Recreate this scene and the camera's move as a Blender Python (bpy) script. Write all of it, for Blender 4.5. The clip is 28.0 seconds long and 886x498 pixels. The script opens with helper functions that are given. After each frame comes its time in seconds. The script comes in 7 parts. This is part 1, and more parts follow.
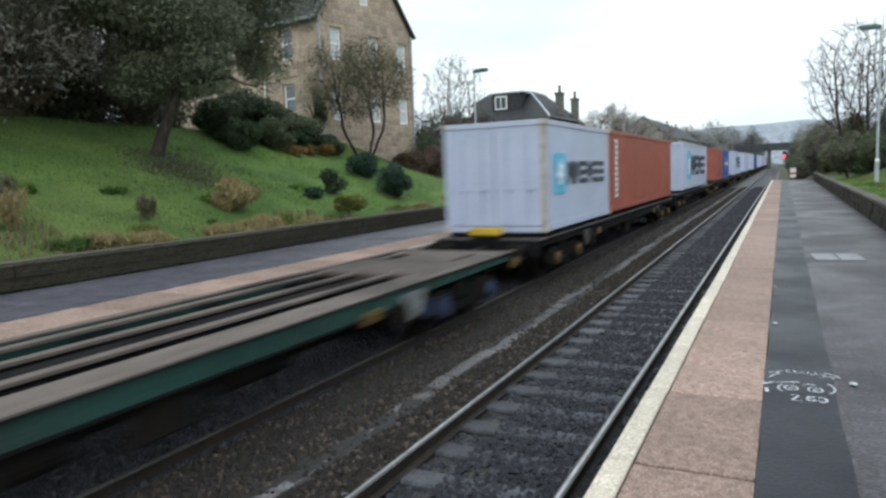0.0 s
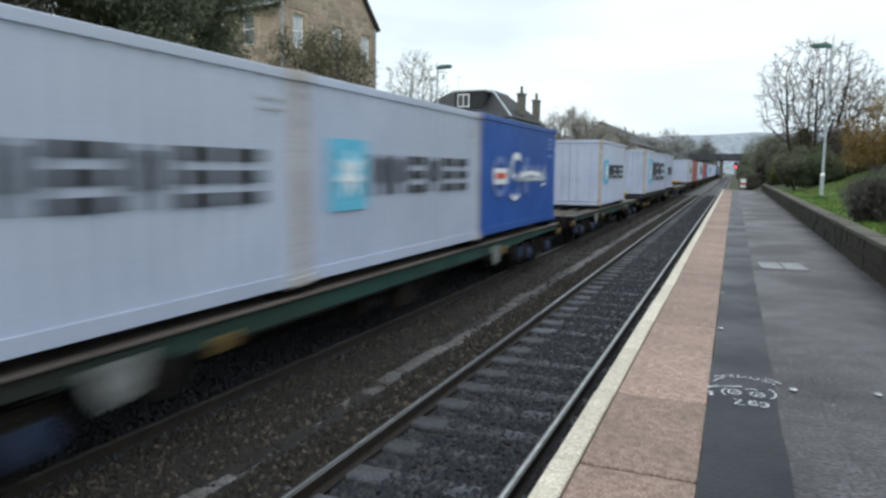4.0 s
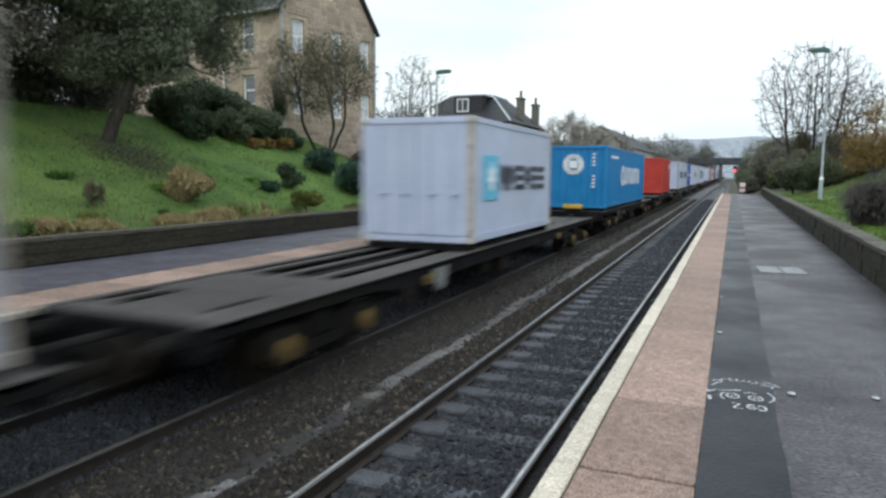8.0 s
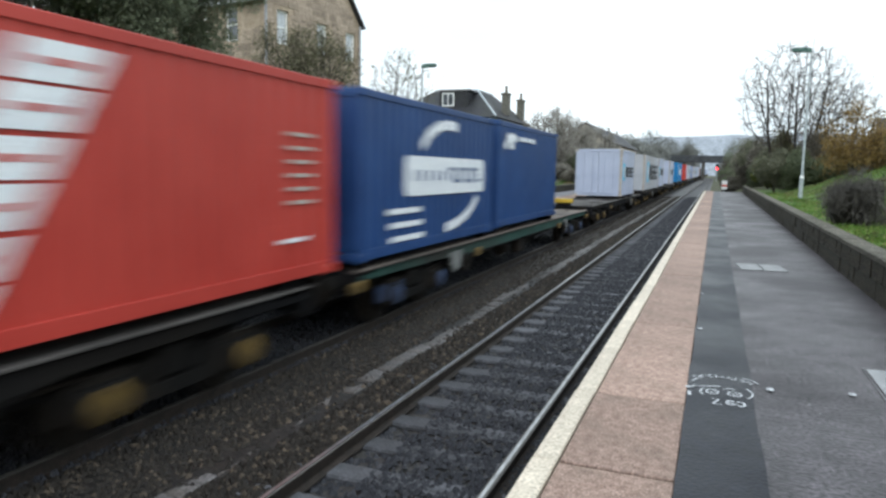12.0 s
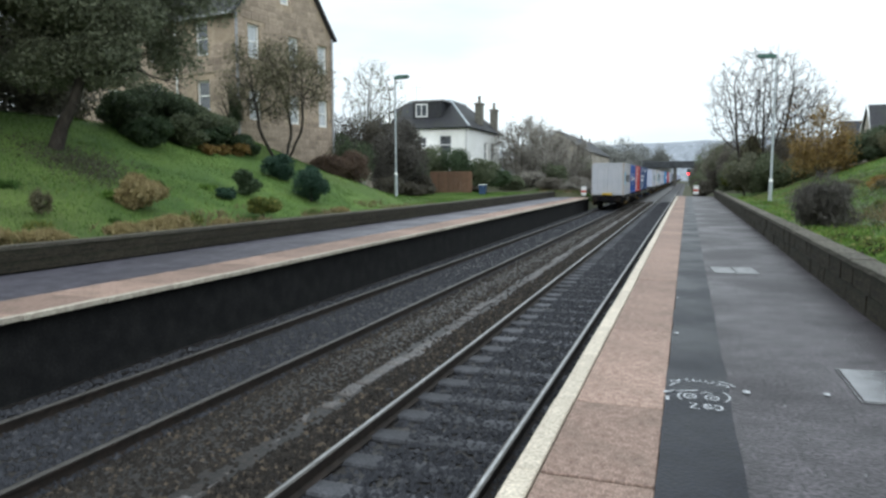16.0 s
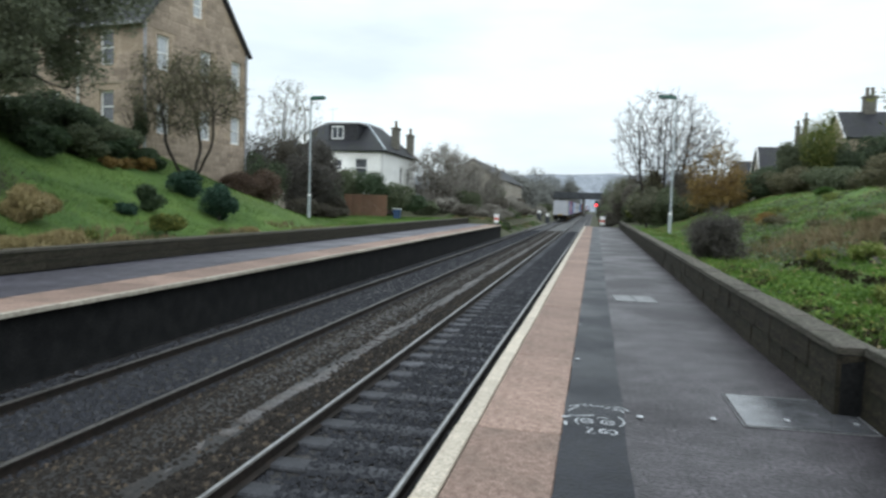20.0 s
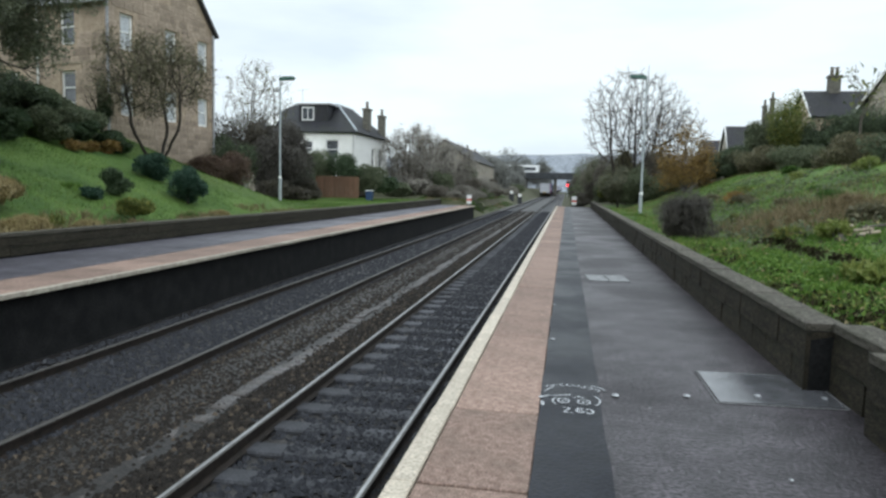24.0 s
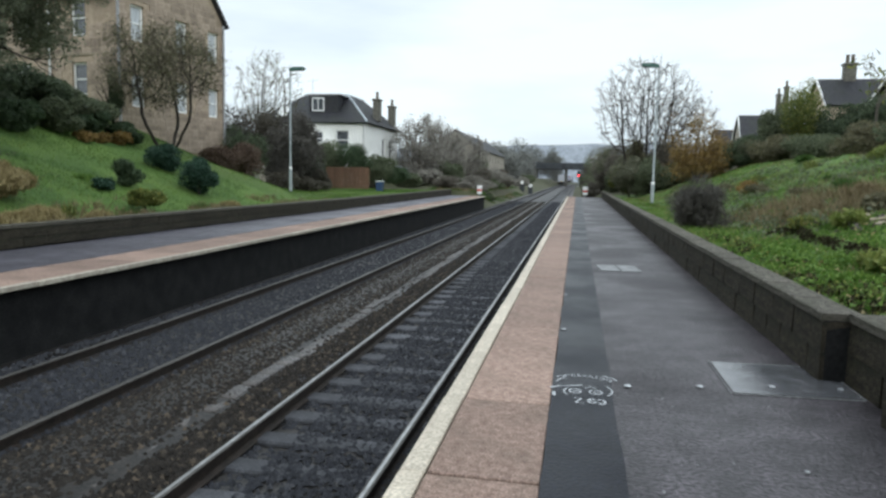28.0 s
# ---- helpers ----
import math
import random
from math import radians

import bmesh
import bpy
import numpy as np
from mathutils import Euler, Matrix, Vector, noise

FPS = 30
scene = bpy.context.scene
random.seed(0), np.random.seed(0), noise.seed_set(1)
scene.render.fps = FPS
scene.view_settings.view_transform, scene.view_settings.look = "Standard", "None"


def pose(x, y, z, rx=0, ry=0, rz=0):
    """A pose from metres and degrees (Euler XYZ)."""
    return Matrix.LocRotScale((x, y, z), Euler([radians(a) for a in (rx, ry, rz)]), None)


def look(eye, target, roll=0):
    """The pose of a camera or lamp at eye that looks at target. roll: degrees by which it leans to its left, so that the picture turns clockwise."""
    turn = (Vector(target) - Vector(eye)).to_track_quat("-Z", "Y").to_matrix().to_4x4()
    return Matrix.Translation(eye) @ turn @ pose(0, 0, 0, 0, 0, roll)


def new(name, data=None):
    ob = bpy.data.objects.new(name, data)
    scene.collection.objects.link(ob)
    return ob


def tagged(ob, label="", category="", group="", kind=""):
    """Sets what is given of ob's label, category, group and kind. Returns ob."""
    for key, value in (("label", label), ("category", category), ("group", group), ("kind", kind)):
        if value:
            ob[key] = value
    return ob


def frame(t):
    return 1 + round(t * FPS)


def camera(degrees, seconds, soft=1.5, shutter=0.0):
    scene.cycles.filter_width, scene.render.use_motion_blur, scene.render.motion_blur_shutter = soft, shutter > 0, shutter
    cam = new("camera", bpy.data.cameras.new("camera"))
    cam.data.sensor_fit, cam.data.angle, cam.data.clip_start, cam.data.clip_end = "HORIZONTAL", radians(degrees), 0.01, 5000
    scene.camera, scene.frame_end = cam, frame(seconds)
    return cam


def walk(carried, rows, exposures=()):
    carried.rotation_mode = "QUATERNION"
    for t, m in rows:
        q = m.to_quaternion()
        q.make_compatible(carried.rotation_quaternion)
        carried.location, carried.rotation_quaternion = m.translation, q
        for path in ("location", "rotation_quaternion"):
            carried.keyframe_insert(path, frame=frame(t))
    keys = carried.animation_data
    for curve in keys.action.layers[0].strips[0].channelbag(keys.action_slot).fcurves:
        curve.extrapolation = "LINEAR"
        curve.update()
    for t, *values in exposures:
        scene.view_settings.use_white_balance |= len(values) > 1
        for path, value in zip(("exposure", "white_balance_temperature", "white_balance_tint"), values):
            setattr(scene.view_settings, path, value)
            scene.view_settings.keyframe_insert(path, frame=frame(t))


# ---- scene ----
cam = camera(66.0, 28.0, soft=2.6, shutter=0.9)
PATH = [
    (0, pose(-0.014, -0.074, 1.577, 83.86, 2.16, 26.37)),
    (0.5, pose(-0.003, -0.076, 1.578, 83.33, 2.63, 26.74)),
    (1, pose(-0.004, -0.088, 1.573, 83.45, 2.18, 28.94)),
    (1.5, pose(-0.010, -0.092, 1.576, 83.01, 2.28, 28.75)),
    (2, pose(-0.015, -0.077, 1.572, 82.80, 2.86, 27.97)),
    (2.5, pose(-0.013, -0.065, 1.571, 82.77, 2.88, 27.74)),
    (3, pose(-0.017, -0.055, 1.570, 83.67, 2.69, 26.66)),
    (3.5, pose(-0.023, -0.029, 1.562, 83.82, 0.80, 24.07)),
    (4, pose(-0.023, -0.024, 1.561, 83.48, -0.44, 23.02)),
    (4.5, pose(-0.027, -0.018, 1.561, 82.87, -0.88, 22.63)),
    (6.5, pose(-0.010, -0.043, 1.563, 83.59, -0.66, 22.80)),
    (7, pose(-0.006, -0.052, 1.566, 83.63, -0.13, 23.20)),
    (7.5, pose(-0.010, -0.051, 1.569, 83.76, -0.31, 22.64)),
    (8, pose(-0.012, -0.052, 1.570, 83.84, -0.35, 22.98)),
    (8.5, pose(-0.004, -0.043, 1.569, 84.03, -0.42, 22.57)),
    (9, pose(0.002, -0.041, 1.566, 83.78, 0.11, 23.03)),
    (9.5, pose(-0.008, -0.037, 1.566, 83.89, 0.16, 23.66)),
    (10, pose(-0.019, -0.029, 1.561, 83.29, 0.06, 23.83)),
    (10.5, pose(-0.021, -0.018, 1.560, 83.29, 0.55, 23.33)),
    (11, pose(-0.023, -0.005, 1.563, 83.33, -0.45, 21.93)),
    (11.5, pose(-0.013, -0.011, 1.564, 83.48, -0.64, 21.70)),
    (12, pose(-0.011, -0.025, 1.564, 83.40, -1.04, 21.71)),
    (12.5, pose(-0.014, -0.031, 1.562, 83.65, -1.63, 21.52)),
    (13, pose(-0.013, -0.012, 1.560, 83.51, -1.13, 20.74)),
    (13.5, pose(-0.010, -0.006, 1.560, 83.05, -0.65, 19.44)),
    (15.5, pose(-0.002, -0.005, 1.571, 83.98, -0.54, 18.73)),
    (16, pose(-0.008, 0.001, 1.569, 84.28, 0.14, 19.65)),
    (16.5, pose(-0.004, 0.008, 1.559, 83.43, 0.29, 19.41)),
    (17, pose(-0.018, 0.019, 1.559, 83.61, -0.97, 19.54)),
    (17.5, pose(-0.018, 0.002, 1.562, 84.57, -1.67, 20.35)),
    (18, pose(-0.006, -0.027, 1.568, 84.48, -1.83, 20.40)),
    (18.5, pose(0.008, -0.035, 1.583, 86.66, -2.03, 18.88)),
    (19, pose(0.016, -0.016, 1.579, 85.16, -1.65, 16.72)),
    (19.5, pose(0.027, 0.023, 1.564, 85.28, -3.11, 16.13)),
    (20, pose(0.049, 0.046, 1.564, 86.42, -1.81, 12.59)),
    (20.5, pose(0.051, 0.067, 1.556, 85.65, -2.07, 11.29)),
    (21, pose(0.050, 0.083, 1.550, 85.03, -2.56, 9.84)),
    (21.5, pose(0.051, 0.092, 1.546, 84.07, -1.55, 9.65)),
    (23.5, pose(0.010, 0.078, 1.566, 84.83, -1.00, 11.16)),
    (24, pose(0.020, 0.075, 1.569, 84.91, -1.35, 10.27)),
    (24.5, pose(0.017, 0.073, 1.569, 84.62, -1.27, 11.15)),
    (25, pose(0.021, 0.072, 1.568, 84.76, -0.64, 11.08)),
    (25.5, pose(0.017, 0.063, 1.572, 84.61, -0.60, 11.12)),
    (26, pose(0.020, 0.075, 1.573, 85.18, 0.00, 10.60)),
    (26.5, pose(0.018, 0.069, 1.571, 85.27, -0.86, 10.95)),
    (27, pose(0.015, 0.089, 1.567, 84.78, -0.86, 10.82)),
    (27.5, pose(0.015, 0.097, 1.563, 84.36, -1.16, 10.88)),
    (28, pose(0.014, 0.118, 1.554, 84.11, -1.20, 11.14)),
]
walk(cam, PATH, ((0.0, 0.22), (1.0, 0.11), (3.0, 0.22), (4.3, 0.07), (6.5, 0.24), (8.0, 0.2), (9.0, 0.07), (10.0, 0.07), (10.9, 0.28), (12.0, 0.38), (13.0, 0.16), (15.5, 0.24), (19.0, 0.22), (20.5, 0.05), (28.0, 0.05)))

# ---- sky and light: a bright overcast afternoon ----
world = bpy.data.worlds.new("overcast_sky")
scene.world = world
world.use_nodes = True
wn, wl = world.node_tree.nodes, world.node_tree.links
wn.clear()
w_out = wn.new("ShaderNodeOutputWorld")
w_bg = wn.new("ShaderNodeBackground")
w_sky = wn.new("ShaderNodeTexSky")
w_sky.sky_type = "NISHITA"
w_sky.sun_disc = False
w_sky.sun_elevation, w_sky.sun_rotation = radians(24), radians(200)
w_bg.inputs["Strength"].default_value = 0.1
w_cloud = wn.new("ShaderNodeTexNoise")
w_cloud.inputs["Scale"].default_value = 2.2
w_cloud.inputs["Detail"].default_value = 6
w_map = wn.new("ShaderNodeMapping")
w_map.inputs["Scale"].default_value = (1, 1, 4)
w_co = wn.new("ShaderNodeTexCoord")
w_ramp = wn.new("ShaderNodeValToRGB")
w_ramp.color_ramp.elements[0].position, w_ramp.color_ramp.elements[0].color = 0.38, (8.00, 9.2, 10.05, 1)
w_ramp.color_ramp.elements[1].position, w_ramp.color_ramp.elements[1].color = 0.58, (9.80, 10.95, 11.5, 1)
w_mix = wn.new("ShaderNodeMixRGB")
w_mix.inputs[0].default_value = 0.93
wl.new(w_co.outputs["Generated"], w_map.inputs["Vector"])
wl.new(w_map.outputs[0], w_cloud.inputs["Vector"])
wl.new(w_cloud.outputs[0], w_ramp.inputs[0])
wl.new(w_sky.outputs[0], w_mix.inputs[1])
wl.new(w_ramp.outputs[0], w_mix.inputs[2])
# an overcast sky is brighter overhead than at the horizon
w_sep = wn.new("ShaderNodeSeparateXYZ")
w_up = wn.new("ShaderNodeMapRange")
w_up.inputs["From Min"].default_value, w_up.inputs["From Max"].default_value = 0.25, 1.0
w_up.inputs["To Min"].default_value, w_up.inputs["To Max"].default_value = 1.0, 1.95
w_mul = wn.new("ShaderNodeVectorMath")
w_mul.operation = "SCALE"
wl.new(w_co.outputs["Generated"], w_sep.inputs[0])
wl.new(w_sep.outputs["Z"], w_up.inputs["Value"])
wl.new(w_mix.outputs[0], w_mul.inputs[0])
wl.new(w_up.outputs[0], w_mul.inputs["Scale"])
wl.new(w_mul.outputs[0], w_bg.inputs[0])
wl.new(w_bg.outputs[0], w_out.inputs[0])
sun = new("sun", bpy.data.lights.new("sun", "SUN"))
sun.data.energy, sun.data.angle, sun.data.color = 0.55, radians(25), (0.97, 1.0, 0.985)
sun.matrix_world = look((20, -60, 30), (0, 0, 0))


# ---- materials ----
def mat(name, c1, c2, scale=6.0, rough=0.8, metal=0.0, bump=0.2, fine=60.0, c3=None, stain=0.5, spec=0.35, per_object=0.0, grain=0.22, stretch=(1, 1, 1), rough2=None):
    """Two colours mixed by a coarse noise, a third by a broad stain, fine grain in value and relief."""
    m = bpy.data.materials.new(name)
    m.use_nodes = True
    n, l = m.node_tree.nodes, m.node_tree.links
    b = n["Principled BSDF"]
    b.inputs["Metallic"].default_value = metal
    b.inputs["Specular IOR Level"].default_value = spec
    co = n.new("ShaderNodeTexCoord")
    mp = n.new("ShaderNodeMapping")
    mp.inputs["Scale"].default_value = stretch
    l.new(co.outputs["Object"], mp.inputs["Vector"])
    a = n.new("ShaderNodeTexNoise")
    a.inputs["Scale"].default_value, a.inputs["Detail"].default_value = scale, 8
    f = n.new("ShaderNodeTexNoise")
    f.inputs["Scale"].default_value, f.inputs["Detail"].default_value = fine, 4
    s = n.new("ShaderNodeTexNoise")
    s.inputs["Scale"].default_value, s.inputs["Detail"].default_value = scale * 0.13, 5
    for q in (a, f, s):
        l.new(mp.outputs[0], q.inputs["Vector"])
    r = n.new("ShaderNodeValToRGB")
    r.color_ramp.elements[0].position, r.color_ramp.elements[0].color = 0.35, (*c1, 1)
    r.color_ramp.elements[1].position, r.color_ramp.elements[1].color = 0.65, (*c2, 1)
    l.new(a.outputs[0], r.inputs[0])
    out = r.outputs[0]
    if c3:
        rs = n.new("ShaderNodeValToRGB")
        rs.color_ramp.elements[0].position, rs.color_ramp.elements[0].color = 0.45, (0, 0, 0, 1)
        rs.color_ramp.elements[1].position, rs.color_ramp.elements[1].color = 0.68, (stain, stain, stain, 1)
        l.new(s.outputs[0], rs.inputs[0])
        mx = n.new("ShaderNodeMixRGB")
        mx.inputs[2].default_value = (*c3, 1)
        l.new(rs.outputs[0], mx.inputs[0])
        l.new(out, mx.inputs[1])
        out = mx.outputs[0]
    hs = n.new("ShaderNodeHueSaturation")
    mr = n.new("ShaderNodeMapRange")
    mr.inputs["To Min"].default_value, mr.inputs["To Max"].default_value = 1 - 2 * grain, 1 + 2 * grain
    mr.inputs["From Min"].default_value, mr.inputs["From Max"].default_value = 0.3, 0.7
    l.new(f.outputs[0], mr.inputs["Value"])
    val = mr.outputs[0]
    if per_object:
        oi = n.new("ShaderNodeObjectInfo")
        m2 = n.new("ShaderNodeMapRange")
        m2.inputs["To Min"].default_value, m2.inputs["To Max"].default_value = 1 - per_object, 1 + per_object
        l.new(oi.outputs["Random"], m2.inputs["Value"])
        mu = n.new("ShaderNodeMath")
        mu.operation = "MULTIPLY"
        l.new(val, mu.inputs[0])
        l.new(m2.outputs[0], mu.inputs[1])
        val = mu.outputs[0]
    l.new(val, hs.inputs["Value"])
    l.new(out, hs.inputs["Color"])
    l.new(hs.outputs[0], b.inputs["Base Color"])
    rr = n.new("ShaderNodeMapRange")
    rr.inputs["To Min"].default_value, rr.inputs["To Max"].default_value = (rough if rough2 is None else rough2), rough
    rr.inputs["From Min"].default_value, rr.inputs["From Max"].default_value = 0.4, 0.6
    l.new(s.outputs[0], rr.inputs["Value"])
    l.new(rr.outputs[0], b.inputs["Roughness"])
    if bump:
        bp = n.new("ShaderNodeBump")
        bp.inputs["Strength"].default_value, bp.inputs["Distance"].default_value = bump, 0.02
        l.new(f.outputs[0], bp.inputs["Height"])
        l.new(bp.outputs[0], b.inputs["Normal"])
    return m


def leaf_mat(name, c1, c2, c3, rough=0.6, spec=0.3, through_light=0.35, mid=0.55):
    """Leaves: a colour of its own for each leaf."""
    m = bpy.data.materials.new(name)
    m.use_nodes = True
    n, l = m.node_tree.nodes, m.node_tree.links
    b = n["Principled BSDF"]
    g = n.new("ShaderNodeNewGeometry")
    r = n.new("ShaderNodeValToRGB")
    r.color_ramp.elements[0].color, r.color_ramp.elements[1].color = (*c1, 1), (*c3, 1)
    e = r.color_ramp.elements.new(mid)
    e.color = (*c2, 1)
    l.new(g.outputs["Random Per Island"], r.inputs[0])
    l.new(r.outputs[0], b.inputs["Base Color"])
    b.inputs["Roughness"].default_value = rough
    b.inputs["Specular IOR Level"].default_value = spec
    if through_light:
        tr = n.new("ShaderNodeBsdfTranslucent")
        mx = n.new("ShaderNodeMixShader")
        mx.inputs[0].default_value = through_light
        l.new(r.outputs[0], tr.inputs["Color"])
        l.new(b.outputs[0], mx.inputs[1])
        l.new(tr.outputs[0], mx.inputs[2])
        l.new(mx.outputs[0], n["Material Output"].inputs["Surface"])
    return m


def glow_mat(name, colour, strength):
    m = bpy.data.materials.new(name)
    m.use_nodes = True
    b = m.node_tree.nodes["Principled BSDF"]
    b.inputs["Base Color"].default_value = (*colour, 1)
    b.inputs["Emission Color"].default_value = (*colour, 1)
    b.inputs["Emission Strength"].default_value = strength
    return m


M_ASPHALT = mat("platform_asphalt", (0.0236, 0.0194, 0.0226), (0.0595, 0.0500, 0.0575), 4, 0.56, fine=34, c3=(0.0174, 0.0145, 0.0168), stain=0.8, rough2=0.38, bump=0.6, grain=0.6)
# Lighter, bluer asphalt: the sky's sheen is put into the base colour.
M_SHEEN_ASPHALT = mat("sheen_pale_asphalt", (0.044, 0.041, 0.053), (0.098, 0.092, 0.112), 4, 0.62, fine=34, c3=(0.034, 0.031, 0.039), stain=0.8, rough2=0.45, bump=0.2, grain=0.4, spec=0.5)
M_STRIP = mat("dark_asphalt_strip", (0.0038, 0.0045, 0.0080), (0.0076, 0.0086, 0.0148), 6, 0.52, fine=40, c3=(0.014, 0.0155, 0.023), stain=0.25, rough2=0.38, bump=0.3, grain=0.3, spec=0.2)
M_SLAB = mat("tan_paving", (0.202, 0.129, 0.102), (0.325, 0.226, 0.184), 18, 0.8, fine=80, c3=(0.155, 0.112, 0.087), stain=0.6, per_object=0.2, bump=0.3, grain=0.3)
M_CREAM = mat("worn_cream_paint", (0.44, 0.38, 0.305), (0.555, 0.485, 0.395), 8, 0.65, fine=45, c3=(0.33, 0.28, 0.22), stain=0.6, per_object=0.1, grain=0.18)
M_CREAM_WORN = mat("dirty_cream_edge", (0.33, 0.29, 0.235), (0.47, 0.42, 0.35), 8, 0.7, fine=45, c3=(0.25, 0.20, 0.165), stain=0.7, per_object=0.15, grain=0.15)
# Shade below the platform edge is put into this near-black; wall joints share it.
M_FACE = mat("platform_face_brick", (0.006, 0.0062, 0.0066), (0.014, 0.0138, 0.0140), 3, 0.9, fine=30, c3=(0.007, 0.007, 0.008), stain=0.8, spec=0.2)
M_WALL = mat("mossy_stone", (0.0108, 0.0089, 0.0056), (0.043, 0.035, 0.0215), 5, 0.92, fine=30, c3=(0.014, 0.018, 0.006), stain=0.9, bump=1.0, per_object=0.10, grain=0.5)
M_COPING = mat("wall_coping_stone", (0.047, 0.041, 0.032), (0.150, 0.134, 0.109), 8, 0.88, fine=34, c3=(0.036, 0.040, 0.020), stain=0.9, bump=0.8, per_object=0.15, grain=0.4)
M_BALLAST = mat("ballast_stone", (0.0085, 0.0076, 0.0072), (0.0200, 0.0172, 0.0158), 16, 0.56, fine=30, c3=(0.018, 0.013, 0.010), stain=0.6, bump=0.45, grain=0.7, spec=0.42)
M_STONES = leaf_mat("ballast_pieces", (0.0126, 0.0104, 0.0089), (0.0290, 0.0242, 0.0202), (0.098, 0.076, 0.056), 0.72, 0.18, 0.0, 0.82)
M_STONES_DARK = leaf_mat("oily_ballast_pieces", (0.0164, 0.0172, 0.0210), (0.0310, 0.0322, 0.0392), (0.058, 0.058, 0.064), 0.68, 0.22, 0.0, 0.8)
M_SLEEPER = mat("concrete_sleeper", (0.052, 0.054, 0.062), (0.105, 0.107, 0.121), 7, 0.85, fine=50, c3=(0.030, 0.029, 0.030), stain=0.8, per_object=0.35)
M_RAIL_SIDE = mat("rusty_rail_web", (0.012, 0.009, 0.007), (0.026, 0.018, 0.014), 8, 0.8, fine=60)
M_RAIL_TOP = mat("polished_rail_head", (0.27, 0.27, 0.272), (0.40, 0.40, 0.40), 3, 0.33, metal=0.9, bump=0.0, stretch=(1, 0.1, 1))
M_RAIL_DULL = mat("dull_rail_head", (0.050, 0.046, 0.042), (0.080, 0.074, 0.068), 3, 0.55, metal=0.3, bump=0.0, stretch=(1, 0.1, 1))
M_TROUGH = mat("concrete_cable_trough", (0.058, 0.053, 0.052), (0.128, 0.120, 0.120), 6, 0.7, fine=40, c3=(0.050, 0.039, 0.030), stain=0.7, per_object=0.18, grain=0.35)
M_GRASS_G = mat("grass_ground", (0.046, 0.095, 0.017), (0.095, 0.160, 0.030), 0.55, 0.9, fine=18, c3=(0.085, 0.092, 0.030), stain=0.5, bump=0.8)
M_EARTH = mat("rough_ground", (0.045, 0.05, 0.024), (0.085, 0.085, 0.045), 0.6, 0.95, fine=20, c3=(0.065, 0.05, 0.036), stain=0.6)
M_BLADE = leaf_mat("grass_blades", (0.052, 0.118, 0.018), (0.105, 0.198, 0.032), (0.185, 0.270, 0.060))
M_BLADE_DRY = leaf_mat("dry_grass_blades", (0.10, 0.085, 0.042), (0.19, 0.148, 0.082), (0.27, 0.21, 0.125))
M_LEAF_DARK = leaf_mat("dark_evergreen_leaves", (0.038, 0.054, 0.032), (0.074, 0.100, 0.056), (0.12, 0.152, 0.084))
M_LEAF = leaf_mat("shrub_leaves", (0.034, 0.058, 0.030), (0.062, 0.096, 0.048), (0.10, 0.14, 0.074))
M_LEAF_BLUE = leaf_mat("blue_green_leaves", (0.016, 0.045, 0.028), (0.035, 0.075, 0.050), (0.06, 0.115, 0.08))
M_LEAF_OLIVE = leaf_mat("olive_ivy_leaves", (0.060, 0.088, 0.024), (0.125, 0.155, 0.040), (0.26, 0.25, 0.065))
M_LEAF_BROWN = leaf_mat("bare_brown_twigs", (0.052, 0.046, 0.037), (0.090, 0.080, 0.062), (0.13, 0.118, 0.09))
M_LEAF_GREY = leaf_mat("grey_brown_twigs", (0.094, 0.083, 0.070), (0.152, 0.136, 0.112), (0.21, 0.19, 0.155))
M_LEAF_RUST = leaf_mat("rust_autumn_leaves", (0.14, 0.090, 0.034), (0.24, 0.15, 0.050), (0.34, 0.235, 0.08))
# Greyed and paled leaf colour that carries the distance haze.
M_LEAF_FAR = leaf_mat("haze_paled_wood_leaves", (0.160, 0.165, 0.155), (0.205, 0.208, 0.195), (0.26, 0.258, 0.235))
M_LEAF_SOFT = leaf_mat("grey_green_scrub_leaves", (0.072, 0.090, 0.052), (0.124, 0.146, 0.086), (0.180, 0.200, 0.120))
# Bramble leaves lightened, with haze over the platform end put into the colour.
M_LEAF_BRAMBLE = leaf_mat("olive_brown_hazed_bramble", (0.100, 0.106, 0.072), (0.160, 0.164, 0.112), (0.225, 0.222, 0.152))
M_LEAF_TWIG = leaf_mat("dark_heathery_twigs", (0.060, 0.056, 0.051), (0.100, 0.092, 0.082), (0.15, 0.138, 0.118))
M_LEAF_TREE = leaf_mat("grey_olive_evergreen_leaves", (0.116, 0.132, 0.088), (0.190, 0.208, 0.140), (0.268, 0.282, 0.192))
M_LEAF_DRAB = leaf_mat("olive_brown_leaves", (0.085, 0.080, 0.048), (0.140, 0.130, 0.078), (0.195, 0.180, 0.105))
M_LEAF_BRACKEN = leaf_mat("dead_pinkish_brown_growth", (0.30, 0.230, 0.180), (0.42, 0.335, 0.265), (0.52, 0.43, 0.35))
M_LEAF_RUSSET = leaf_mat("russet_dead_stems", (0.080, 0.052, 0.040), (0.13, 0.088, 0.066), (0.18, 0.125, 0.092))
M_LEAF_TAN = leaf_mat("dry_straw_tufts", (0.20, 0.155, 0.075), (0.30, 0.24, 0.115), (0.40, 0.33, 0.17))
# Distance haze is put into this pale colour; shrubs on the bank reuse it.
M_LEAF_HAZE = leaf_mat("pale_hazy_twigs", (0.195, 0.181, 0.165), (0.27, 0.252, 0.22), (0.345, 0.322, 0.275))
M_BLADE_DARK = leaf_mat("dark_grass_blades", (0.026, 0.066, 0.011), (0.050, 0.110, 0.019), (0.085, 0.150, 0.030))
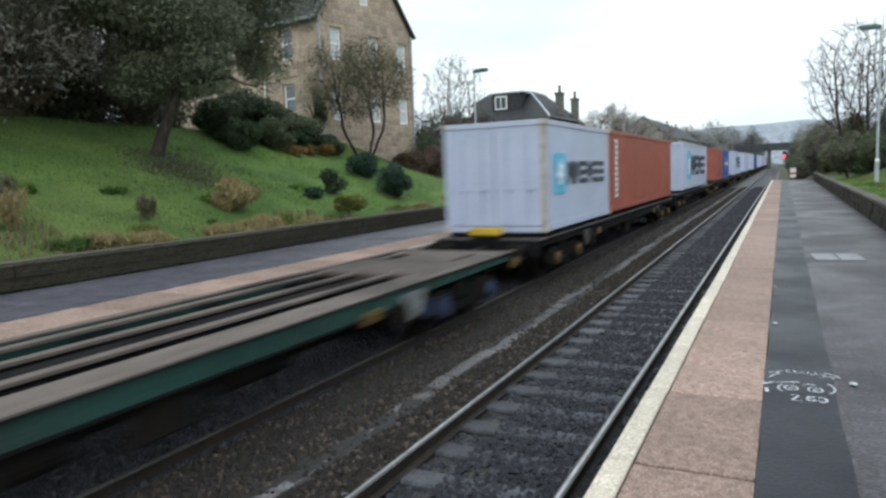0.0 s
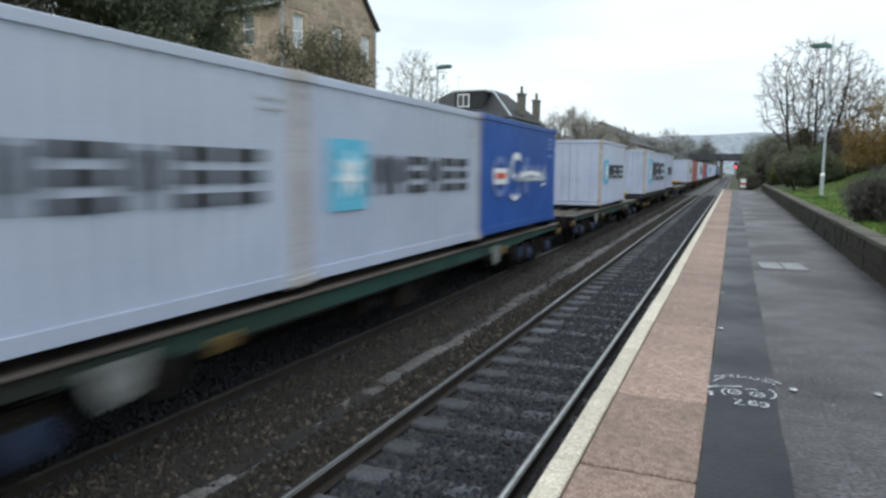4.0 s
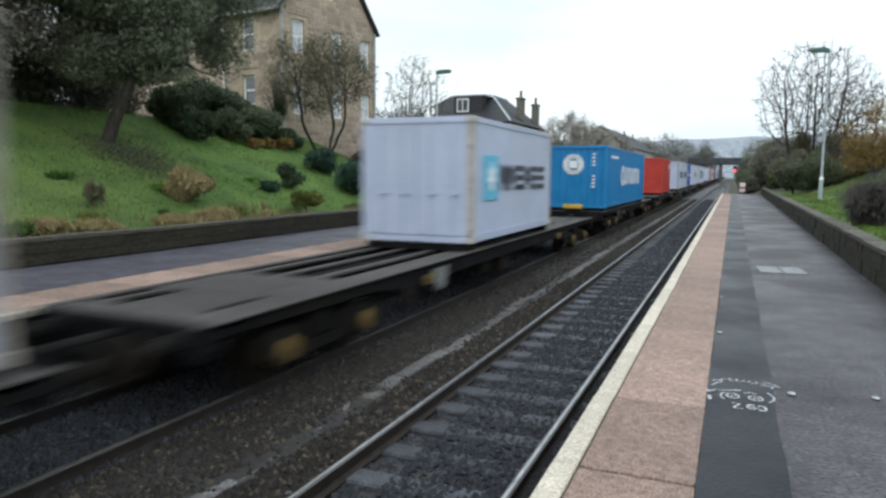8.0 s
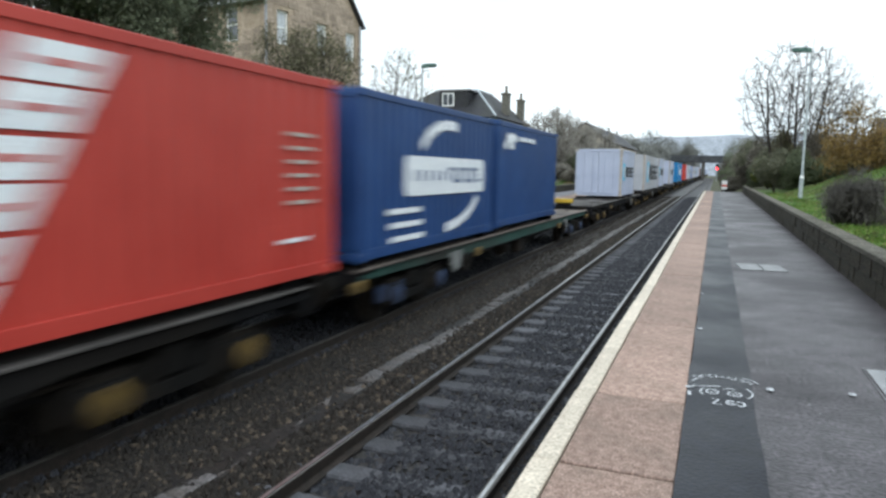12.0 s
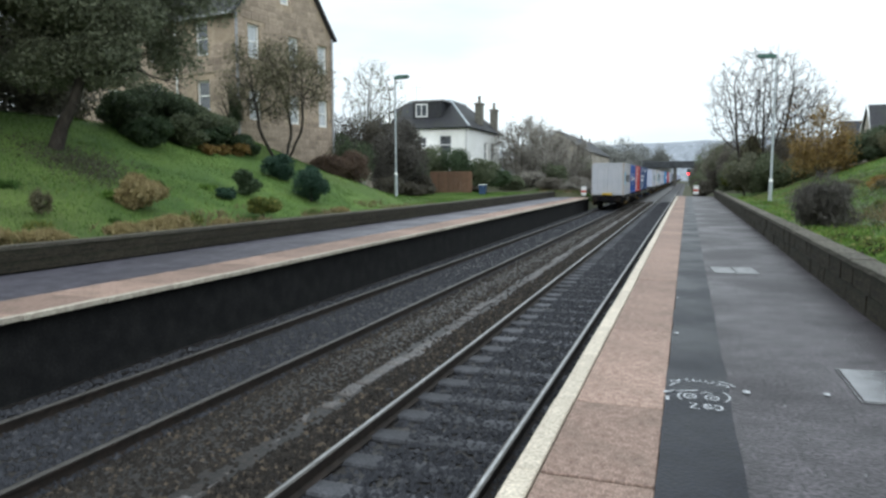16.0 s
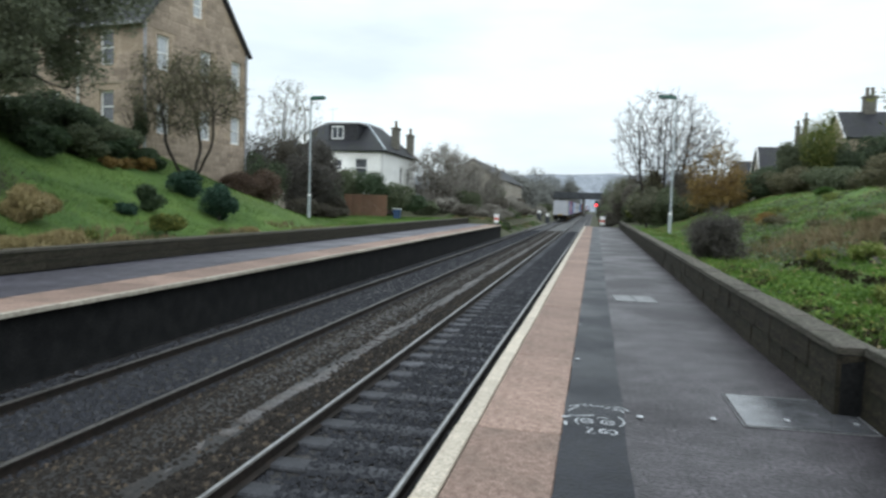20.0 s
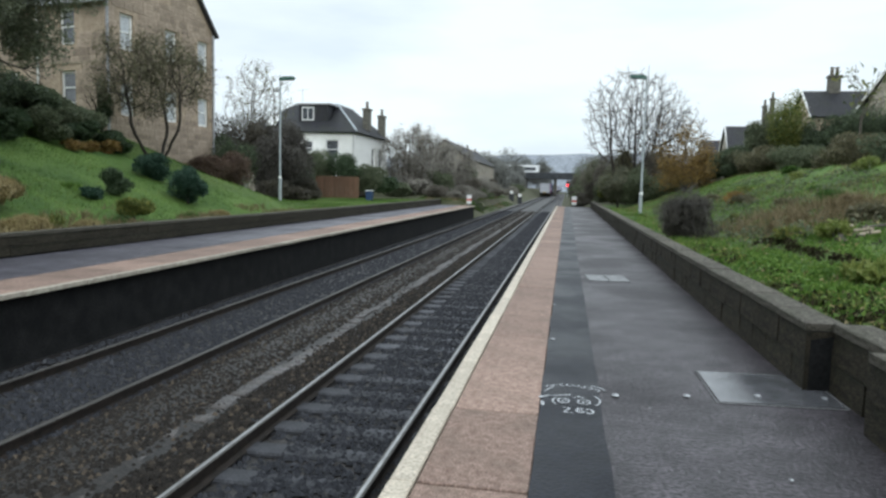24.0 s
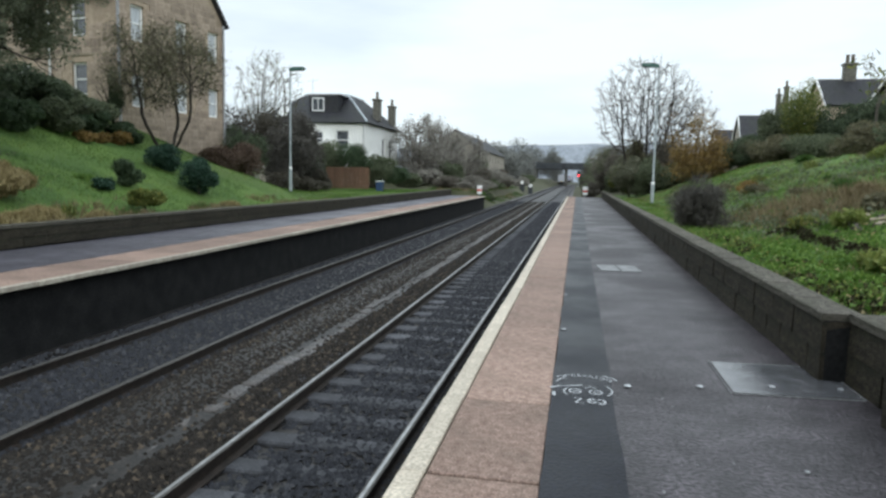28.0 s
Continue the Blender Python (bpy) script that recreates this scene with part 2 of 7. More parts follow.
M_BLADE_LIME = leaf_mat("yellow_green_blades", (0.105, 0.150, 0.034), (0.175, 0.215, 0.052), (0.265, 0.280, 0.090))
M_LEAF_SOIL = leaf_mat("dark_soil_crumbs", (0.020, 0.018, 0.011), (0.045, 0.040, 0.022), (0.08, 0.08, 0.035), 0.9, 0.1, 0.0)
M_DEADWOOD = mat("pale_dead_wood", (0.22, 0.18, 0.13), (0.34, 0.29, 0.22), 9, 0.9, fine=40, stretch=(0.3, 1, 1))
M_TERRACE = mat("grey_rubble_stone", (0.27, 0.237, 0.195), (0.40, 0.362, 0.305), 2.5, 0.9, fine=14, c3=(0.13, 0.11, 0.09), stain=0.6, bump=0.4, grain=0.3)
M_BARK = mat("dark_bark", (0.022, 0.018, 0.014), (0.050, 0.042, 0.034), 12, 0.95, fine=50, bump=0.8, stretch=(1, 1, 0.3))
M_BARK_GREY = mat("grey_bark", (0.065, 0.056, 0.046), (0.12, 0.105, 0.088), 12, 0.95, fine=50, bump=0.6)
M_STONE = mat("bath_stone_block", (0.37, 0.282, 0.216), (0.54, 0.432, 0.338), 3, 0.9, fine=30, c3=(0.25, 0.195, 0.156), stain=0.7, per_object=0.22, bump=0.4)
M_MORTAR = mat("lime_mortar", (0.37, 0.285, 0.212), (0.48, 0.38, 0.288), 4, 0.95, fine=40, c3=(0.21, 0.165, 0.128), stain=0.6)
M_DRESS = mat("dressed_stone_band", (0.24, 0.195, 0.14), (0.34, 0.28, 0.21), 4, 0.85, fine=40)
M_SLATE = mat("roof_slate", (0.020, 0.020, 0.025), (0.040, 0.039, 0.047), 5, 0.6, fine=30, per_object=0.2, c3=(0.04, 0.045, 0.03), stain=0.4)
M_WHITE = mat("white_paint", (0.78, 0.78, 0.77), (0.86, 0.86, 0.85), 3, 0.55, fine=60, c3=(0.6, 0.59, 0.55), stain=0.5, bump=0.05)
M_RENDER = mat("cream_white_render", (0.82, 0.81, 0.79), (0.90, 0.89, 0.87), 2, 0.8, fine=60, c3=(0.66, 0.65, 0.60), stain=0.4, bump=0.15)
M_GLASS = mat("dark_window_glass", (0.05, 0.055, 0.065), (0.12, 0.13, 0.145), 2, 0.06, spec=0.8, bump=0.0)
M_PALE_GLASS = mat("pale_streaked_glass", (0.42, 0.44, 0.47), (0.60, 0.62, 0.64), 3, 0.12, spec=0.8, bump=0.0, stretch=(6, 6, 0.4))
M_PIPE = mat("grey_pipe_paint", (0.30, 0.30, 0.32), (0.42, 0.42, 0.44), 4, 0.6)
M_LAMP = mat("galvanised_post", (0.36, 0.40, 0.43), (0.48, 0.52, 0.54), 6, 0.5, metal=0.5, bump=0.05)
M_LAMP_HEAD = mat("green_grey_lamp_head", (0.04, 0.10, 0.085), (0.07, 0.15, 0.125), 6, 0.5, bump=0.0)
M_BRICK_CH = mat("chimney_stone", (0.10, 0.095, 0.08), (0.17, 0.16, 0.135), 6, 0.9, fine=40)
M_POT = mat("clay_chimney_pot", (0.10, 0.085, 0.07), (0.17, 0.145, 0.115), 8, 0.9)
M_FENCE = mat("red_brown_fence", (0.11, 0.062, 0.040), (0.17, 0.098, 0.066), 6, 0.9, fine=40, per_object=0.2, stretch=(6, 6, 0.5))
# Steel and abutment stone are lightened to carry distance haze in their colour.
M_BRIDGE = mat("haze_lightened_steel", (0.034, 0.037, 0.042), (0.060, 0.064, 0.070), 1, 0.8)
M_ABUT = mat("haze_lightened_abutment", (0.07, 0.066, 0.06), (0.12, 0.112, 0.10), 2, 0.9)
M_BUS = mat("white_bus_paint", (0.72, 0.73, 0.74), (0.82, 0.83, 0.84), 1, 0.35, bump=0.0)
M_BLACK = mat("black_rubber", (0.012, 0.012, 0.012), (0.02, 0.02, 0.02), 6, 0.8)
M_RED = mat("red_sign_band", (0.55, 0.06, 0.03), (0.65, 0.10, 0.05), 5, 0.6)
M_STEEL = mat("wet_steel_cover", (0.095, 0.095, 0.104), (0.165, 0.165, 0.178), 4, 0.26, metal=0.35, rough2=0.08, fine=90, bump=0.06)
M_LID = mat("worn_concrete_lid", (0.16, 0.162, 0.166), (0.25, 0.252, 0.256), 7, 0.7, fine=60, c3=(0.10, 0.10, 0.10), stain=0.6)
M_CHALK = mat("white_spray_paint", (0.24, 0.252, 0.265), (0.50, 0.51, 0.525), 26, 0.7, bump=0.0)
M_BLUE_BIN = mat("blue_plastic", (0.02, 0.045, 0.11), (0.035, 0.07, 0.15), 4, 0.5)
# Bluish haze is mixed into the hill's own colour.
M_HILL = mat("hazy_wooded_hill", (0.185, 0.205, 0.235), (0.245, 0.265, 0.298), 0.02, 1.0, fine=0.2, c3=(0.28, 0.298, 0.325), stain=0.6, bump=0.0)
M_LOGO_BLUE = mat("light_blue_panel", (0.10, 0.42, 0.60), (0.14, 0.50, 0.68), 4, 0.5, bump=0.0)
M_LOGO_DARK = mat("dark_grey_lettering", (0.022, 0.026, 0.032), (0.04, 0.044, 0.05), 4, 0.5, bump=0.0)
M_LOGO_WHITE = mat("white_lettering", (0.66, 0.68, 0.72), (0.78, 0.80, 0.82), 4, 0.5, bump=0.0)
M_LOGO_PALE = mat("pale_blue_lettering", (0.11, 0.17, 0.40), (0.16, 0.23, 0.47), 4, 0.5, bump=0.0)
C_GREY = mat("container_grey_paint", (0.40, 0.44, 0.565), (0.45, 0.49, 0.62), 1.5, 0.5, fine=30, c3=(0.36, 0.385, 0.43), stain=0.5, per_object=0.06, bump=0.03, grain=0.05)
C_BEIGE = mat("container_weathered_grey", (0.40, 0.415, 0.455), (0.455, 0.465, 0.505), 1.5, 0.55, fine=30, c3=(0.37, 0.37, 0.365), stain=0.6, bump=0.03, grain=0.05)
C_BLUE = mat("container_blue_paint", (0.018, 0.075, 0.30), (0.03, 0.10, 0.36), 1.5, 0.45, fine=30, c3=(0.03, 0.07, 0.22), stain=0.5, bump=0.03, grain=0.05)
C_NAVY = mat("container_navy_paint", (0.010, 0.043, 0.145), (0.018, 0.060, 0.185), 1.5, 0.45, fine=30, c3=(0.016, 0.042, 0.12), stain=0.5, bump=0.03, grain=0.05)
C_SKY = mat("container_bright_blue_paint", (0.006, 0.16, 0.375), (0.012, 0.20, 0.44), 1.5, 0.45, fine=30, c3=(0.03, 0.15, 0.36), stain=0.5, bump=0.03, grain=0.05)
C_RED = mat("container_red_paint", (0.40, 0.036, 0.026), (0.48, 0.052, 0.038), 1.5, 0.5, fine=30, c3=(0.32, 0.042, 0.032), stain=0.5, bump=0.03, grain=0.05)
C_BROWN = mat("container_red_brown_paint", (0.27, 0.075, 0.05), (0.33, 0.10, 0.07), 1.5, 0.55, fine=30, c3=(0.24, 0.075, 0.05), stain=0.5, bump=0.03, grain=0.05)
M_RUST = mat("rusty_corner_steel", (0.33, 0.28, 0.235), (0.43, 0.40, 0.37), 6, 0.8, fine=40)
M_DECK = mat("rusty_wagon_deck", (0.075, 0.060, 0.052), (0.150, 0.120, 0.105), 3, 0.85, fine=30, c3=(0.035, 0.028, 0.024), stain=0.75)
M_DECK_DARK = mat("grimy_wagon_deck", (0.042, 0.038, 0.036), (0.085, 0.075, 0.070), 4, 0.85, fine=40, c3=(0.025, 0.021, 0.019), stain=0.6)
M_SOLE_GREEN = mat("faded_green_solebar", (0.007, 0.034, 0.028), (0.020, 0.070, 0.056), 3, 0.75, fine=30, c3=(0.020, 0.017, 0.014), stain=0.9, stretch=(1, 0.6, 1))
M_SOLE_DARK = mat("dirty_black_solebar", (0.005, 0.005, 0.006), (0.011, 0.0105, 0.011), 3, 0.85, fine=30, c3=(0.017, 0.014, 0.011), stain=0.7, spec=0.08)
M_YELLOW = mat("yellow_plate_paint", (0.46, 0.29, 0.025), (0.60, 0.40, 0.04), 6, 0.6, c3=(0.30, 0.20, 0.04), stain=0.5)
M_AXLE = mat("dirty_yellow_axlebox", (0.085, 0.050, 0.011), (0.17, 0.105, 0.02), 6, 0.75, c3=(0.04, 0.03, 0.018), stain=0.85)
M_BOGIE = mat("grimy_bogie_steel", (0.005, 0.005, 0.005), (0.012, 0.011, 0.010), 5, 0.85, c3=(0.026, 0.019, 0.014), stain=0.6, spec=0.1)
M_BLUE_BOX = mat("blue_axle_cover", (0.015, 0.029, 0.070), (0.024, 0.044, 0.100), 6, 0.65, c3=(0.025, 0.028, 0.040), stain=0.8)
M_TANK = mat("pale_brake_panel_paint", (0.12, 0.124, 0.122), (0.25, 0.255, 0.25), 5, 0.65, c3=(0.07, 0.062, 0.055), stain=0.85)


# ---- mesh helpers ----
def obj(name, me, material, parent=None, label=""):
    ob = new(name, me)
    if material is not None and not me.materials:
        me.materials.append(material)
    if parent is not None:
        ob.parent = parent
    if label:
        ob["label"] = label
    return ob


def part(name, bm, material, parent=None, label=""):
    """Links a bmesh as one mesh object under a thing or a part."""
    me = bpy.data.meshes.new(name)
    bm.to_mesh(me)
    bm.free()
    return obj(name, me, material, parent, label)


def shared(name, me, material, parent, label=""):
    """A part on a shared mesh, with a material of its own."""
    ob = new(name, me)
    if not me.materials:
        me.materials.append(material)
    ob.material_slots[0].link = "OBJECT"
    ob.material_slots[0].material = material
    ob.parent = parent
    if label:
        ob["label"] = label
    return ob


def empty(name, m, label, category, group="", kind=""):
    ob = new(name)
    ob.empty_display_size = 0.2
    ob.matrix_basis = m
    return tagged(ob, label, category, group, kind)


def box(bm, x0, y0, z0, x1, y1, z1, bev=0.0):
    v = [bm.verts.new(p) for p in ((x0, y0, z0), (x1, y0, z0), (x1, y1, z0), (x0, y1, z0), (x0, y0, z1), (x1, y0, z1), (x1, y1, z1), (x0, y1, z1))]
    fs = [bm.faces.new([v[i] for i in q]) for q in ((3, 2, 1, 0), (4, 5, 6, 7), (0, 1, 5, 4), (1, 2, 6, 5), (2, 3, 7, 6), (3, 0, 4, 7))]
    if bev:
        bmesh.ops.bevel(bm, geom=list({e for f in fs for e in f.edges}), offset=bev, segments=1, affect="EDGES")
    return bm


def rod(bm, a, b, r0, r1=None, n=8, cap=True):
    a, b = Vector(a), Vector(b)
    r1 = r0 if r1 is None else r1
    d = (b - a).normalized()
    u = d.orthogonal().normalized()
    w = d.cross(u)
    ring = lambda c, r: [bm.verts.new(c + r * (math.cos(k * 2 * math.pi / n) * u + math.sin(k * 2 * math.pi / n) * w)) for k in range(n)]
    p, q = ring(a, r0), ring(b, r1)
    for k in range(n):
        bm.faces.new((p[k], p[(k + 1) % n], q[(k + 1) % n], q[k]))
    if cap:
        bm.faces.new(p[::-1])
        bm.faces.new(q)
    return bm


def poly(bm, pts):
    return bm.faces.new([bm.verts.new(p) for p in pts])


def prism(bm, outline, to3, d0, d1):
    """An outline in the plane, thickened from d0 to d1; to3 turns (u, v, d) into a point."""
    a = [bm.verts.new(to3(u, v, d0)) for u, v in outline]
    b = [bm.verts.new(to3(u, v, d1)) for u, v in outline]
    bm.faces.new(a)
    bm.faces.new(b[::-1])
    n = len(a)
    for k in range(n):
        bm.faces.new((a[k], b[k], b[(k + 1) % n], a[(k + 1) % n]))
    bmesh.ops.recalc_face_normals(bm, faces=bm.faces)
    return bm


def raw(name, verts, faces, material, parent=None, label="", smooth=False):
    me = bpy.data.meshes.new(name)
    me.from_pydata([tuple(v) for v in verts], [], faces)
    if smooth:
        me.polygons.foreach_set("use_smooth", [True] * len(me.polygons))
    return obj(name, me, material, parent, label)


RNG = np.random.default_rng(7)


def flakes(points, size, aspect=1.0, up=0.0, rng=RNG):
    """Small three-cornered leaves at the points, turned at random; up holds them upright."""
    n = len(points)
    d = rng.normal(size=(n, 3))
    d[:, 2] = d[:, 2] * (1 - up) + up * 3 * np.abs(d[:, 2] + 0.6)
    d /= np.linalg.norm(d, axis=1, keepdims=True)
    e = np.cross(d, rng.normal(size=(n, 3)))
    e /= np.linalg.norm(e, axis=1, keepdims=True) + 1e-9
    s = size * rng.uniform(0.6, 1.4, (n, 1))
    a, b = d * s * aspect, e * s
    v = np.stack([points - a * 0.5 - b * 0.42, points - a * 0.42 + b * 0.42, points + a * 0.6], 1).reshape(-1, 3)
    f = np.arange(3 * n).reshape(n, 3)
    return v, f.tolist()


def blobs(n, centre, radii, lumps, rng=RNG):
    """Points near the surface of a lumpy mass made of several overlapping balls."""
    c, r = np.array(centre, float), np.array(radii, float)
    k = rng.normal(size=(lumps, 3))
    k /= np.linalg.norm(k, axis=1, keepdims=True)
    k = k * rng.uniform(0.25, 0.72, (lumps, 1))
    rad = rng.uniform(0.28, 0.52, lumps)
    i = rng.integers(0, lumps, n)
    d = rng.normal(size=(n, 3))
    d /= np.linalg.norm(d, axis=1, keepdims=True)
    q = k[i] + d * (rad[i] * rng.uniform(0.55, 1.05, n))[:, None]
    return c + q * r


def tubes(segs, n=5):
    """Tapered branches: rows of (a, b, ra, rb)."""
    vs, fs = [], []
    for a, b, ra, rb in segs:
        a, b = np.array(a, float), np.array(b, float)
        d = b - a
        d /= np.linalg.norm(d) + 1e-9
        u = np.cross(d, (0.31, 0.77, 0.55))
        u /= np.linalg.norm(u) + 1e-9
        w = np.cross(d, u)
        o = len(vs)
        for c, r in ((a, ra), (b, rb)):
            for k in range(n):
                t = 2 * math.pi * k / n
                vs.append(c + r * (math.cos(t) * u + math.sin(t) * w))
        for k in range(n):
            fs.append((o + k, o + (k + 1) % n, o + n + (k + 1) % n, o + n + k))
    return vs, fs


def branches(base, height, spread, trunk_r, levels, rng, lean=(0, 0), forks=(3, 4), stems=1, first=0.3, rise=0.75):
    """Limbs that fork again and again; gives the branch rows and the twig ends."""
    segs, ends = [], []

    def grow(p, d, length, r, lev):
        steps = 3 if lev < 2 else 2
        for _ in range(steps):
            d2 = d + rng.normal(size=3) * 0.16
            d2[2] += 0.05
            d2 /= np.linalg.norm(d2)
            q = p + d2 * length / steps
            segs.append((p, q, r, r * 0.84))
            p, d, r = q, d2, r * 0.84
            if lev >= 1 and lev < levels and rng.random() < 0.55:
                s = d + rng.normal(size=3) * 0.75
                s /= np.linalg.norm(s)
                grow(p, s, length * 0.55, r * 0.5, lev + 1)
        if lev >= levels:
            ends.append(p)
            return
        for _ in range(rng.integers(forks[0], forks[1] + 1)):
            s = d * rise + rng.normal(size=3) * spread
            s[2] += 0.12
            s /= np.linalg.norm(s)
            grow(p, s, length * rng.uniform(0.6, 0.85), r * 0.62, lev + 1)

    for k in range(stems):
        d = np.array([lean[0], lean[1], 1.0]) + (rng.normal(size=3) * 0.28 if stems > 1 else 0)
        d /= np.linalg.norm(d)
        grow(np.array(base, float) + (rng.normal(size=3) * (0.2, 0.2, 0) if stems > 1 else 0), d, height * first, trunk_r, 0)
    return segs, ends


def grown(centre, radii, n, rng, stems=1, start=0.6, base=(0, 0, -0.2), twig=0.5, r_tip=0.010, r_pow=0.385):
    """A bare tree: straight limbs fan out from the trunk to its dome-shaped crown and fork into side branches and twigs."""
    c, r = np.array(centre, float), np.array(radii, float)
    rows, ends = [], []

    def bough(p, q, weight, lev, bend):
        """A slightly bent branch from p to q, in steps, with side branches of its own."""
        L = np.linalg.norm(q - p)
        steps = max(2, min(7, int(L / 0.45)))
        side = rng.normal(size=3) * 0.05 * L
        pts = [p + (q - p) * f + side * math.sin(math.pi * f) + np.array([0, 0, -bend * L * math.sin(math.pi * f)]) + rng.normal(size=3) * 0.012 * L * (0 < f < 1) for f in np.linspace(0, 1, steps + 1)]
        for k in range(steps):
            w0, w1 = weight * (1 - 0.8 * k / steps), weight * (1 - 0.8 * (k + 1) / steps)
            rows.append((pts[k], pts[k + 1], r_tip * max(1, w0) ** r_pow, r_tip * max(1, w1) ** r_pow))
        ends.append(pts[-1])
        if lev == 0:
            return
        d = (q - p) / (L + 1e-9)
        kids = max(2, int(L / (0.52 if lev > 1 else 0.17)))
        for k in range(kids):
            f = 0.22 + 0.76 * (k + rng.random()) / kids
            i = min(steps - 1, int(f * steps))
            o = pts[i] + (pts[i + 1] - pts[i]) * (f * steps - i)
            out = (o - c) / r
            out /= np.linalg.norm(out) + 1e-9
            e = rng.normal(size=3)
            e -= d * np.dot(e, d)
            e /= np.linalg.norm(e) + 1e-9
            dd = d * 0.7 + e * 0.85 + out * 0.35 + np.array([0, 0, 0.1])
            dd /= np.linalg.norm(dd)
            ln = L * rng.uniform(0.25, 0.48) * (1.15 - 0.75 * f) + 0.15
            bough(o, o + dd * ln, weight * 0.22, lev - 1, 0.03)

    top = np.array(base, float)
    forks = []
    for k in range(stems):
        a = rng.uniform(0, 6.28)
        q = np.array(base, float) + np.array([math.cos(a) * 0.16 * (stems > 1), math.sin(a) * 0.16 * (stems > 1), 1.0]) * (start + 0.2) * rng.uniform(0.85, 1.15)
        rows.append((np.array(base, float) + rng.normal(size=3) * (0.08, 0.08, 0) * (stems > 1), q, r_tip * (n * 1.6 / stems) ** r_pow, r_tip * (n / stems) ** r_pow))
        forks.append(q)
    limbs = max(6, int(n / 42))
    for k in range(limbs):
        u = rng.uniform(-0.35, 1.0)
        a = 2.4 * k + rng.uniform(-0.4, 0.4)
        h = math.sqrt(max(0.0, 1 - u * u))
        q = c + np.array([h * math.cos(a), h * math.sin(a), u]) * r * rng.uniform(0.8, 1.02)
        o = min(forks, key=lambda z: np.linalg.norm((z - q)[:2])) + np.array([0, 0, rng.uniform(-0.15, 0.5) * start])
        bough(o, q, n * 1.3 / limbs, 3 if n > 300 else 2, 0.06 + 0.10 * h)
    ends = np.array(ends)
    for p in ends:
        d = rng.normal(size=3) + (p - c) / np.max(r) * 0.8 + np.array([0, 0, 0.3])
        rows.append((p, p + d / np.linalg.norm(d) * twig * rng.uniform(0.3, 0.8), r_tip * 0.8, r_tip * 0.5))
    return rows, ends


def domed(centre, radii, n, rng, stems=2, start=1.0, r_tip=0.011, step=0.2, r_pow=0.40, splay=0.35):
    """A bare tree whose limbs grow towards points that fill a dome, fork where these part, and end in fine twigs."""
    c, r = np.array(centre, float), np.array(radii, float)
    d = rng.normal(size=(n, 3))
    d /= np.linalg.norm(d, axis=1)[:, None]
    goal = c + d * r * (rng.random(n) ** 0.42)[:, None]
    pos, par = [np.array([0.0, 0.0, -0.35])], [-1]
    for k in range(stems):
        a = 6.28 * k / stems + rng.uniform(-0.4, 0.4)
        lean = np.array([math.cos(a), math.sin(a), 0]) * (splay if stems > 1 else 0.0)
        p = lean * 0.3 + np.array([0, 0, -0.2])
        last = 0
        for j in range(int((start + 0.3) / step) + 1):
            pos.append(p)
            par.append(last)
            last = len(pos) - 1
            p = p + (np.array([0, 0, 1.0]) + lean * 0.8 + rng.normal(size=3) * 0.12) * step
    best = np.full(n, 1e9)
    who = np.zeros(n, int)
    forks = {}
    fresh = list(range(len(pos)))
    for turn in range(90):
        for i in fresh:
            q = np.linalg.norm(goal - pos[i], axis=1)
            m = q < best
            best[m], who[m] = q[m], i
        live = best > step * 1.15
        goal, best, who = goal[live], best[live], who[live]
        if not len(goal):
            break
        fresh = []
        for i in np.unique(who):
            m = who == i
            forks[i] = forks.get(i, 0) + 1
            if forks[i] > 3:
                best[m] = 0.0
                continue
            u = ((goal[m] - pos[i]) / best[m][:, None]).sum(0) / max(1, m.sum())
            back = pos[i] - pos[par[i]] if par[i] >= 0 else np.array([0, 0, step])
            u = u / (np.linalg.norm(u) + 1e-9) + 0.5 * back / (np.linalg.norm(back) + 1e-9) + rng.normal(size=3) * 0.10
            pos.append(pos[i] + u / np.linalg.norm(u) * step)
            par.append(int(i))
            fresh.append(len(pos) - 1)
    load = np.zeros(len(pos))
    kids = np.zeros(len(pos), int)
    for i in range(len(pos) - 1, -1, -1):
        load[i] = max(1.0, load[i])
        if par[i] >= 0:
            load[par[i]] += load[i]
            kids[par[i]] += 1
    rows = [(pos[par[i]], pos[i], r_tip * load[i] ** r_pow * 1.06, r_tip * load[i] ** r_pow) for i in range(len(pos)) if par[i] >= 0]
    ends = [pos[i] for i in range(len(pos)) if kids[i] == 0]
    for i in range(len(pos)):
        if load[i] <= 5 and par[i] >= 0:
            for k in range(3 if kids[i] == 0 else 1):
                u = pos[i] - pos[par[i]]
                o = (pos[i] - c) / r
                u = u / np.linalg.norm(u) + rng.normal(size=3) * 0.55 + o * 0.7 + np.array([0, 0, 0.1])
                rows.append((pos[i], pos[i] + u / np.linalg.norm(u) * rng.uniform(0.15, 0.5), r_tip * 0.75, r_tip * 0.45))
    return rows, np.array(ends)


def grade(y):
    """The line climbs gently beyond the platform."""
    return 0.0045 * max(0.0, y - 10.0)


RAIL_Z = -0.90
CAR_X = -5.86          # centre of the far track
NEAR_X = -2.28         # centre of the near track
EDGE = -0.86           # near platform edge
FAR_EDGE = -7.47       # far platform edge
END_Y = 60.0


def far_wall_x(y):
    """Front of the retaining wall behind the far platform."""
    return -10.95 + 0.02 * (min(max(y, -10.0), 30.0) - 10.0)


def bank_foot_x(y):
    """Where the grass bank starts to rise behind that wall."""
    return -11.2 - 0.056 * (y - 8.0)


def smooth(a, b, v):
    t = min(1.0, max(0.0, (v - a) / (b - a)))
    return t * t * (3 - 2 * t)


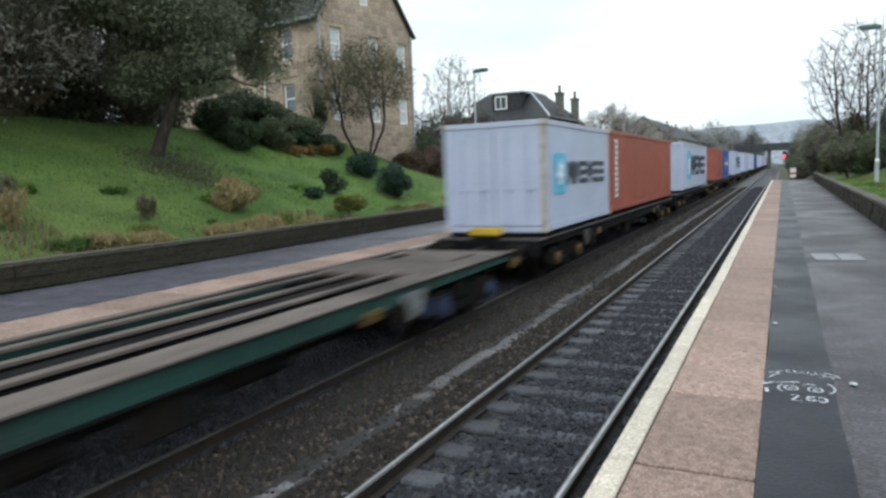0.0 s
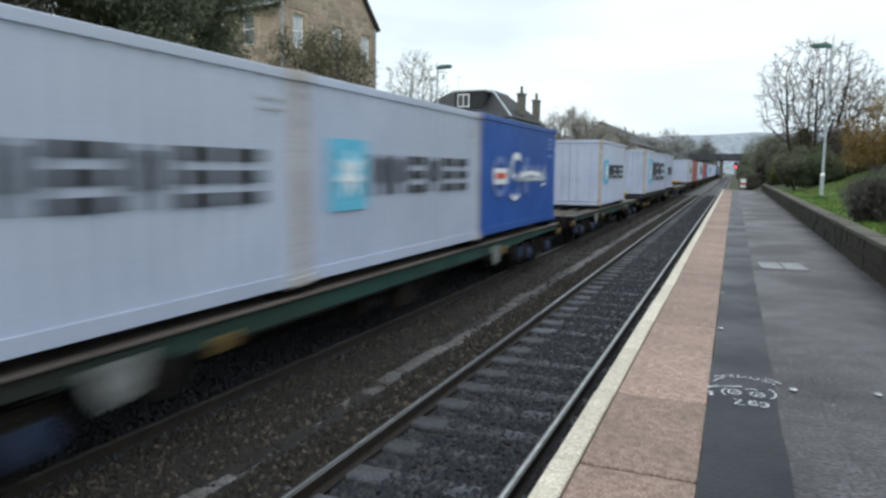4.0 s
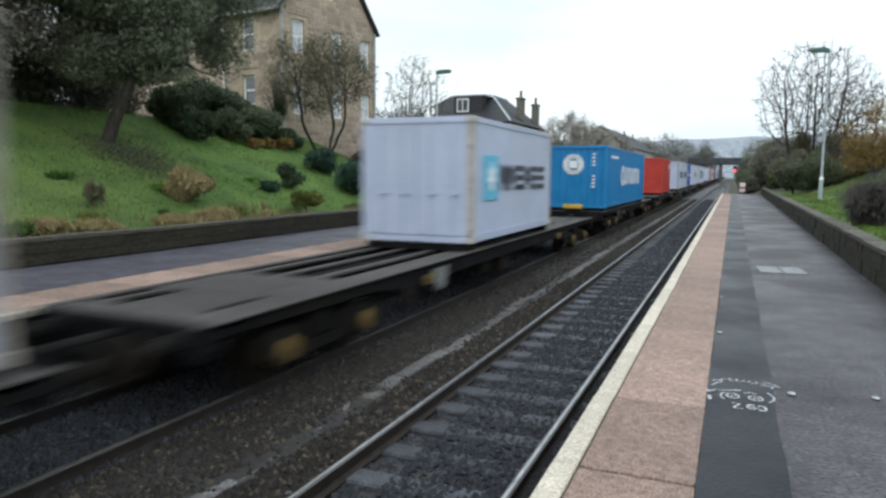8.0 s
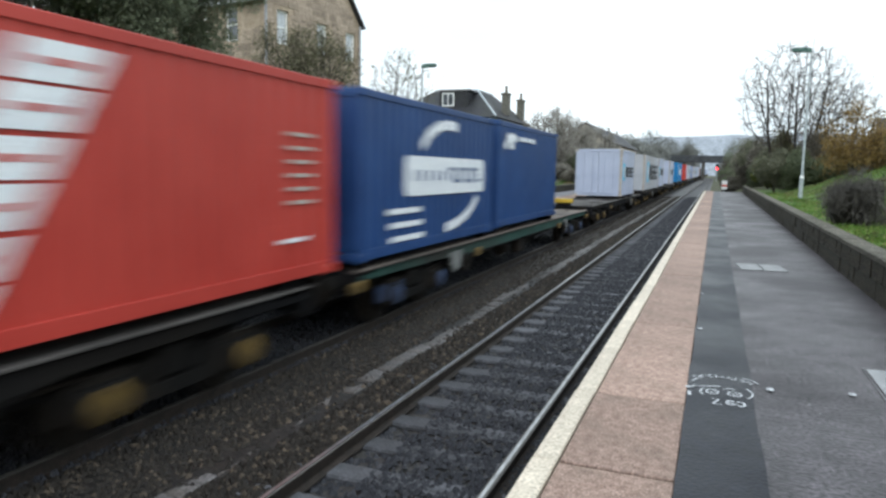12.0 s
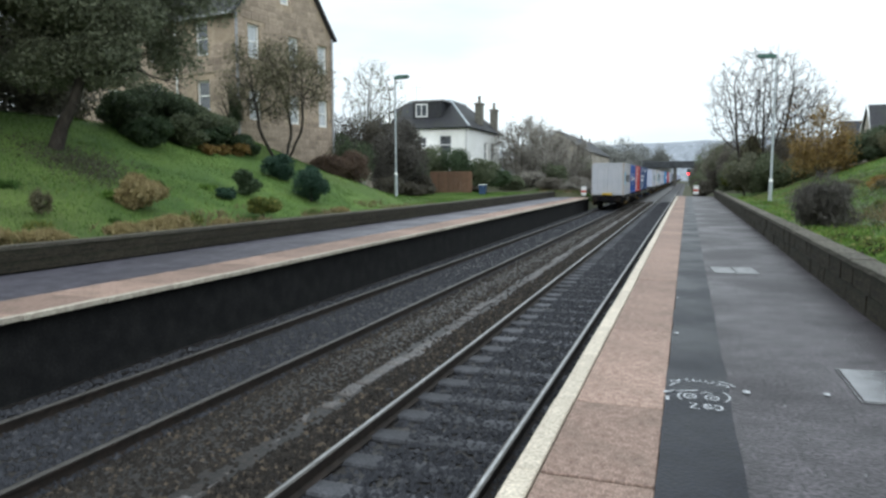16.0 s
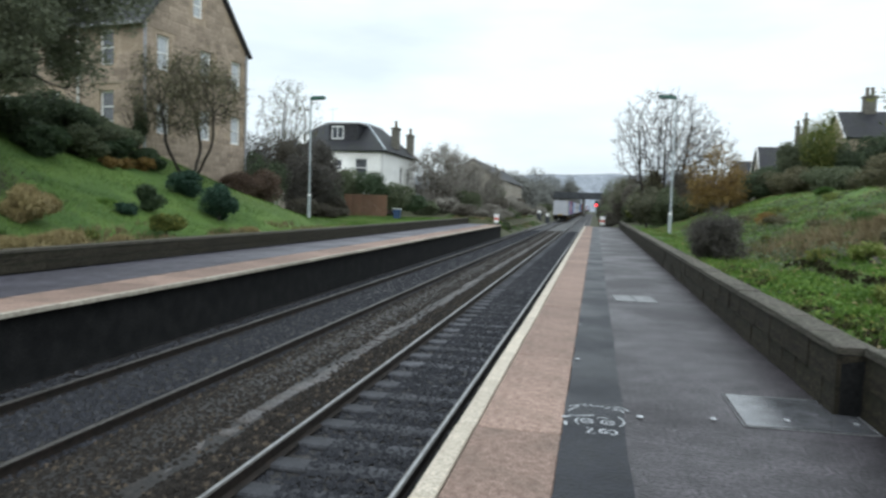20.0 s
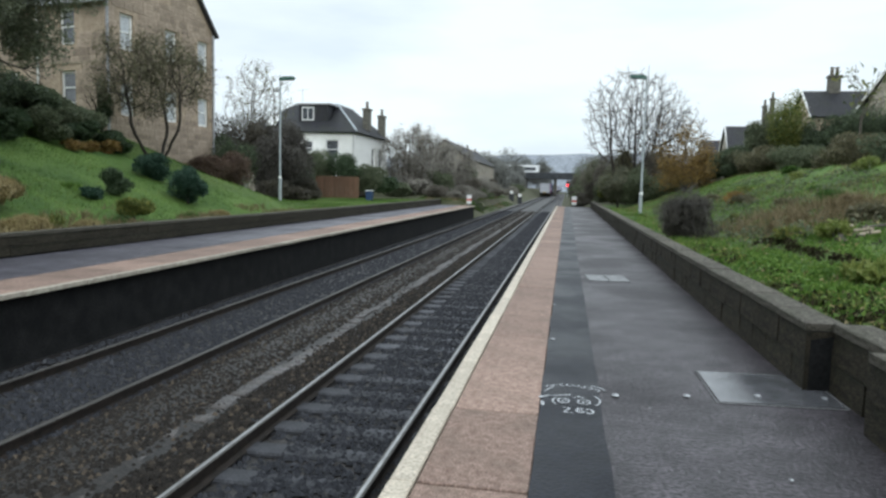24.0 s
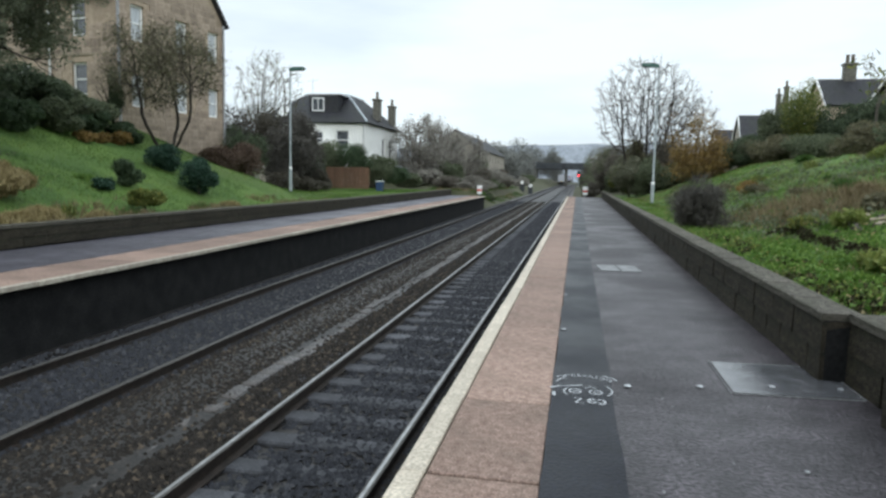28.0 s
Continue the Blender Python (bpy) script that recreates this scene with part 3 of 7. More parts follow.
def bank_left(x, y):
    """Height of the grass bank behind the far platform."""
    k = 1 - 0.93 * smooth(28, 38, y)
    d = max(0.0, bank_foot_x(y) - 0.3 - x)
    lump = 0.12 * noise.noise((x * 0.35, y * 0.35, 3.1)) * min(1, d)
    return 0.36 + grade(y) + k * min(3.3, 0.42 * d) + 0.02 * max(0, d - 8) + lump


def step_x(y):
    """Line of a small broken earth step on the near bank."""
    return 3.72 - 0.10 * noise.noise((y * 1.1, 0, 4.4))


def bank_right(x, y):
    """Height of the rough bank behind the near platform's wall."""
    d = max(0.0, x - 2.35)
    k = 1 - 0.75 * smooth(44, 58, y)
    lump = (0.16 * noise.noise((x * 0.5, y * 0.5, 8.1)) + 0.085 * noise.noise((x * 1.5, y * 1.1, 2.2))) * min(1, d)
    # the ground below the small earth step lies lower
    lump -= 0.15 * (1 - smooth(-0.06, 0.05, x - step_x(y))) * smooth(2.7, 3.3, x) * smooth(7.0, 8.4, y) * (1 - smooth(13.6, 15.5, y))
    # farther on a level strip lies behind the wall and the slope beyond it is steeper
    w = smooth(13, 19, y)
    rise = (1 - w) * (0.42 + k * min(2.7, 0.235 * d)) + w * (0.36 + k * min(2.25, 0.36 * max(0.0, d - 1.4)))
    return rise + grade(y) + 0.03 * max(0, d - 9) + lump


# ---- ground: one sheet to the horizon ----
def ground_z(x, y):
    yy = min(y, 300.0)
    bed = -1.16 + grade(yy)
    past = smooth(56, 68, y)
    if x < -7.6:
        here = -1.3 if (x > far_wall_x(y) - 0.28 and y < 57.5) else bank_left(x, min(yy, 60.0))
        side = bed + min(2.2, 0.5 * max(0, -8.2 - x)) + grade(yy) * 0.2
    elif x > -0.7:
        here = -1.3 if x < 2.3 else bank_right(x, min(yy, 70.0))
        side = bed + min(2.6, 0.55 * max(0, x + 0.2)) + grade(yy) * 0.2
    else:
        return bed
    if x <= far_wall_x(y) - 0.28 or x >= 2.3 or y > 56:
        here = here * (1 - past) + max(side, here * 0.75 if abs(x) > 9 else side) * past
    return here


def cuts(pairs):
    out = []
    for a, b, step in pairs:
        out += list(np.arange(a, b - 1e-6, step))
    return sorted(set(round(float(v), 3) for v in out))


gx = cuts([(-1800, -200, 400), (-200, -60, 35), (-60, -30, 5), (-30, -15.5, 0.6), (-15.5, -9.9, 0.25), (-9.9, -7.6, 1.15), (2.3, 3.5, 0.3), (3.5, 4.0, 0.07), (4.0, 14, 0.4), (14, 40, 4), (40, 200, 40), (200, 1801, 400)]) + [-7.6, -7.5, -0.7, -0.6, 2.27]
gx = sorted(set(gx))
gy = cuts([(-300, -40, 65), (-40, -8, 4), (-8, 62, 0.9), (62, 130, 4), (130, 320, 19), (320, 3001, 670)])
gv = [(x, y, ground_z(x, y)) for y in gy for x in gx]
nx = len(gx)
gf = [(j * nx + i, j * nx + i + 1, (j + 1) * nx + i + 1, (j + 1) * nx + i) for j in range(len(gy) - 1) for i in range(nx - 1)]
ground = raw("ground", gv, gf, M_GRASS_G, smooth=True)
ground.data.materials.append(M_EARTH)
for p in ground.data.polygons:
    if p.center.y > 54 and -60 < p.center.x < 14:
        p.material_index = 1
tagged(ground, "rough grassy ground beside the railway", "ground", kind="structure")

# ---- track bed: ballast, sleepers, rails ----
Y0, Y1 = -40.0, 300.0
track_cuts = [Y0, 0, 10, 60, 140, 220, Y1]


def strip(name, x_z, material, label, category, y_list=track_cuts, kind="structure", parent=None):
    """A long band with the cross-section x_z that follows the line's grade."""
    vs, fs = [], []
    n = len(x_z)
    for y in y_list:
        vs += [(x, y, z + grade(y)) for x, z in x_z]
    for j in range(len(y_list) - 1):
        fs += [(j * n + i, j * n + i + 1, (j + 1) * n + i + 1, (j + 1) * n + i) for i in range(n - 1)]
    ob = raw(name, vs, fs, material, parent)
    return tagged(ob, label, category, kind=kind) if category else ob


strip("ballast_bed", [(-7.7, -1.11), (-7.3, -1.10), (-6.9, -1.045), (-5.0, -1.045), (-4.6, -1.03), (-3.6, -1.05), (-3.2, -1.085), (-2.62, -1.085), (-2.5, -1.058), (-1.4, -1.058), (-0.95, -1.12), (-0.7, -1.12)], M_BALLAST, "dark stained stone ballast between the platforms", "ballast")


def rail_profile(w):
    return [(-0.07, -0.155), (-0.07, -0.142), (-0.012, -0.125), (-0.012, -0.045), (-w, -0.036), (-w, -0.006)], [(-w, -0.006), (-w * 0.75, -0.001), (w * 0.75, -0.001), (w, -0.006)], [(w, -0.006), (w, -0.036), (0.012, -0.045), (0.012, -0.125), (0.07, -0.142), (0.07, -0.155)]


for cx, top, lab in ((NEAR_X, M_RAIL_TOP, "steel running rail with a bright polished head"), (CAR_X, M_RAIL_DULL, "rusty steel running rail with a dull head")):
    for s in (-0.752, 0.752):
        rail = empty("rail", pose(cx + s, 0, RAIL_Z), lab, "rail", "running rails")
        l, t, r = rail_profile(0.036)
        strip("head", t, M_RAIL_DULL, "", "", parent=rail)
        if top is M_RAIL_TOP:
            strip("running_band", [(-0.016, 0.0), (0.014, 0.0)], top, "", "", parent=rail)
        strip("web_side", l, M_RAIL_SIDE, "", "", parent=rail)
        strip("web_side", r, M_RAIL_SIDE, "", "", parent=rail)

bm = bmesh.new()
box(bm, -1.26, -0.14, -0.2, 1.26, 0.14, -0.135, 0.02)
sleeper_me = bpy.data.meshes.new("sleeper")
bm.to_mesh(sleeper_me)
bm.free()
sleeper_me.materials.append(M_SLEEPER)
track_near = empty("sleepers_near", pose(NEAR_X, 0, RAIL_Z), "row of weathered concrete sleepers under the near track", "sleepers", kind="structure")
track_far = empty("sleepers_far", pose(CAR_X, 0, RAIL_Z), "row of half-buried sleepers under the far track", "sleepers", kind="structure")
rng_s = random.Random(4)
for k in range(-16, 110):
    y = 0.4 + k * 0.65
    ob = obj("sleeper", sleeper_me, None, track_near)
    ob.matrix_basis = pose(rng_s.uniform(-0.02, 0.02), y, grade(y) + rng_s.uniform(-0.012, 0.004), 0, 0, rng_s.uniform(-0.6, 0.6))
    if k < 60:
        ob = obj("sleeper", sleeper_me, None, track_far)
        ob.matrix_basis = pose(rng_s.uniform(-0.02, 0.02), y, grade(y) - 0.06 + rng_s.uniform(-0.012, 0.004), 0, 0, rng_s.uniform(-0.6, 0.6))
vs, fs = [], []
for k in range(330):
    for x0 in (NEAR_X, CAR_X):
        y = 72 + k * 0.68 if x0 == NEAR_X else 39.4 + k * 0.68
        o = len(vs)
        z = RAIL_Z + grade(y)
        vs += [(x0 - 1.26, y, z - 0.14), (x0 + 1.26, y, z - 0.14), (x0 + 1.26, y + 0.27, z - 0.14), (x0 - 1.26, y + 0.27, z - 0.14)]
        fs.append((o, o + 1, o + 2, o + 3))
tagged(raw("distant_sleepers", vs, fs, M_SLEEPER), "distant concrete sleepers in dark ballast", "sleepers", kind="stuff")


def stones(name, n, x0, x1, y0, y1, z, size, material, label, seed, power=1.0, bare=0.0):
    """Loose broken stones as small five-faced lumps."""
    rng = np.random.default_rng(seed)
    x = rng.uniform(x0, x1, n)
    y = y0 + (y1 - y0) * rng.uniform(0, 1, n) ** power
    if bare:
        # few stones lie on the trough lids
        keep = (np.abs(x + 3.88 + 0.05 * np.sin(y * 0.8)) > 0.12) | (rng.random(n) > bare)
        x, y, n = x[keep], y[keep], int(keep.sum())
    s = size * rng.uniform(0.5, 1.3, n)
    base = np.array([(-1, -0.8, -0.4), (1, -0.9, -0.4), (0.9, 1, -0.4), (-0.9, 0.9, -0.4), (0.1, 0, 0.75)])
    v = base[None] * s[:, None, None] * rng.uniform(0.6, 1.2, (n, 5, 3))
    a = rng.uniform(0, 6.28, n)
    c, q = np.cos(a)[:, None], np.sin(a)[:, None]
    vx, vy = v[..., 0] * c - v[..., 1] * q, v[..., 0] * q + v[..., 1] * c
    g = np.array([grade(t) for t in y])
    zz = z(x) if callable(z) else np.full(n, z)
    p = np.stack([vx + x[:, None], vy + y[:, None], v[..., 2] + (zz + g)[:, None]], 2).reshape(-1, 3)
    tri = np.array([(0, 1, 4), (1, 2, 4), (2, 3, 4), (3, 0, 4)])
    f = (np.arange(n)[:, None, None] * 5 + tri[None]).reshape(-1, 3)
    ob = raw(name, p.tolist(), f.tolist(), material)
    return tagged(ob, label, "ballast", kind="stuff")


stones("ballast_stones", 52000, -5.0, -3.1, 0.5, 75, -1.035, 0.031, M_STONES, "brown and grey broken stones between the tracks", 1, 2.1, 0.93)
stones("ballast_stones", 8500, -3.62, -3.08, 0.5, 75, -1.012, 0.030, M_STONES, "brown stones heaped over the sleeper ends", 9, 1.7)
stones("ballast_stones", 38000, -2.62, -1.0, 0.5, 75, -1.034, 0.028, M_STONES_DARK, "dark oily broken stones in the near track", 2, 1.6)
stones("ballast_stones", 4500, -3.2, -2.62, 0.5, 45, -1.075, 0.034, M_STONES_DARK, "dark stones beside the near rail", 5, 1.6)
stones("ballast_stones", 38000, -7.3, -5.0, 2, 75, -1.03, 0.029, M_STONES_DARK, "dark broken stones in the far track", 3, 1.6)

for x0, x1, z, m, sd in ((-5.0, -3.1, -1.035, M_STONES, 6), (-3.2, -1.0, -1.032, M_STONES_DARK, 7), (-7.3, -5.0, -1.03, M_STONES_DARK, 8)):
    stones("ballast_stones", 5000, x0, x1, -9, 0.6, z, 0.029, m, "broken stones behind the viewpoint", sd)

# concrete trough lids that run between the tracks, some of them sunk
bm = bmesh.new()
box(bm, -0.115, -0.231, -0.05, 0.115, 0.231, 0.02, 0.012)
for v in bm.verts:
    v.co.x += 0.03 * noise.noise((v.co.x * 9, v.co.y * 7, 2.0))
    v.co.y += 0.04 * noise.noise((v.co.x * 9, v.co.y * 7, 5.0))
lid_me = bpy.data.meshes.new("trough_lid")
bm.to_mesh(lid_me)
bm.free()
lid_me.materials.append(M_TROUGH)
trough = empty("cable_trough", pose(0, 0, -1.03), "pale concrete cable trough lids, partly buried in ballast", "cable trough", kind="structure")
for k in range(170):
    y = 1.4 + k * 0.465
    sunk = 0.016 + 0.034 * noise.noise((y * 0.42, 0.3, 6.0)) + 0.034 * max(0.0, 1 - y / 7)
    ob = obj("trough_lid", lid_me, None, trough)
    ob.matrix_basis = pose(-3.88 + 0.05 * math.sin(y * 0.8) + rng_s.uniform(-0.03, 0.03), y, grade(y) - sunk + rng_s.uniform(-0.004, 0.004), rng_s.uniform(-2, 2), rng_s.uniform(-6, 6), rng_s.uniform(-4, 4))

# ---- near platform ----
PY = [-26.0, -9.0, 0, 10, 20, 30, 40, 50, END_Y]
strip("platform_surface", [(0.27, 0.0), (2.35, 0.0)], M_ASPHALT, "worn grey asphalt platform, damp in places", "platform", PY)
vs, fs = [], []
for y in cuts([(-26, 0, 2.0), (0, 18, 0.09), (18, 60.5, 0.5)]):
    a = 0.014 * noise.noise((1.7, y * 2.2, 0)) + 0.008 * noise.noise((3.1, y * 9.0, 0))
    b = 0.014 * noise.noise((7.7, y * 1.6, 0)) + 0.007 * noise.noise((5.1, y * 8.0, 0))
    vs += [(-0.116 + a, y, 0.004 + grade(y)), (0.329 + b, y, 0.004 + grade(y))]
fs = [(2 * j, 2 * j + 1, 2 * j + 3, 2 * j + 2) for j in range(len(vs) // 2 - 1)]
tagged(raw("platform_strip", vs, fs, M_STRIP), "band of newer dark asphalt with ragged edges along the platform", "platform", kind="structure")
strip("platform_face", [(EDGE + 0.12, -1.3), (EDGE + 0.12, -0.07)], M_FACE, "brick face of the near platform, shade put into its near-black colour", "platform", PY)
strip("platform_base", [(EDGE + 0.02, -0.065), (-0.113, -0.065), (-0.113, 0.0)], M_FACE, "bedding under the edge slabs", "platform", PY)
bm = bmesh.new()
box(bm, EDGE + 0.12, END_Y - 0.1, -1.3, 2.35, END_Y, 0.22)
tagged(part("platform_end", bm, M_FACE), "end face of the near platform", "platform", kind="structure")
PITCH = 1.27
bm = bmesh.new()
box(bm, -0.008, 0.013, -0.06, 0.587, PITCH - 0.013, 0.0, 0.006)
slab_me = bpy.data.meshes.new("paving_slab")
bm.to_mesh(slab_me)
bm.free()
slab_me.materials.append(M_SLAB)
bm = bmesh.new()
box(bm, 0.0, 0.005, -0.07, 0.136, PITCH - 0.005, 0.003, 0.008)
cop_me = bpy.data.meshes.new("edge_stone")
bm.to_mesh(cop_me)
bm.free()
cop_me.materials.append(M_CREAM)
paving = empty("platform_paving", pose(0, 0, 0), "pink-brown paving slabs with a cream painted edge", "platform paving", kind="structure")
for k in range(-23, 45):
    y = 3.52 + k * PITCH
    ob = obj("paving_slab", slab_me, None, paving)
    ob.matrix_basis = pose(EDGE + 0.155, y, grade(y) + rng_s.uniform(-0.003, 0.003), 0.25)
    ob = obj("edge_stone", cop_me, None, paving)
    ob.matrix_basis = pose(EDGE + rng_s.uniform(-0.004, 0.004), y, grade(y) + rng_s.uniform(-0.002, 0.003), 0.25)

# ---- far platform ----
FY = [-26.0, -9.0, 0, 10, 20, 30, 40, 50, 57.0]
vs, fs = [], []
for y in FY:
    g = grade(y) - 0.03
    vs += [(-8.65, y, g), (far_wall_x(y) + 0.02, y, g)]
fs = [(2 * j, 2 * j + 2, 2 * j + 3, 2 * j + 1) for j in range(len(FY) - 1)]
tagged(raw("far_platform_surface", vs, fs, M_SHEEN_ASPHALT), "damp asphalt of the far platform, sky sheen put into its pale colour", "platform", kind="structure")
strip("far_platform_face", [(FAR_EDGE - 0.16, -0.10), (FAR_EDGE - 0.16, -1.3)], M_FACE, "deep face of the far platform, shade put into its near-black colour", "platform", FY)
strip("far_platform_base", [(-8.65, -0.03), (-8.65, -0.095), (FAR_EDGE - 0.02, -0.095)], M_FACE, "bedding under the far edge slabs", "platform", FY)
bm = bmesh.new()
box(bm, -10.6, 56.9, -1.3, FAR_EDGE - 0.16, 57.0, grade(57) - 0.04)
tagged(part("far_platform_end", bm, M_FACE), "end face of the far platform", "platform", kind="structure")
bm = bmesh.new()
box(bm, -1.02, 0.012, -0.06, 0.053, PITCH - 0.012, 0.0, 0.006)
slab2_me = bpy.data.meshes.new("paving_slab")
bm.to_mesh(slab2_me)
bm.free()
slab2_me.materials.append(M_SLAB)
far_paving = empty("far_platform_paving", pose(0, 0, 0), "pink-brown slabs with a cream edge on the far platform", "platform paving", kind="structure")
for k in range(-22, 43):
    y = 2.1 + k * PITCH
    ob = obj("paving_slab", slab2_me, None, far_paving)
    ob.matrix_basis = pose(FAR_EDGE - 0.155, y, grade(y) - 0.03, 0.25)
    ob = shared("edge_stone", cop_me, M_CREAM_WORN, far_paving)
    ob.matrix_basis = pose(FAR_EDGE - 0.095, y, grade(y) - 0.028, 0.25) @ Matrix.Diagonal((0.7, 1, 1, 1))


# ---- low stone walls behind the platforms ----
def stone_wall(name, path, height, thick, label, seed, course=0.165, length=0.42):
    """Coursed blocks along a line of (x, y); the blocks face the track; a coping of long stones."""
    rng = random.Random(seed)
    wall = empty(name, pose(0, 0, 0), label, "stone wall", kind="structure")
    for (xa, ya), (xb, yb) in zip(path[:-1], path[1:]):
        run = math.hypot(xb - xa, yb - ya)
        ang = math.degrees(math.atan2(yb - ya, xb - xa))
        bm = bmesh.new()
        box(bm, 0, 0.035, -0.3, run, thick - 0.025, height - 0.055)
        core = part("wall_core", bm, M_FACE, wall)
        core.matrix_basis = pose(xa, ya, min(grade(ya), grade(yb)), 0, 0, ang)
        u = 0.0
        rows = int((height - 0.055) / course + 0.5)
        h = (height - 0.055) / rows
        for r in range(rows):
            u = 0.0
            while u < run - 0.02:
                w = min(rng.uniform(0.6, 1.5) * length, run - u)
                if run - u - w < 0.12:
                    w = run - u
                q = WALL_BLOCKS[rng.randrange(len(WALL_BLOCKS))]
                ob = obj("stone", q, None, wall)
                fy = (yb - ya) / run
                ob.matrix_basis = pose(xa + (xb - xa) * u / run, ya + (yb - ya) * u / run, r * h + grade(ya + fy * u), 0, 0, ang) @ Matrix.Diagonal((w - 0.003, thick, h - 0.002, 1)) @ pose(0, rng.uniform(-0.02, 0.02), 0)
                u += w
        u = 0.0
        while u < run - 0.02:
            w = min(rng.uniform(0.7, 1.1) * 0.9, run - u)
            if run - u - w < 0.2:
                w = run - u
            ob = obj("coping_stone", COPING_BLOCK, None, wall)
            ob.matrix_basis = pose(xa + (xb - xa) * u / run, ya + (yb - ya) * u / run, height - 0.055 + grade(ya + (yb - ya) / run * u), 0, 0, ang) @ Matrix.Diagonal((w - 0.004, thick + 0.012, 0.065 + rng.uniform(-0.006, 0.006), 1)) @ pose(0, -0.025 + rng.uniform(-0.012, 0.012), 0)
            u += w
    return wall


WALL_BLOCKS = []
for k in range(5):
    rb = random.Random(k)
    bm = bmesh.new()
    box(bm, 0, 0, 0, 1, 1, 1)
    for v in bm.verts:
        v.co.y += rb.uniform(-0.03, 0.02) if v.co.y < 0.5 else 0
        v.co.z += rb.uniform(-0.05, 0.02)
        v.co.x += rb.uniform(-0.015, 0.01)
    me = bpy.data.meshes.new("stone")
    bm.to_mesh(me)
    bm.free()
    me.materials.append(M_WALL)
    WALL_BLOCKS.append(me)
bm = bmesh.new()
box(bm, 0, 0, 0, 1, 1, 1)
bmesh.ops.bevel(bm, geom=[e for e in bm.edges if all(v.co.z > 0.5 for v in e.verts)], offset=0.07, segments=1, affect="EDGES")
COPING_BLOCK = bpy.data.meshes.new("coping_stone")
bm.to_mesh(COPING_BLOCK)
bm.free()
COPING_BLOCK.materials.append(M_COPING)

# walls run so that their outer side is on the right-hand of the direction of travel
stone_wall("platform_wall", [(1.97, 58.5), (1.97, 5.95)], 0.55, 0.30, "low mossy stone wall along the back of the platform", 11, course=0.245, length=0.62)
stone_wall("platform_wall", [(2.17, 5.95), (2.17, 4.92)], 0.55, 0.28, "short set-back length of the mossy stone wall", 12, course=0.245, length=0.62)
stone_wall("platform_wall", [(2.02, 4.92), (2.02, -25.0)], 0.55, 0.30, "low mossy stone wall along the back of the platform", 15, course=0.245, length=0.62)
stone_wall("far_platform_wall", [(far_wall_x(-10), -25.0), (far_wall_x(-10), -10.0)], 0.45, 0.3, "low dark retaining wall behind the far platform", 16, course=0.4, length=1.6)
stone_wall("far_platform_wall", [(far_wall_x(-10), -10.0), (far_wall_x(30), 30.0)], 0.45, 0.3, "low dark retaining wall behind the far platform", 13, length=0.9)
stone_wall("far_platform_wall", [(far_wall_x(30), 30.0), (far_wall_x(58), 58.0)], 0.45, 0.3, "low dark retaining wall behind the far platform", 14, course=0.4, length=1.6)


# ---- the train ----
SPEED = 16.3
BED = 1.10             # height of the container floor over the rail
T_ROWS = [0, 0.1] + [0.5 + 0.5 * k for k in range(55)] + [27.9, 28]
TRAIN = []


def corrugated(length, height, pitch=0.28, depth=0.036):
    """Both long sides and the roof of a container, with upright ribs in the sides; the rear end is at y = 0."""
    bm = bmesh.new()
    ys = [0.12]
    n = int((length - 0.24) / pitch)
    st = (length - 0.24) / n
    prof = []
    for k in range(n):
        y = 0.12 + k * st
        prof += [(y, 0), (y + st * 0.28, 0), (y + st * 0.45, depth), (y + st * 0.73, depth), (y + st * 0.9, 0)]
    prof.append((length - 0.12, 0))
    for sx in (1,):
        a = [bm.verts.new((sx * (1.205 - d), y, 0.16)) for y, d in prof]
        b = [bm.verts.new((sx * (1.205 - d), y, height - 0.10)) for y, d in prof]
        for k in range(len(prof) - 1):
            q = (a[k], a[k + 1], b[k + 1], b[k])
            bm.faces.new(q if sx > 0 else q[::-1])
    return bm


def sheet_mesh(length):
    bm = bmesh.new()
    n = int(length / 0.3)
    for k in range(n):
        a, b = 0.06 + (length - 0.12) * k / n, 0.06 + (length - 0.12) * (k + 1) / n
        m = (a + b) / 2
        poly(bm, [(-1.17, a, 0), (1.17, a, 0), (1.17, m, 0.018), (-1.17, m, 0.018)])
        poly(bm, [(-1.17, m, 0.018), (1.17, m, 0.018), (1.17, b, 0), (-1.17, b, 0)])
    return bm


def end_wall(height, ribs):
    bm = bmesh.new()
    if ribs:
        n = 8
        st = 2.2 / n
        prof = []
        for k in range(n):
            x = -1.1 + k * st
            prof += [(x, 0.03), (x + st * 0.3, 0.03), (x + st * 0.45, 0.075), (x + st * 0.75, 0.075), (x + st * 0.9, 0.03)]
        prof.append((1.1, 0.03))
        a = [bm.verts.new((x, y, 0.14)) for x, y in prof]
        b = [bm.verts.new((x, y, height - 0.08)) for x, y in prof]
        for k in range(len(prof) - 1):
            bm.faces.new((a[k], a[k + 1], b[k + 1], b[k]))
    else:
        box(bm, 0.008, 0.03, 0.14, 1.1, 0.08, height - 0.08, 0.01)
    return bm


def end_frame(height):
    bm = bmesh.new()
    box(bm, -1.22, 0.0, 0.0, 1.22, 0.14, height, 0.01)
    return bm


def rails_mesh(length, height, bottom):
    bm = bmesh.new()
    if bottom:
        box(bm, 1.16, 0.1, 0.02, 1.210, length - 0.1, 0.17, 0.003)
    else:
        box(bm, 1.15, 0.1, height - 0.12, 1.215, length - 0.1, height - 0.01, 0.008)
    return bm


MESHES = {}


def cached(key, make):
    if key not in MESHES:
        bm = make()
        me = bpy.data.meshes.new(key[0])
        bm.to_mesh(me)
        bm.free()
        MESHES[key] = me
    return MESHES[key]


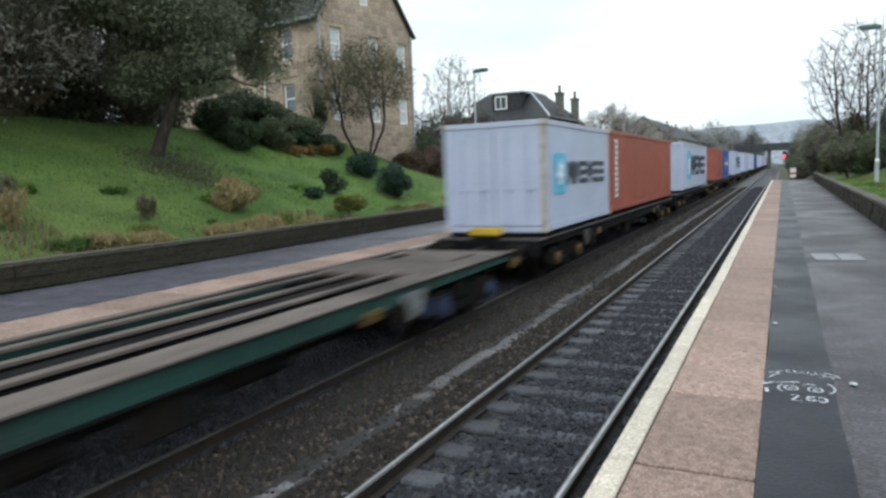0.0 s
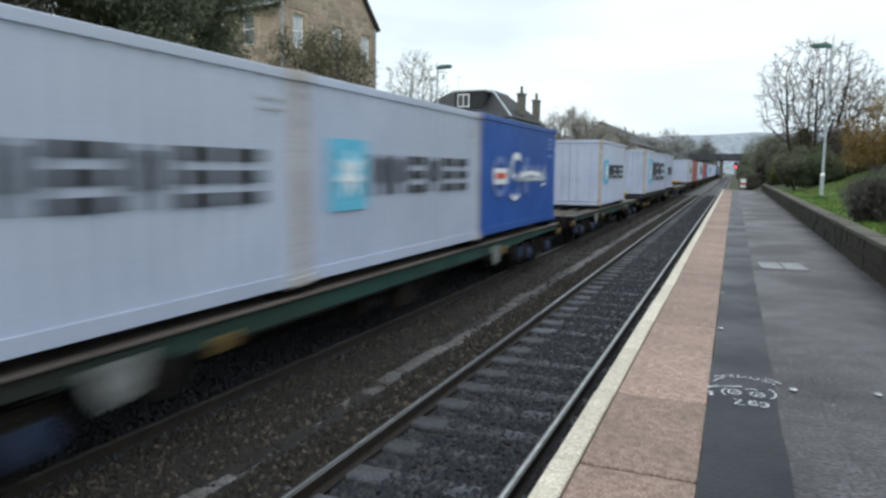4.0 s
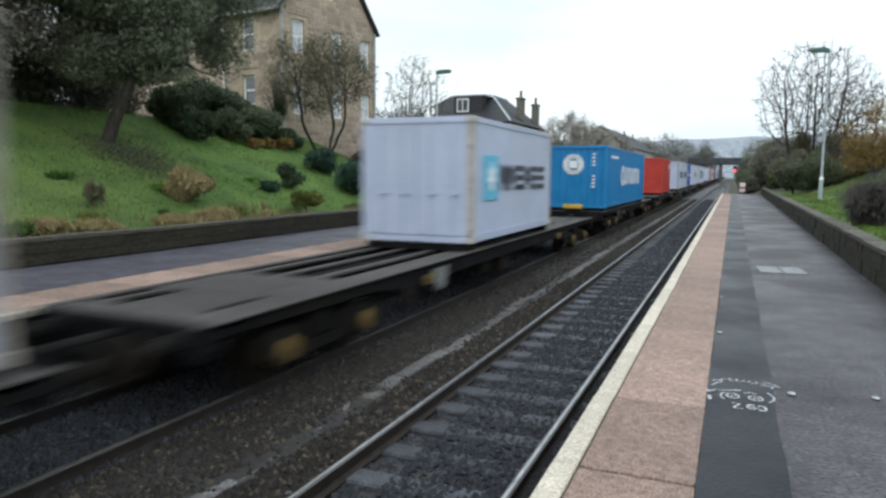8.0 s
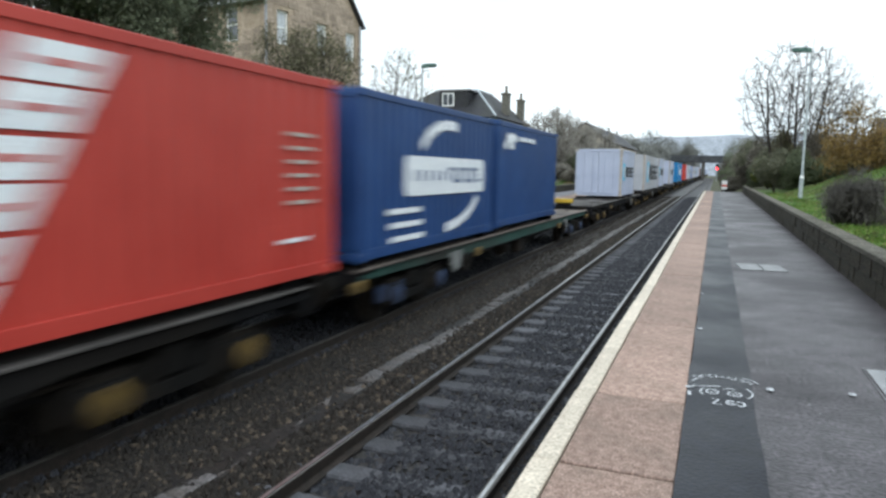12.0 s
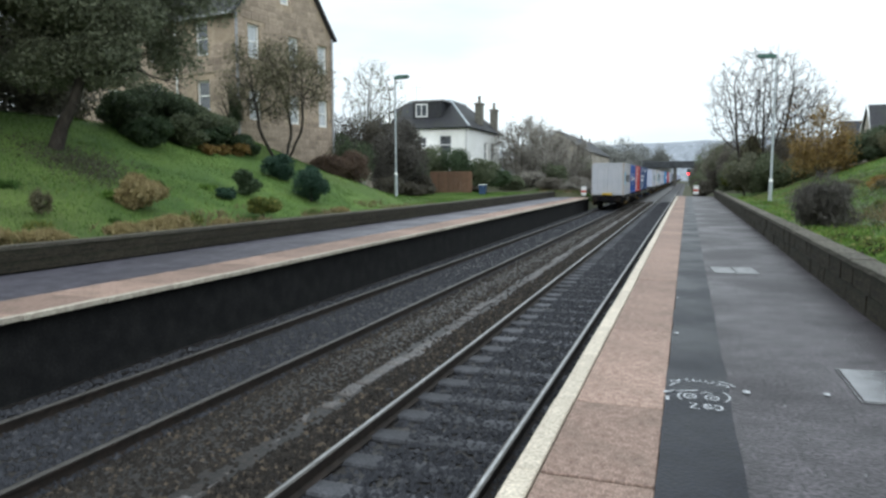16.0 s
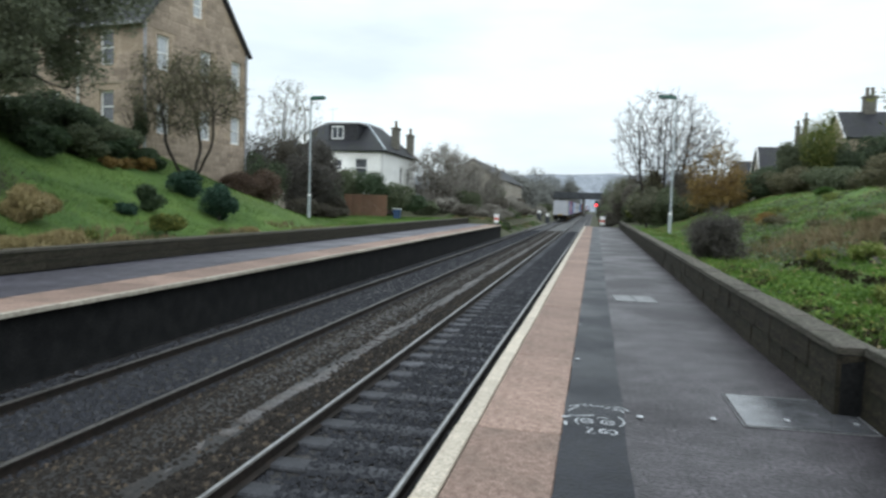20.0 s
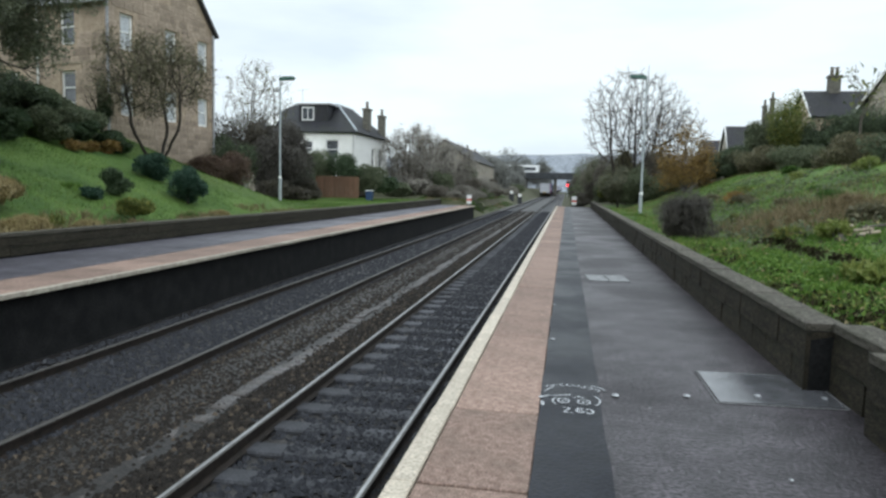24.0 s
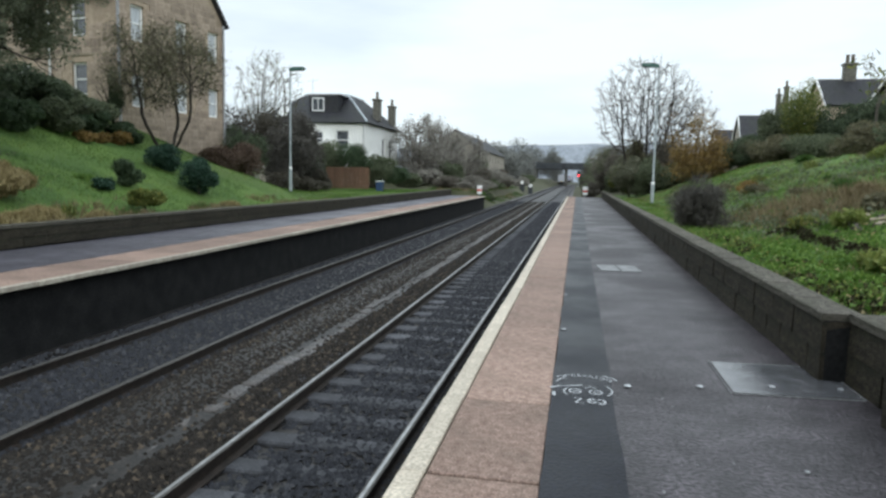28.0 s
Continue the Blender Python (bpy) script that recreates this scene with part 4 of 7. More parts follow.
def post_mesh(height):
    bm = bmesh.new()
    box(bm, -0.06, -0.06, 0.11, 0.06, 0.06, height - 0.11, 0.008)
    return bm


def casting_mesh():
    bm = bmesh.new()
    box(bm, -0.085, -0.09, -0.06, 0.085, 0.09, 0.06, 0.012)
    return bm


def bar_mesh(height):
    bm = bmesh.new()
    rod(bm, (0, 0, 0.12), (0, 0, height - 0.1), 0.018, n=6)
    box(bm, -0.03, -0.03, 0.95, 0.17, 0.0, 0.99)
    return bm


def panel_mesh(w, h):
    bm = bmesh.new()
    box(bm, 0, -w / 2, -h / 2, 0.012, w / 2, h / 2)
    return bm


def star_mesh(r):
    """A plain many-pointed star, flat against the side."""
    bm = bmesh.new()
    pts = [((r if k % 2 == 0 else r * 0.42) * math.sin(k * math.pi / 7), (r if k % 2 == 0 else r * 0.42) * math.cos(k * math.pi / 7)) for k in range(14)]
    return prism(bm, pts, lambda u, v, d: (d, u, v), 0.0, 0.02)


def side_mark(parent, kind, length, height):
    """Painted emblems and lettering blocks on the side that faces the near platform and the rear end."""
    zc = height * 0.52

    def plate(y, z, w, h, m, x=1.206, tag="lettering"):
        ob = shared(tag, cached(("panel", round(w, 3), round(h, 3)), lambda: panel_mesh(w, h)), m, parent)
        ob.matrix_basis = pose(x, y, z)
        return ob

    def ribbon(pts, w, m, x=1.207, tag="lettering"):
        """A painted stroke of half-width w along points of the side."""
        p = [Vector(q) for q in pts]
        left, right = [], []
        for k, q in enumerate(p):
            d = (p[min(k + 1, len(p) - 1)] - p[max(k - 1, 0)]).normalized()
            n = Vector((-d.y, d.x)) * w
            left.append(q + n)
            right.append(q - n)
        bm = bmesh.new()
        for k in range(len(p) - 1):
            quad = [bm.verts.new((x + 0.012, *v)) for v in (right[k], right[k + 1], left[k + 1], left[k])]
            bm.faces.new(quad)
        bmesh.ops.remove_doubles(bm, verts=bm.verts, dist=1e-4)
        part(tag, bm, m, parent)

    if kind == "square":
        big = length > 8
        sq = 0.92 if not big else 1.5
        y0 = 0.62 if not big else 1.85
        plate(y0 + sq / 2, zc, sq, sq, M_LOGO_BLUE, tag="emblem")
        st = shared("emblem_star", cached(("star", sq), lambda: star_mesh(sq * 0.36)), M_LOGO_WHITE, parent)
        st.matrix_basis = pose(1.222, y0 + sq / 2, zc)
        y = y0 + sq + (0.12 if not big else 0.3)
        lw, lh = (0.54, 0.56) if not big else (1.06, 1.12)
        gap = lw * 0.18
        for k in range(6):
            c = y + lw / 2
            if k in (0, 1, 3):
                # upright bars
                for q in (-0.38, 0, 0.38):
                    plate(c + q * lw, zc + (lh * 0.1 if q == 0 else 0.0), lw * 0.23, lh * (0.6 if q == 0 else 1.0), M_LOGO_DARK)
            else:
                # level bars
                for q in (-0.39, 0, 0.39):
                    plate(c, zc + q * lh, lw * 0.94, lh * 0.23, M_LOGO_DARK)
            y += lw + gap
        for z in (height - 0.35, height - 0.46):
            plate(length - 0.5, z, 0.34, 0.035, M_PIPE)
    elif kind == "script":
        ribbon([(1.27 + 0.46 * math.sin(k * math.pi / 8), 1.21 + 0.38 * math.cos(k * math.pi / 8)) for k in range(16)] + [(1.27, 1.59)], 0.07, M_LOGO_PALE, tag="emblem")
        plate(1.29, 1.22, 0.92, 0.34, M_LOGO_WHITE, tag="emblem", x=1.222)
        plate(1.24, 1.23, 0.62, 0.12, M_RED, tag="emblem", x=1.236)
        ribbon([(2.76, 1.60), (2.55, 1.69), (2.25, 1.66), (2.06, 1.47), (2.12, 1.27), (2.35, 1.17)], 0.075, M_LOGO_WHITE)
        ribbon([(2.37, 1.24), (2.62, 1.10), (2.68, 0.92), (2.50, 0.75), (2.22, 0.74), (2.02, 0.84)], 0.075, M_LOGO_PALE)
        ribbon([(2.66, 0.80), (2.50, 0.72), (2.22, 0.71), (2.02, 0.81)], 0.05, M_LOGO_WHITE, x=1.223)
        ribbon([(3.27, 0.80), (3.27, 1.66)], 0.13, M_LOGO_PALE)
        for k in range(8):
            c = 2.72 + 0.31 * k
            ribbon([(c - 0.12, 1.10), (c, 1.12 + 0.24 * (1 + k % 2 * 0.5)), (c + 0.10, 1.14), (c + 0.19, 1.12)], 0.045, M_LOGO_WHITE, x=1.224)
        ribbon([(2.56, 1.22), (3.6, 1.30), (4.4, 1.24)], 0.05, M_LOGO_WHITE, x=1.238)
        ribbon([(4.68, 0.98), (5.05, 1.02)], 0.035, M_LOGO_WHITE)
        for z in (0.3, 0.42, 0.54, 0.74):
            plate(length - 0.55, height - z, 0.42, 0.07, M_LOGO_PALE)
    elif kind == "slant":
        def lean(z, side):
            return 0.42 + (z - 0.14) * 0.64 + 0.78 * side
        for k in range(6):
            z0, z1 = 0.16 + 0.36 * k, 0.16 + 0.36 * k + (0.31 if k % 2 else 0.33)
            pts = [(lean(z0, 0), z0), (lean(z0, 1), z0), (lean(z1, 1), z1), (lean(z1, 0), z1)]
            part("lettering", prism(bmesh.new(), pts, lambda u, v, d: (d, u, v), 1.206, 1.218), M_LOGO_WHITE, parent)
            zc2 = (z0 + z1) / 2
            pts = [(lean(zc2 - 0.03, 0.3), zc2 - 0.03), (lean(zc2 - 0.03, 0.8), zc2 - 0.03), (lean(zc2 + 0.03, 0.8), zc2 + 0.03), (lean(zc2 + 0.03, 0.3), zc2 + 0.03)]
            part("lettering", prism(bmesh.new(), pts, lambda u, v, d: (d, u, v), 1.219, 1.222), C_RED, parent)
        plate(length - 0.9, 0.5, 0.5, 0.05, M_LOGO_WHITE)
        for k in range(6):
            plate(length - 0.75, 1.75 - 0.16 * k, 0.5, 0.045, M_RUST)
    elif kind == "upright":
        for k in range(11):
            plate(length * 0.065, 0.5 + 0.165 * k, 0.3, 0.12, M_LOGO_WHITE)
    elif kind == "thin":
        for k in range(8):
            plate(length * 0.72, 1.15 + 0.12 * k, 0.1, 0.09, M_LOGO_WHITE)
        plate(length * 0.9, height - 0.5, 0.34, 0.3, M_LOGO_WHITE)
    elif kind == "band":
        r = 0.12
        pts = []
        for cy, cz, a0 in ((5.35, 1.45, 0), (1.62, 1.45, 90), (1.62, 1.03, 180), (5.35, 1.03, 270)):
            pts += [(cy + r * math.cos(radians(a0 + 30 * k)), cz + r * math.sin(radians(a0 + 30 * k))) for k in range(4)]
        part("panel", prism(bmesh.new(), pts, lambda u, v, d: (d, u, v), 1.206, 1.218), M_LOGO_WHITE, parent, "rounded white panel")
        for k in range(11):
            c = 1.85 + 0.31 * k
            plate(c, 1.25, 0.07, 0.30 if k > 5 else 0.18, C_NAVY, x=1.219)
            if k > 4:
                plate(c + 0.14, 1.25 + (0.12 if k % 2 else -0.10), 0.2, 0.06, C_NAVY, x=1.219)
        ribbon([(2.15, 1.72), (2.45, 1.95), (2.9, 2.11), (3.4, 2.17), (3.8, 2.15)], 0.085, M_LOGO_WHITE)
        ribbon([(3.3, 0.28), (3.9, 0.34), (4.4, 0.46), (4.8, 0.62), (5.05, 0.80)], 0.085, M_LOGO_WHITE)
        for k in range(3):
            plate(1.5 + 0.06 * k, 0.68 - 0.22 * k, 1.25, 0.085, M_LOGO_WHITE)
    elif kind == "crest":
        ribbon([(0.5, 1.86), (0.75, 2.06), (1.1, 2.16), (1.5, 2.10)], 0.08, M_LOGO_WHITE)
        ribbon([(0.62, 2.18), (0.95, 1.98), (1.2, 1.90)], 0.07, M_LOGO_WHITE, x=1.22)
        plate(1.05, 1.96, 0.34, 0.22, M_LOGO_WHITE, x=1.223)
        for k in range(6):
            plate(1.85 + 0.28 * k, 2.12, 0.2, 0.11, M_LOGO_WHITE)
    elif kind == "round":
        for y, s in ((length * 0.365, 1.0),):
            for k in range(12):
                a = k * math.pi / 6
                plate(y + 0.36 * math.sin(a), zc + 0.36 * math.cos(a), 0.22, 0.2, M_LOGO_WHITE)
        for k in range(7):
            c = length * 0.44 + 0.73 * k
            plate(c - 0.2, zc, 0.15, 0.78, M_LOGO_WHITE)
            plate(c + 0.22, zc + 0.0, 0.14, 0.62 if k % 2 else 0.78, M_LOGO_WHITE)
            plate(c, zc + (0.31 if k % 3 else -0.30), 0.44, 0.14, M_LOGO_WHITE)
        for k in range(9):
            plate(length * 0.10 + 0.22 * k, height - 0.42, 0.16, 0.1, M_LOGO_WHITE)
        for k in range(14):
            a = k * math.pi / 7
            ob = plate(0, 0, 0.2, 0.16, M_LOGO_WHITE, tag="end_emblem")
            ob.matrix_basis = pose(-0.1 + 0.32 * math.sin(a), 0.02, height * 0.7 + 0.32 * math.cos(a), 0, 0, -90)
        ob = plate(0, 0, 0.34, 0.3, M_LOGO_WHITE, tag="end_emblem")
        ob.matrix_basis = pose(-0.1, 0.02, height * 0.7, 0, 0, -90)
        for k in range(8):
            ob = plate(0, 0, 0.11, 0.08, M_LOGO_WHITE, tag="end_lettering")
            ob.matrix_basis = pose(0.72, 0.02, height * 0.86 - 0.14 * k - (0.3 if k > 3 else 0), 0, 0, -90)


def container(s, length, paint, mark, label, ribs=False, rust=True, height=2.48, detail=True):
    c = empty("shipping_container", pose(CAR_X, s - SPEED * 13.5, RAIL_Z + BED), label, "shipping container", "containers on the train")
    h = height
    flip = pose(0, length, 0, 0, 0, 180)
    for turn in (pose(0, 0, 0), flip):
        shared("side_panel", cached(("side", length, h), lambda: corrugated(length, h)), paint, c).matrix_basis = turn
        shared("top_rail", cached(("top", length, h), lambda: rails_mesh(length, h, False)), paint, c).matrix_basis = turn
        shared("bottom_rail", cached(("bot", length, h), lambda: rails_mesh(length, h, True)), paint, c).matrix_basis = turn
    if ribs:
        shared("end_wall", cached(("end", h, True), lambda: end_wall(h, True)), paint, c)
    else:
        shared("door", cached(("end", h, False), lambda: end_wall(h, False)), paint, c)
        shared("door", MESHES[("end", h, False)], paint, c).matrix_basis = pose(-1.108, 0, 0)
    shared("front_wall", cached(("end", h, True), lambda: end_wall(h, True)), paint, c).matrix_basis = flip
    shared("roof_sheet", cached(("sheet", length), lambda: sheet_mesh(length)), paint, c).matrix_basis = pose(0, 0, h - 0.05)
    shared("floor_sheet", MESHES[("sheet", length)], paint, c).matrix_basis = pose(0, 0, 0.1)
    for y in (0.0, length):
        for nm, z in (("end_sill", 0.0), ("end_header", h - 0.125)):
            shared(nm, cached(("endbeam",), lambda: end_frame(0.12)), paint, c).matrix_basis = pose(0, y, z, 0, 0, 0 if y == 0 else 180)
        for x in (-1.16, 1.16):
            p = shared("corner_post", cached(("post", h), lambda: post_mesh(h)), M_RUST if rust and x > 0 else paint, c)
            p.matrix_basis = pose(x, 0.06 if y == 0 else length - 0.06, 0)
            if detail:
                for z in (0.06, h - 0.06):
                    k = shared("corner_casting", cached(("cast",), casting_mesh), M_RUST if rust else paint, c)
                    k.matrix_basis = pose(x * 1.165 / 1.16, 0.07 if y == 0 else length - 0.07, z)
    if detail and not ribs:
        for x in (-0.78, -0.3, 0.3, 0.78):
            b = shared("locking_bar", cached(("bar", h), lambda: bar_mesh(h)), paint, c)
            b.matrix_basis = pose(x, 0.0, 0)
    if mark:
        side_mark(c, mark, length, h)
    TRAIN.append((c, s, RAIL_Z + BED))
    return c


def wheel_mesh():
    bm = bmesh.new()
    rod(bm, (-0.065, 0, 0), (0.065, 0, 0), 0.42, n=20)
    rod(bm, (-0.09, 0, 0), (-0.065, 0, 0), 0.45, n=20)
    rod(bm, (0.065, 0, 0), (0.12, 0, 0), 0.13, n=12)
    return bm


def bogie(parent, y, cap_paint):
    b = new("bogie")
    b.parent = parent
    b.matrix_basis = pose(0, y, 0)
    out = [(-1.25, 0.40), (-1.25, 0.58), (-0.95, 0.70), (-0.4, 0.66), (-0.3, 0.42), (0.3, 0.42), (0.4, 0.66), (0.95, 0.70), (1.25, 0.58), (1.25, 0.40), (0.9, 0.36), (0.45, 0.28), (-0.45, 0.28), (-0.9, 0.36)]
    for s in (-1, 1):
        me = cached(("bogie_frame",), lambda: prism(bmesh.new(), out, lambda u, v, d: (d, u, v), -0.06, 0.06))
        shared("side_frame", me, M_BOGIE, b).matrix_basis = pose(s * 1.02, 0, 0)
        for q in (-0.92, 0.92):
            w = shared("wheel", cached(("wheel",), wheel_mesh), M_BOGIE, b)
            w.matrix_basis = pose(s * 0.752, q, 0.42, 0, 0, 0 if s > 0 else 180)
            me = cached(("axlebox",), lambda: box(bmesh.new(), -0.09, -0.17, -0.16, 0.09, 0.17, 0.16, 0.04))
            shared("axlebox", me, M_BOGIE, b).matrix_basis = pose(s * 1.12, q, 0.45)
            me = cached(("axle_cap",), lambda: rod(rod(bmesh.new(), (0, 0, 0), (0.05, 0, 0), 0.15, 0.14, n=14), (0.05, 0, 0), (0.07, 0, 0), 0.08, n=10))
            shared("axle_cap", me, cap_paint, b).matrix_basis = pose(s * 1.21, q, 0.46, 0, 0, 0 if s > 0 else 180)
            me = cached(("spring",), lambda: rod(bmesh.new(), (0, 0, -0.12), (0, 0, 0.12), 0.09, n=10))
            for e in (-0.27, 0.27):
                shared("spring", me, M_BLUE_BOX if q < 0 and cap_paint is M_BLUE_BOX else M_BOGIE, b).matrix_basis = pose(s * 1.06, q + e, 0.5)
        me = cached(("brake_shoe",), lambda: box(bmesh.new(), -0.06, -0.05, 0.22, 0.06, 0.05, 0.62, 0.02))
        for q in (-0.36, 0.36):
            shared("brake_shoe", me, M_BOGIE, b).matrix_basis = pose(s * 0.75, q, 0)
    me = cached(("bolster",), lambda: box(bmesh.new(), -1.1, -0.2, 0.45, 1.1, 0.2, 0.75, 0.03))
    shared("bolster", me, M_BOGIE, b)
    return b


def sole_mesh(length):
    """A beam that is shallow over the bogies and deeper between them."""
    a, e = 3.7, length - 3.7
    out = [(0.3, 0.83), (0.3, 0.965), (length - 0.3, 0.965), (length - 0.3, 0.83), (e, 0.80), (e - 0.7, 0.735), (a + 0.7, 0.735), (a, 0.80)]
    return prism(bmesh.new(), out, lambda u, v, d: (d, u, v), -0.04, 0.04)


def deck_parts(w, length, solid, detail, deck):
    """Cross-members and lengthwise beams, open between them; the deck ends are plated."""
    for y in np.linspace(4.2, length - 4.2, 6 if detail else 3):
        me = cached(("cross",), lambda: box(bmesh.new(), -1.09, -0.06, 0.62, 1.09, 0.06, 0.90))
        shared("cross_member", me, M_SOLE_DARK, w).matrix_basis = pose(0, y, 0)
    # sill below the deck is added to block light and darken the underside
    me = cached(("sill", length), lambda: box(bmesh.new(), -0.30, 0.5, 0.46, 0.30, length - 0.5, 0.90, 0.02))
    shared("centre_sill", me, M_SOLE_DARK, w)
    for x, half in ((-0.95, 0.06), (-0.36, 0.06), (0.28, 0.07), (0.86, 0.19)) if not solid else ((0, 0.34),):
        me = cached(("beam", half, length), lambda: box(bmesh.new(), -half, 0.45, 0.925, half, length - 0.45, 0.968, 0.006))
        shared("deck_beam", me, deck, w).matrix_basis = pose(x, 0, 0)
    if solid:
        for y in (length * 0.30, length * 0.5, length * 0.70):
            me = cached(("dplate",), lambda: box(bmesh.new(), -1.09, -1.25, 0.93, 1.09, 1.25, 0.974, 0.008))
            shared("deck_plate", me, deck, w).matrix_basis = pose(0, y, 0)
    for y in (0, length):
        m = pose(0, y, 0, 0, 0, 0 if y == 0 else 180)
        for nm, key in (("end_plate", (-1.18, 0.43, 0.90, 1.18, 0.9, 0.98)), ("gangway", (-0.55, 0.91, 0.90, 0.55, 1.89, 0.98)), ("bolster_plate", (-1.09, 1.9, 0.90, 1.09, 3.5, 0.98)), ("headstock", (-1.2, 0.25, 0.62, 1.2, 0.42, 0.98))):
            me = cached(("end", key), lambda: box(bmesh.new(), *key, 0.01))
            shared(nm, me, deck if nm != "headstock" else M_SOLE_DARK, w).matrix_basis = m


# where pale brake panels hang on the side, and which wagons carry a yellow end plate
PANELS = {13.2: (17.5, 27.0), 52.5: (66.7,), 73.3: (81.4,), 94.4: (100.5,), 154.6: (158.9, 168.7), 193.2: (208.3,)}
PLATED = (13.2, 52.5, 116.3, 135.0, 154.6, 176.0, 193.2, 215.5, 233.5)


def wagon(s, length, sole_paint, label, solid=False, detail=True, loads=()):
    """loads: where the ends of its containers stand, along the wagon."""
    w = empty("container_wagon", pose(CAR_X, s - SPEED * 13.5, RAIL_Z), label, "freight wagon", "wagons of the train")
    green = sole_paint is M_SOLE_GREEN
    deck = M_DECK if green else M_DECK_DARK
    for x in (-1, 1):
        o = shared("solebar", cached(("sole", length), lambda: sole_mesh(length)), sole_paint, w)
        o.matrix_basis = pose(x * 1.14, 0, 0)
        me = cached(("flange", length), lambda: box(bmesh.new(), -0.07, 0.3, 0.968, 0.07, length - 0.3, 0.995, 0.004))
        shared("top_flange", me, deck, w).matrix_basis = pose(x * 1.165, 0, 0)
        if detail:
            me = cached(("low_flange", length), lambda: box(bmesh.new(), -0.05, 4.4, 0.71, 0.05, length - 4.4, 0.734))
            shared("bottom_flange", me, M_SOLE_DARK, w).matrix_basis = pose(x * 1.16, 0, 0)
    deck_parts(w, length, solid, detail, deck)
    for y in loads:
        me = cached(("support",), lambda: box(bmesh.new(), -1.15, -0.10, 0.975, 1.15, 0.10, BED - 0.004, 0.01))
        shared("container_support", me, M_SOLE_DARK, w).matrix_basis = pose(0, min(max(y, 0.6), length - 0.6), 0)
    for y in (0, length):
        turn = pose(0, y, 0, 0, 0, 0 if y == 0 else 180)
        near = (lambda d: d) if y == 0 else (lambda d: length - d)
        if y == 0 and s in PLATED:
            me = cached(("yplate",), lambda: box(bmesh.new(), -0.38, 0.22, 1.09, 0.38, 0.40, 1.26, 0.02))
            shared("yellow_plate", me, M_YELLOW, w)
            me = cached(("ybracket",), lambda: box(bmesh.new(), -0.3, 0.25, 0.98, 0.3, 0.37, 1.09))
            shared("plate_bracket", me, M_SOLE_DARK, w)
        me = cached(("ylift",), lambda: box(bmesh.new(), -0.03, -0.16, -0.09, 0.03, 0.16, 0.07, 0.01))
        shared("lifting_plate", me, M_AXLE, w).matrix_basis = pose(1.235, near(5.5), 0.75)
        if green:
            me = cached(("ycorner",), lambda: box(bmesh.new(), -0.06, -0.13, -0.08, 0.06, 0.13, 0.08, 0.02))
            shared("corner_bracket", me, M_AXLE, w).matrix_basis = pose(1.2, near(0.3), 0.76)
        for x in (-0.87, 0.87):
            me = cached(("buffer",), lambda: rod(rod(rod(bmesh.new(), (0, 0.3, 0), (0, -0.02, 0), 0.12, 0.10, n=12), (0, 0, 0), (0, -0.32, 0), 0.07, n=10), (0, -0.32, 0), (0, -0.38, 0), 0.22, n=14))
            shared("buffer", me, M_BOGIE, w).matrix_basis = turn @ pose(x, 0, 0.80)
        me = cached(("coupling",), lambda: rod(box(bmesh.new(), -0.1, -0.45, 0.70, 0.1, 0.3, 0.86, 0.03), (0, -0.4, 0.78), (0, -0.4, 0.42), 0.035, n=8))
        shared("coupling", me, M_BOGIE, w).matrix_basis = turn
        bogie(w, near(2.5), M_BLUE_BOX if green else M_AXLE)
        if detail:
            me = cached(("hand_wheel",), lambda: rod(rod(bmesh.new(), (0, 0, 0), (0.05, 0, 0), 0.19, n=16), (0.05, 0, 0), (0.09, 0, 0), 0.05, n=8))
            shared("hand_wheel", me, M_BOGIE, w).matrix_basis = pose(1.225, near(4.75), 0.62)
    if detail:
        pts = [(-0.32, 0.87), (0.28, 0.87), (0.15, 0.54), (-0.12, 0.48), (-0.22, 0.62)]
        for q in PANELS.get(s, (s + 4.3, s + length - 4.3)):
            me = cached(("panel_pale",), lambda: prism(bmesh.new(), pts, lambda u, v, d: (d, u, v), -0.02, 0.02))
            shared("brake_panel", me, M_TANK if green or s in PANELS else M_DECK_DARK, w).matrix_basis = pose(1.2, q - s, 0)
        for x in (-0.98, 0.98):
            me = cached(("pipe", length), lambda: rod(bmesh.new(), (0, 3.6, 0.66), (0, length - 3.6, 0.66), 0.025, n=6))
            shared("brake_pipe", me, M_BOGIE, w).matrix_basis = pose(x, 0, 0)
        me = cached(("tank",), lambda: rod(rod(bmesh.new(), (0, -0.5, 0), (0, 0.5, 0), 0.19, n=14), (0, -0.55, 0), (0, 0.55, 0), 0.13, n=12))
        shared("air_tank", me, M_BOGIE, w).matrix_basis = pose(0.72, length * 0.5 + 1.4, 0.52)
        me = cached(("cylinder",), lambda: rod(rod(bmesh.new(), (0, -0.3, 0), (0, 0.3, 0), 0.15, n=16), (0, -0.33, 0), (0, -0.28, 0), 0.165, n=16))
        shared("brake_cylinder", me, M_BOGIE, w).matrix_basis = pose(0.9, length * 0.5 - 1.1, 0.52)
        me = cached(("brakebox",), lambda: box(bmesh.new(), -0.12, -0.35, -0.2, 0.12, 0.35, 0.2, 0.03))
        shared("brake_box", me, M_BOGIE, w).matrix_basis = pose(1.0, length * 0.5, 0.52)
    TRAIN.append((w, s, RAIL_Z))
    return w


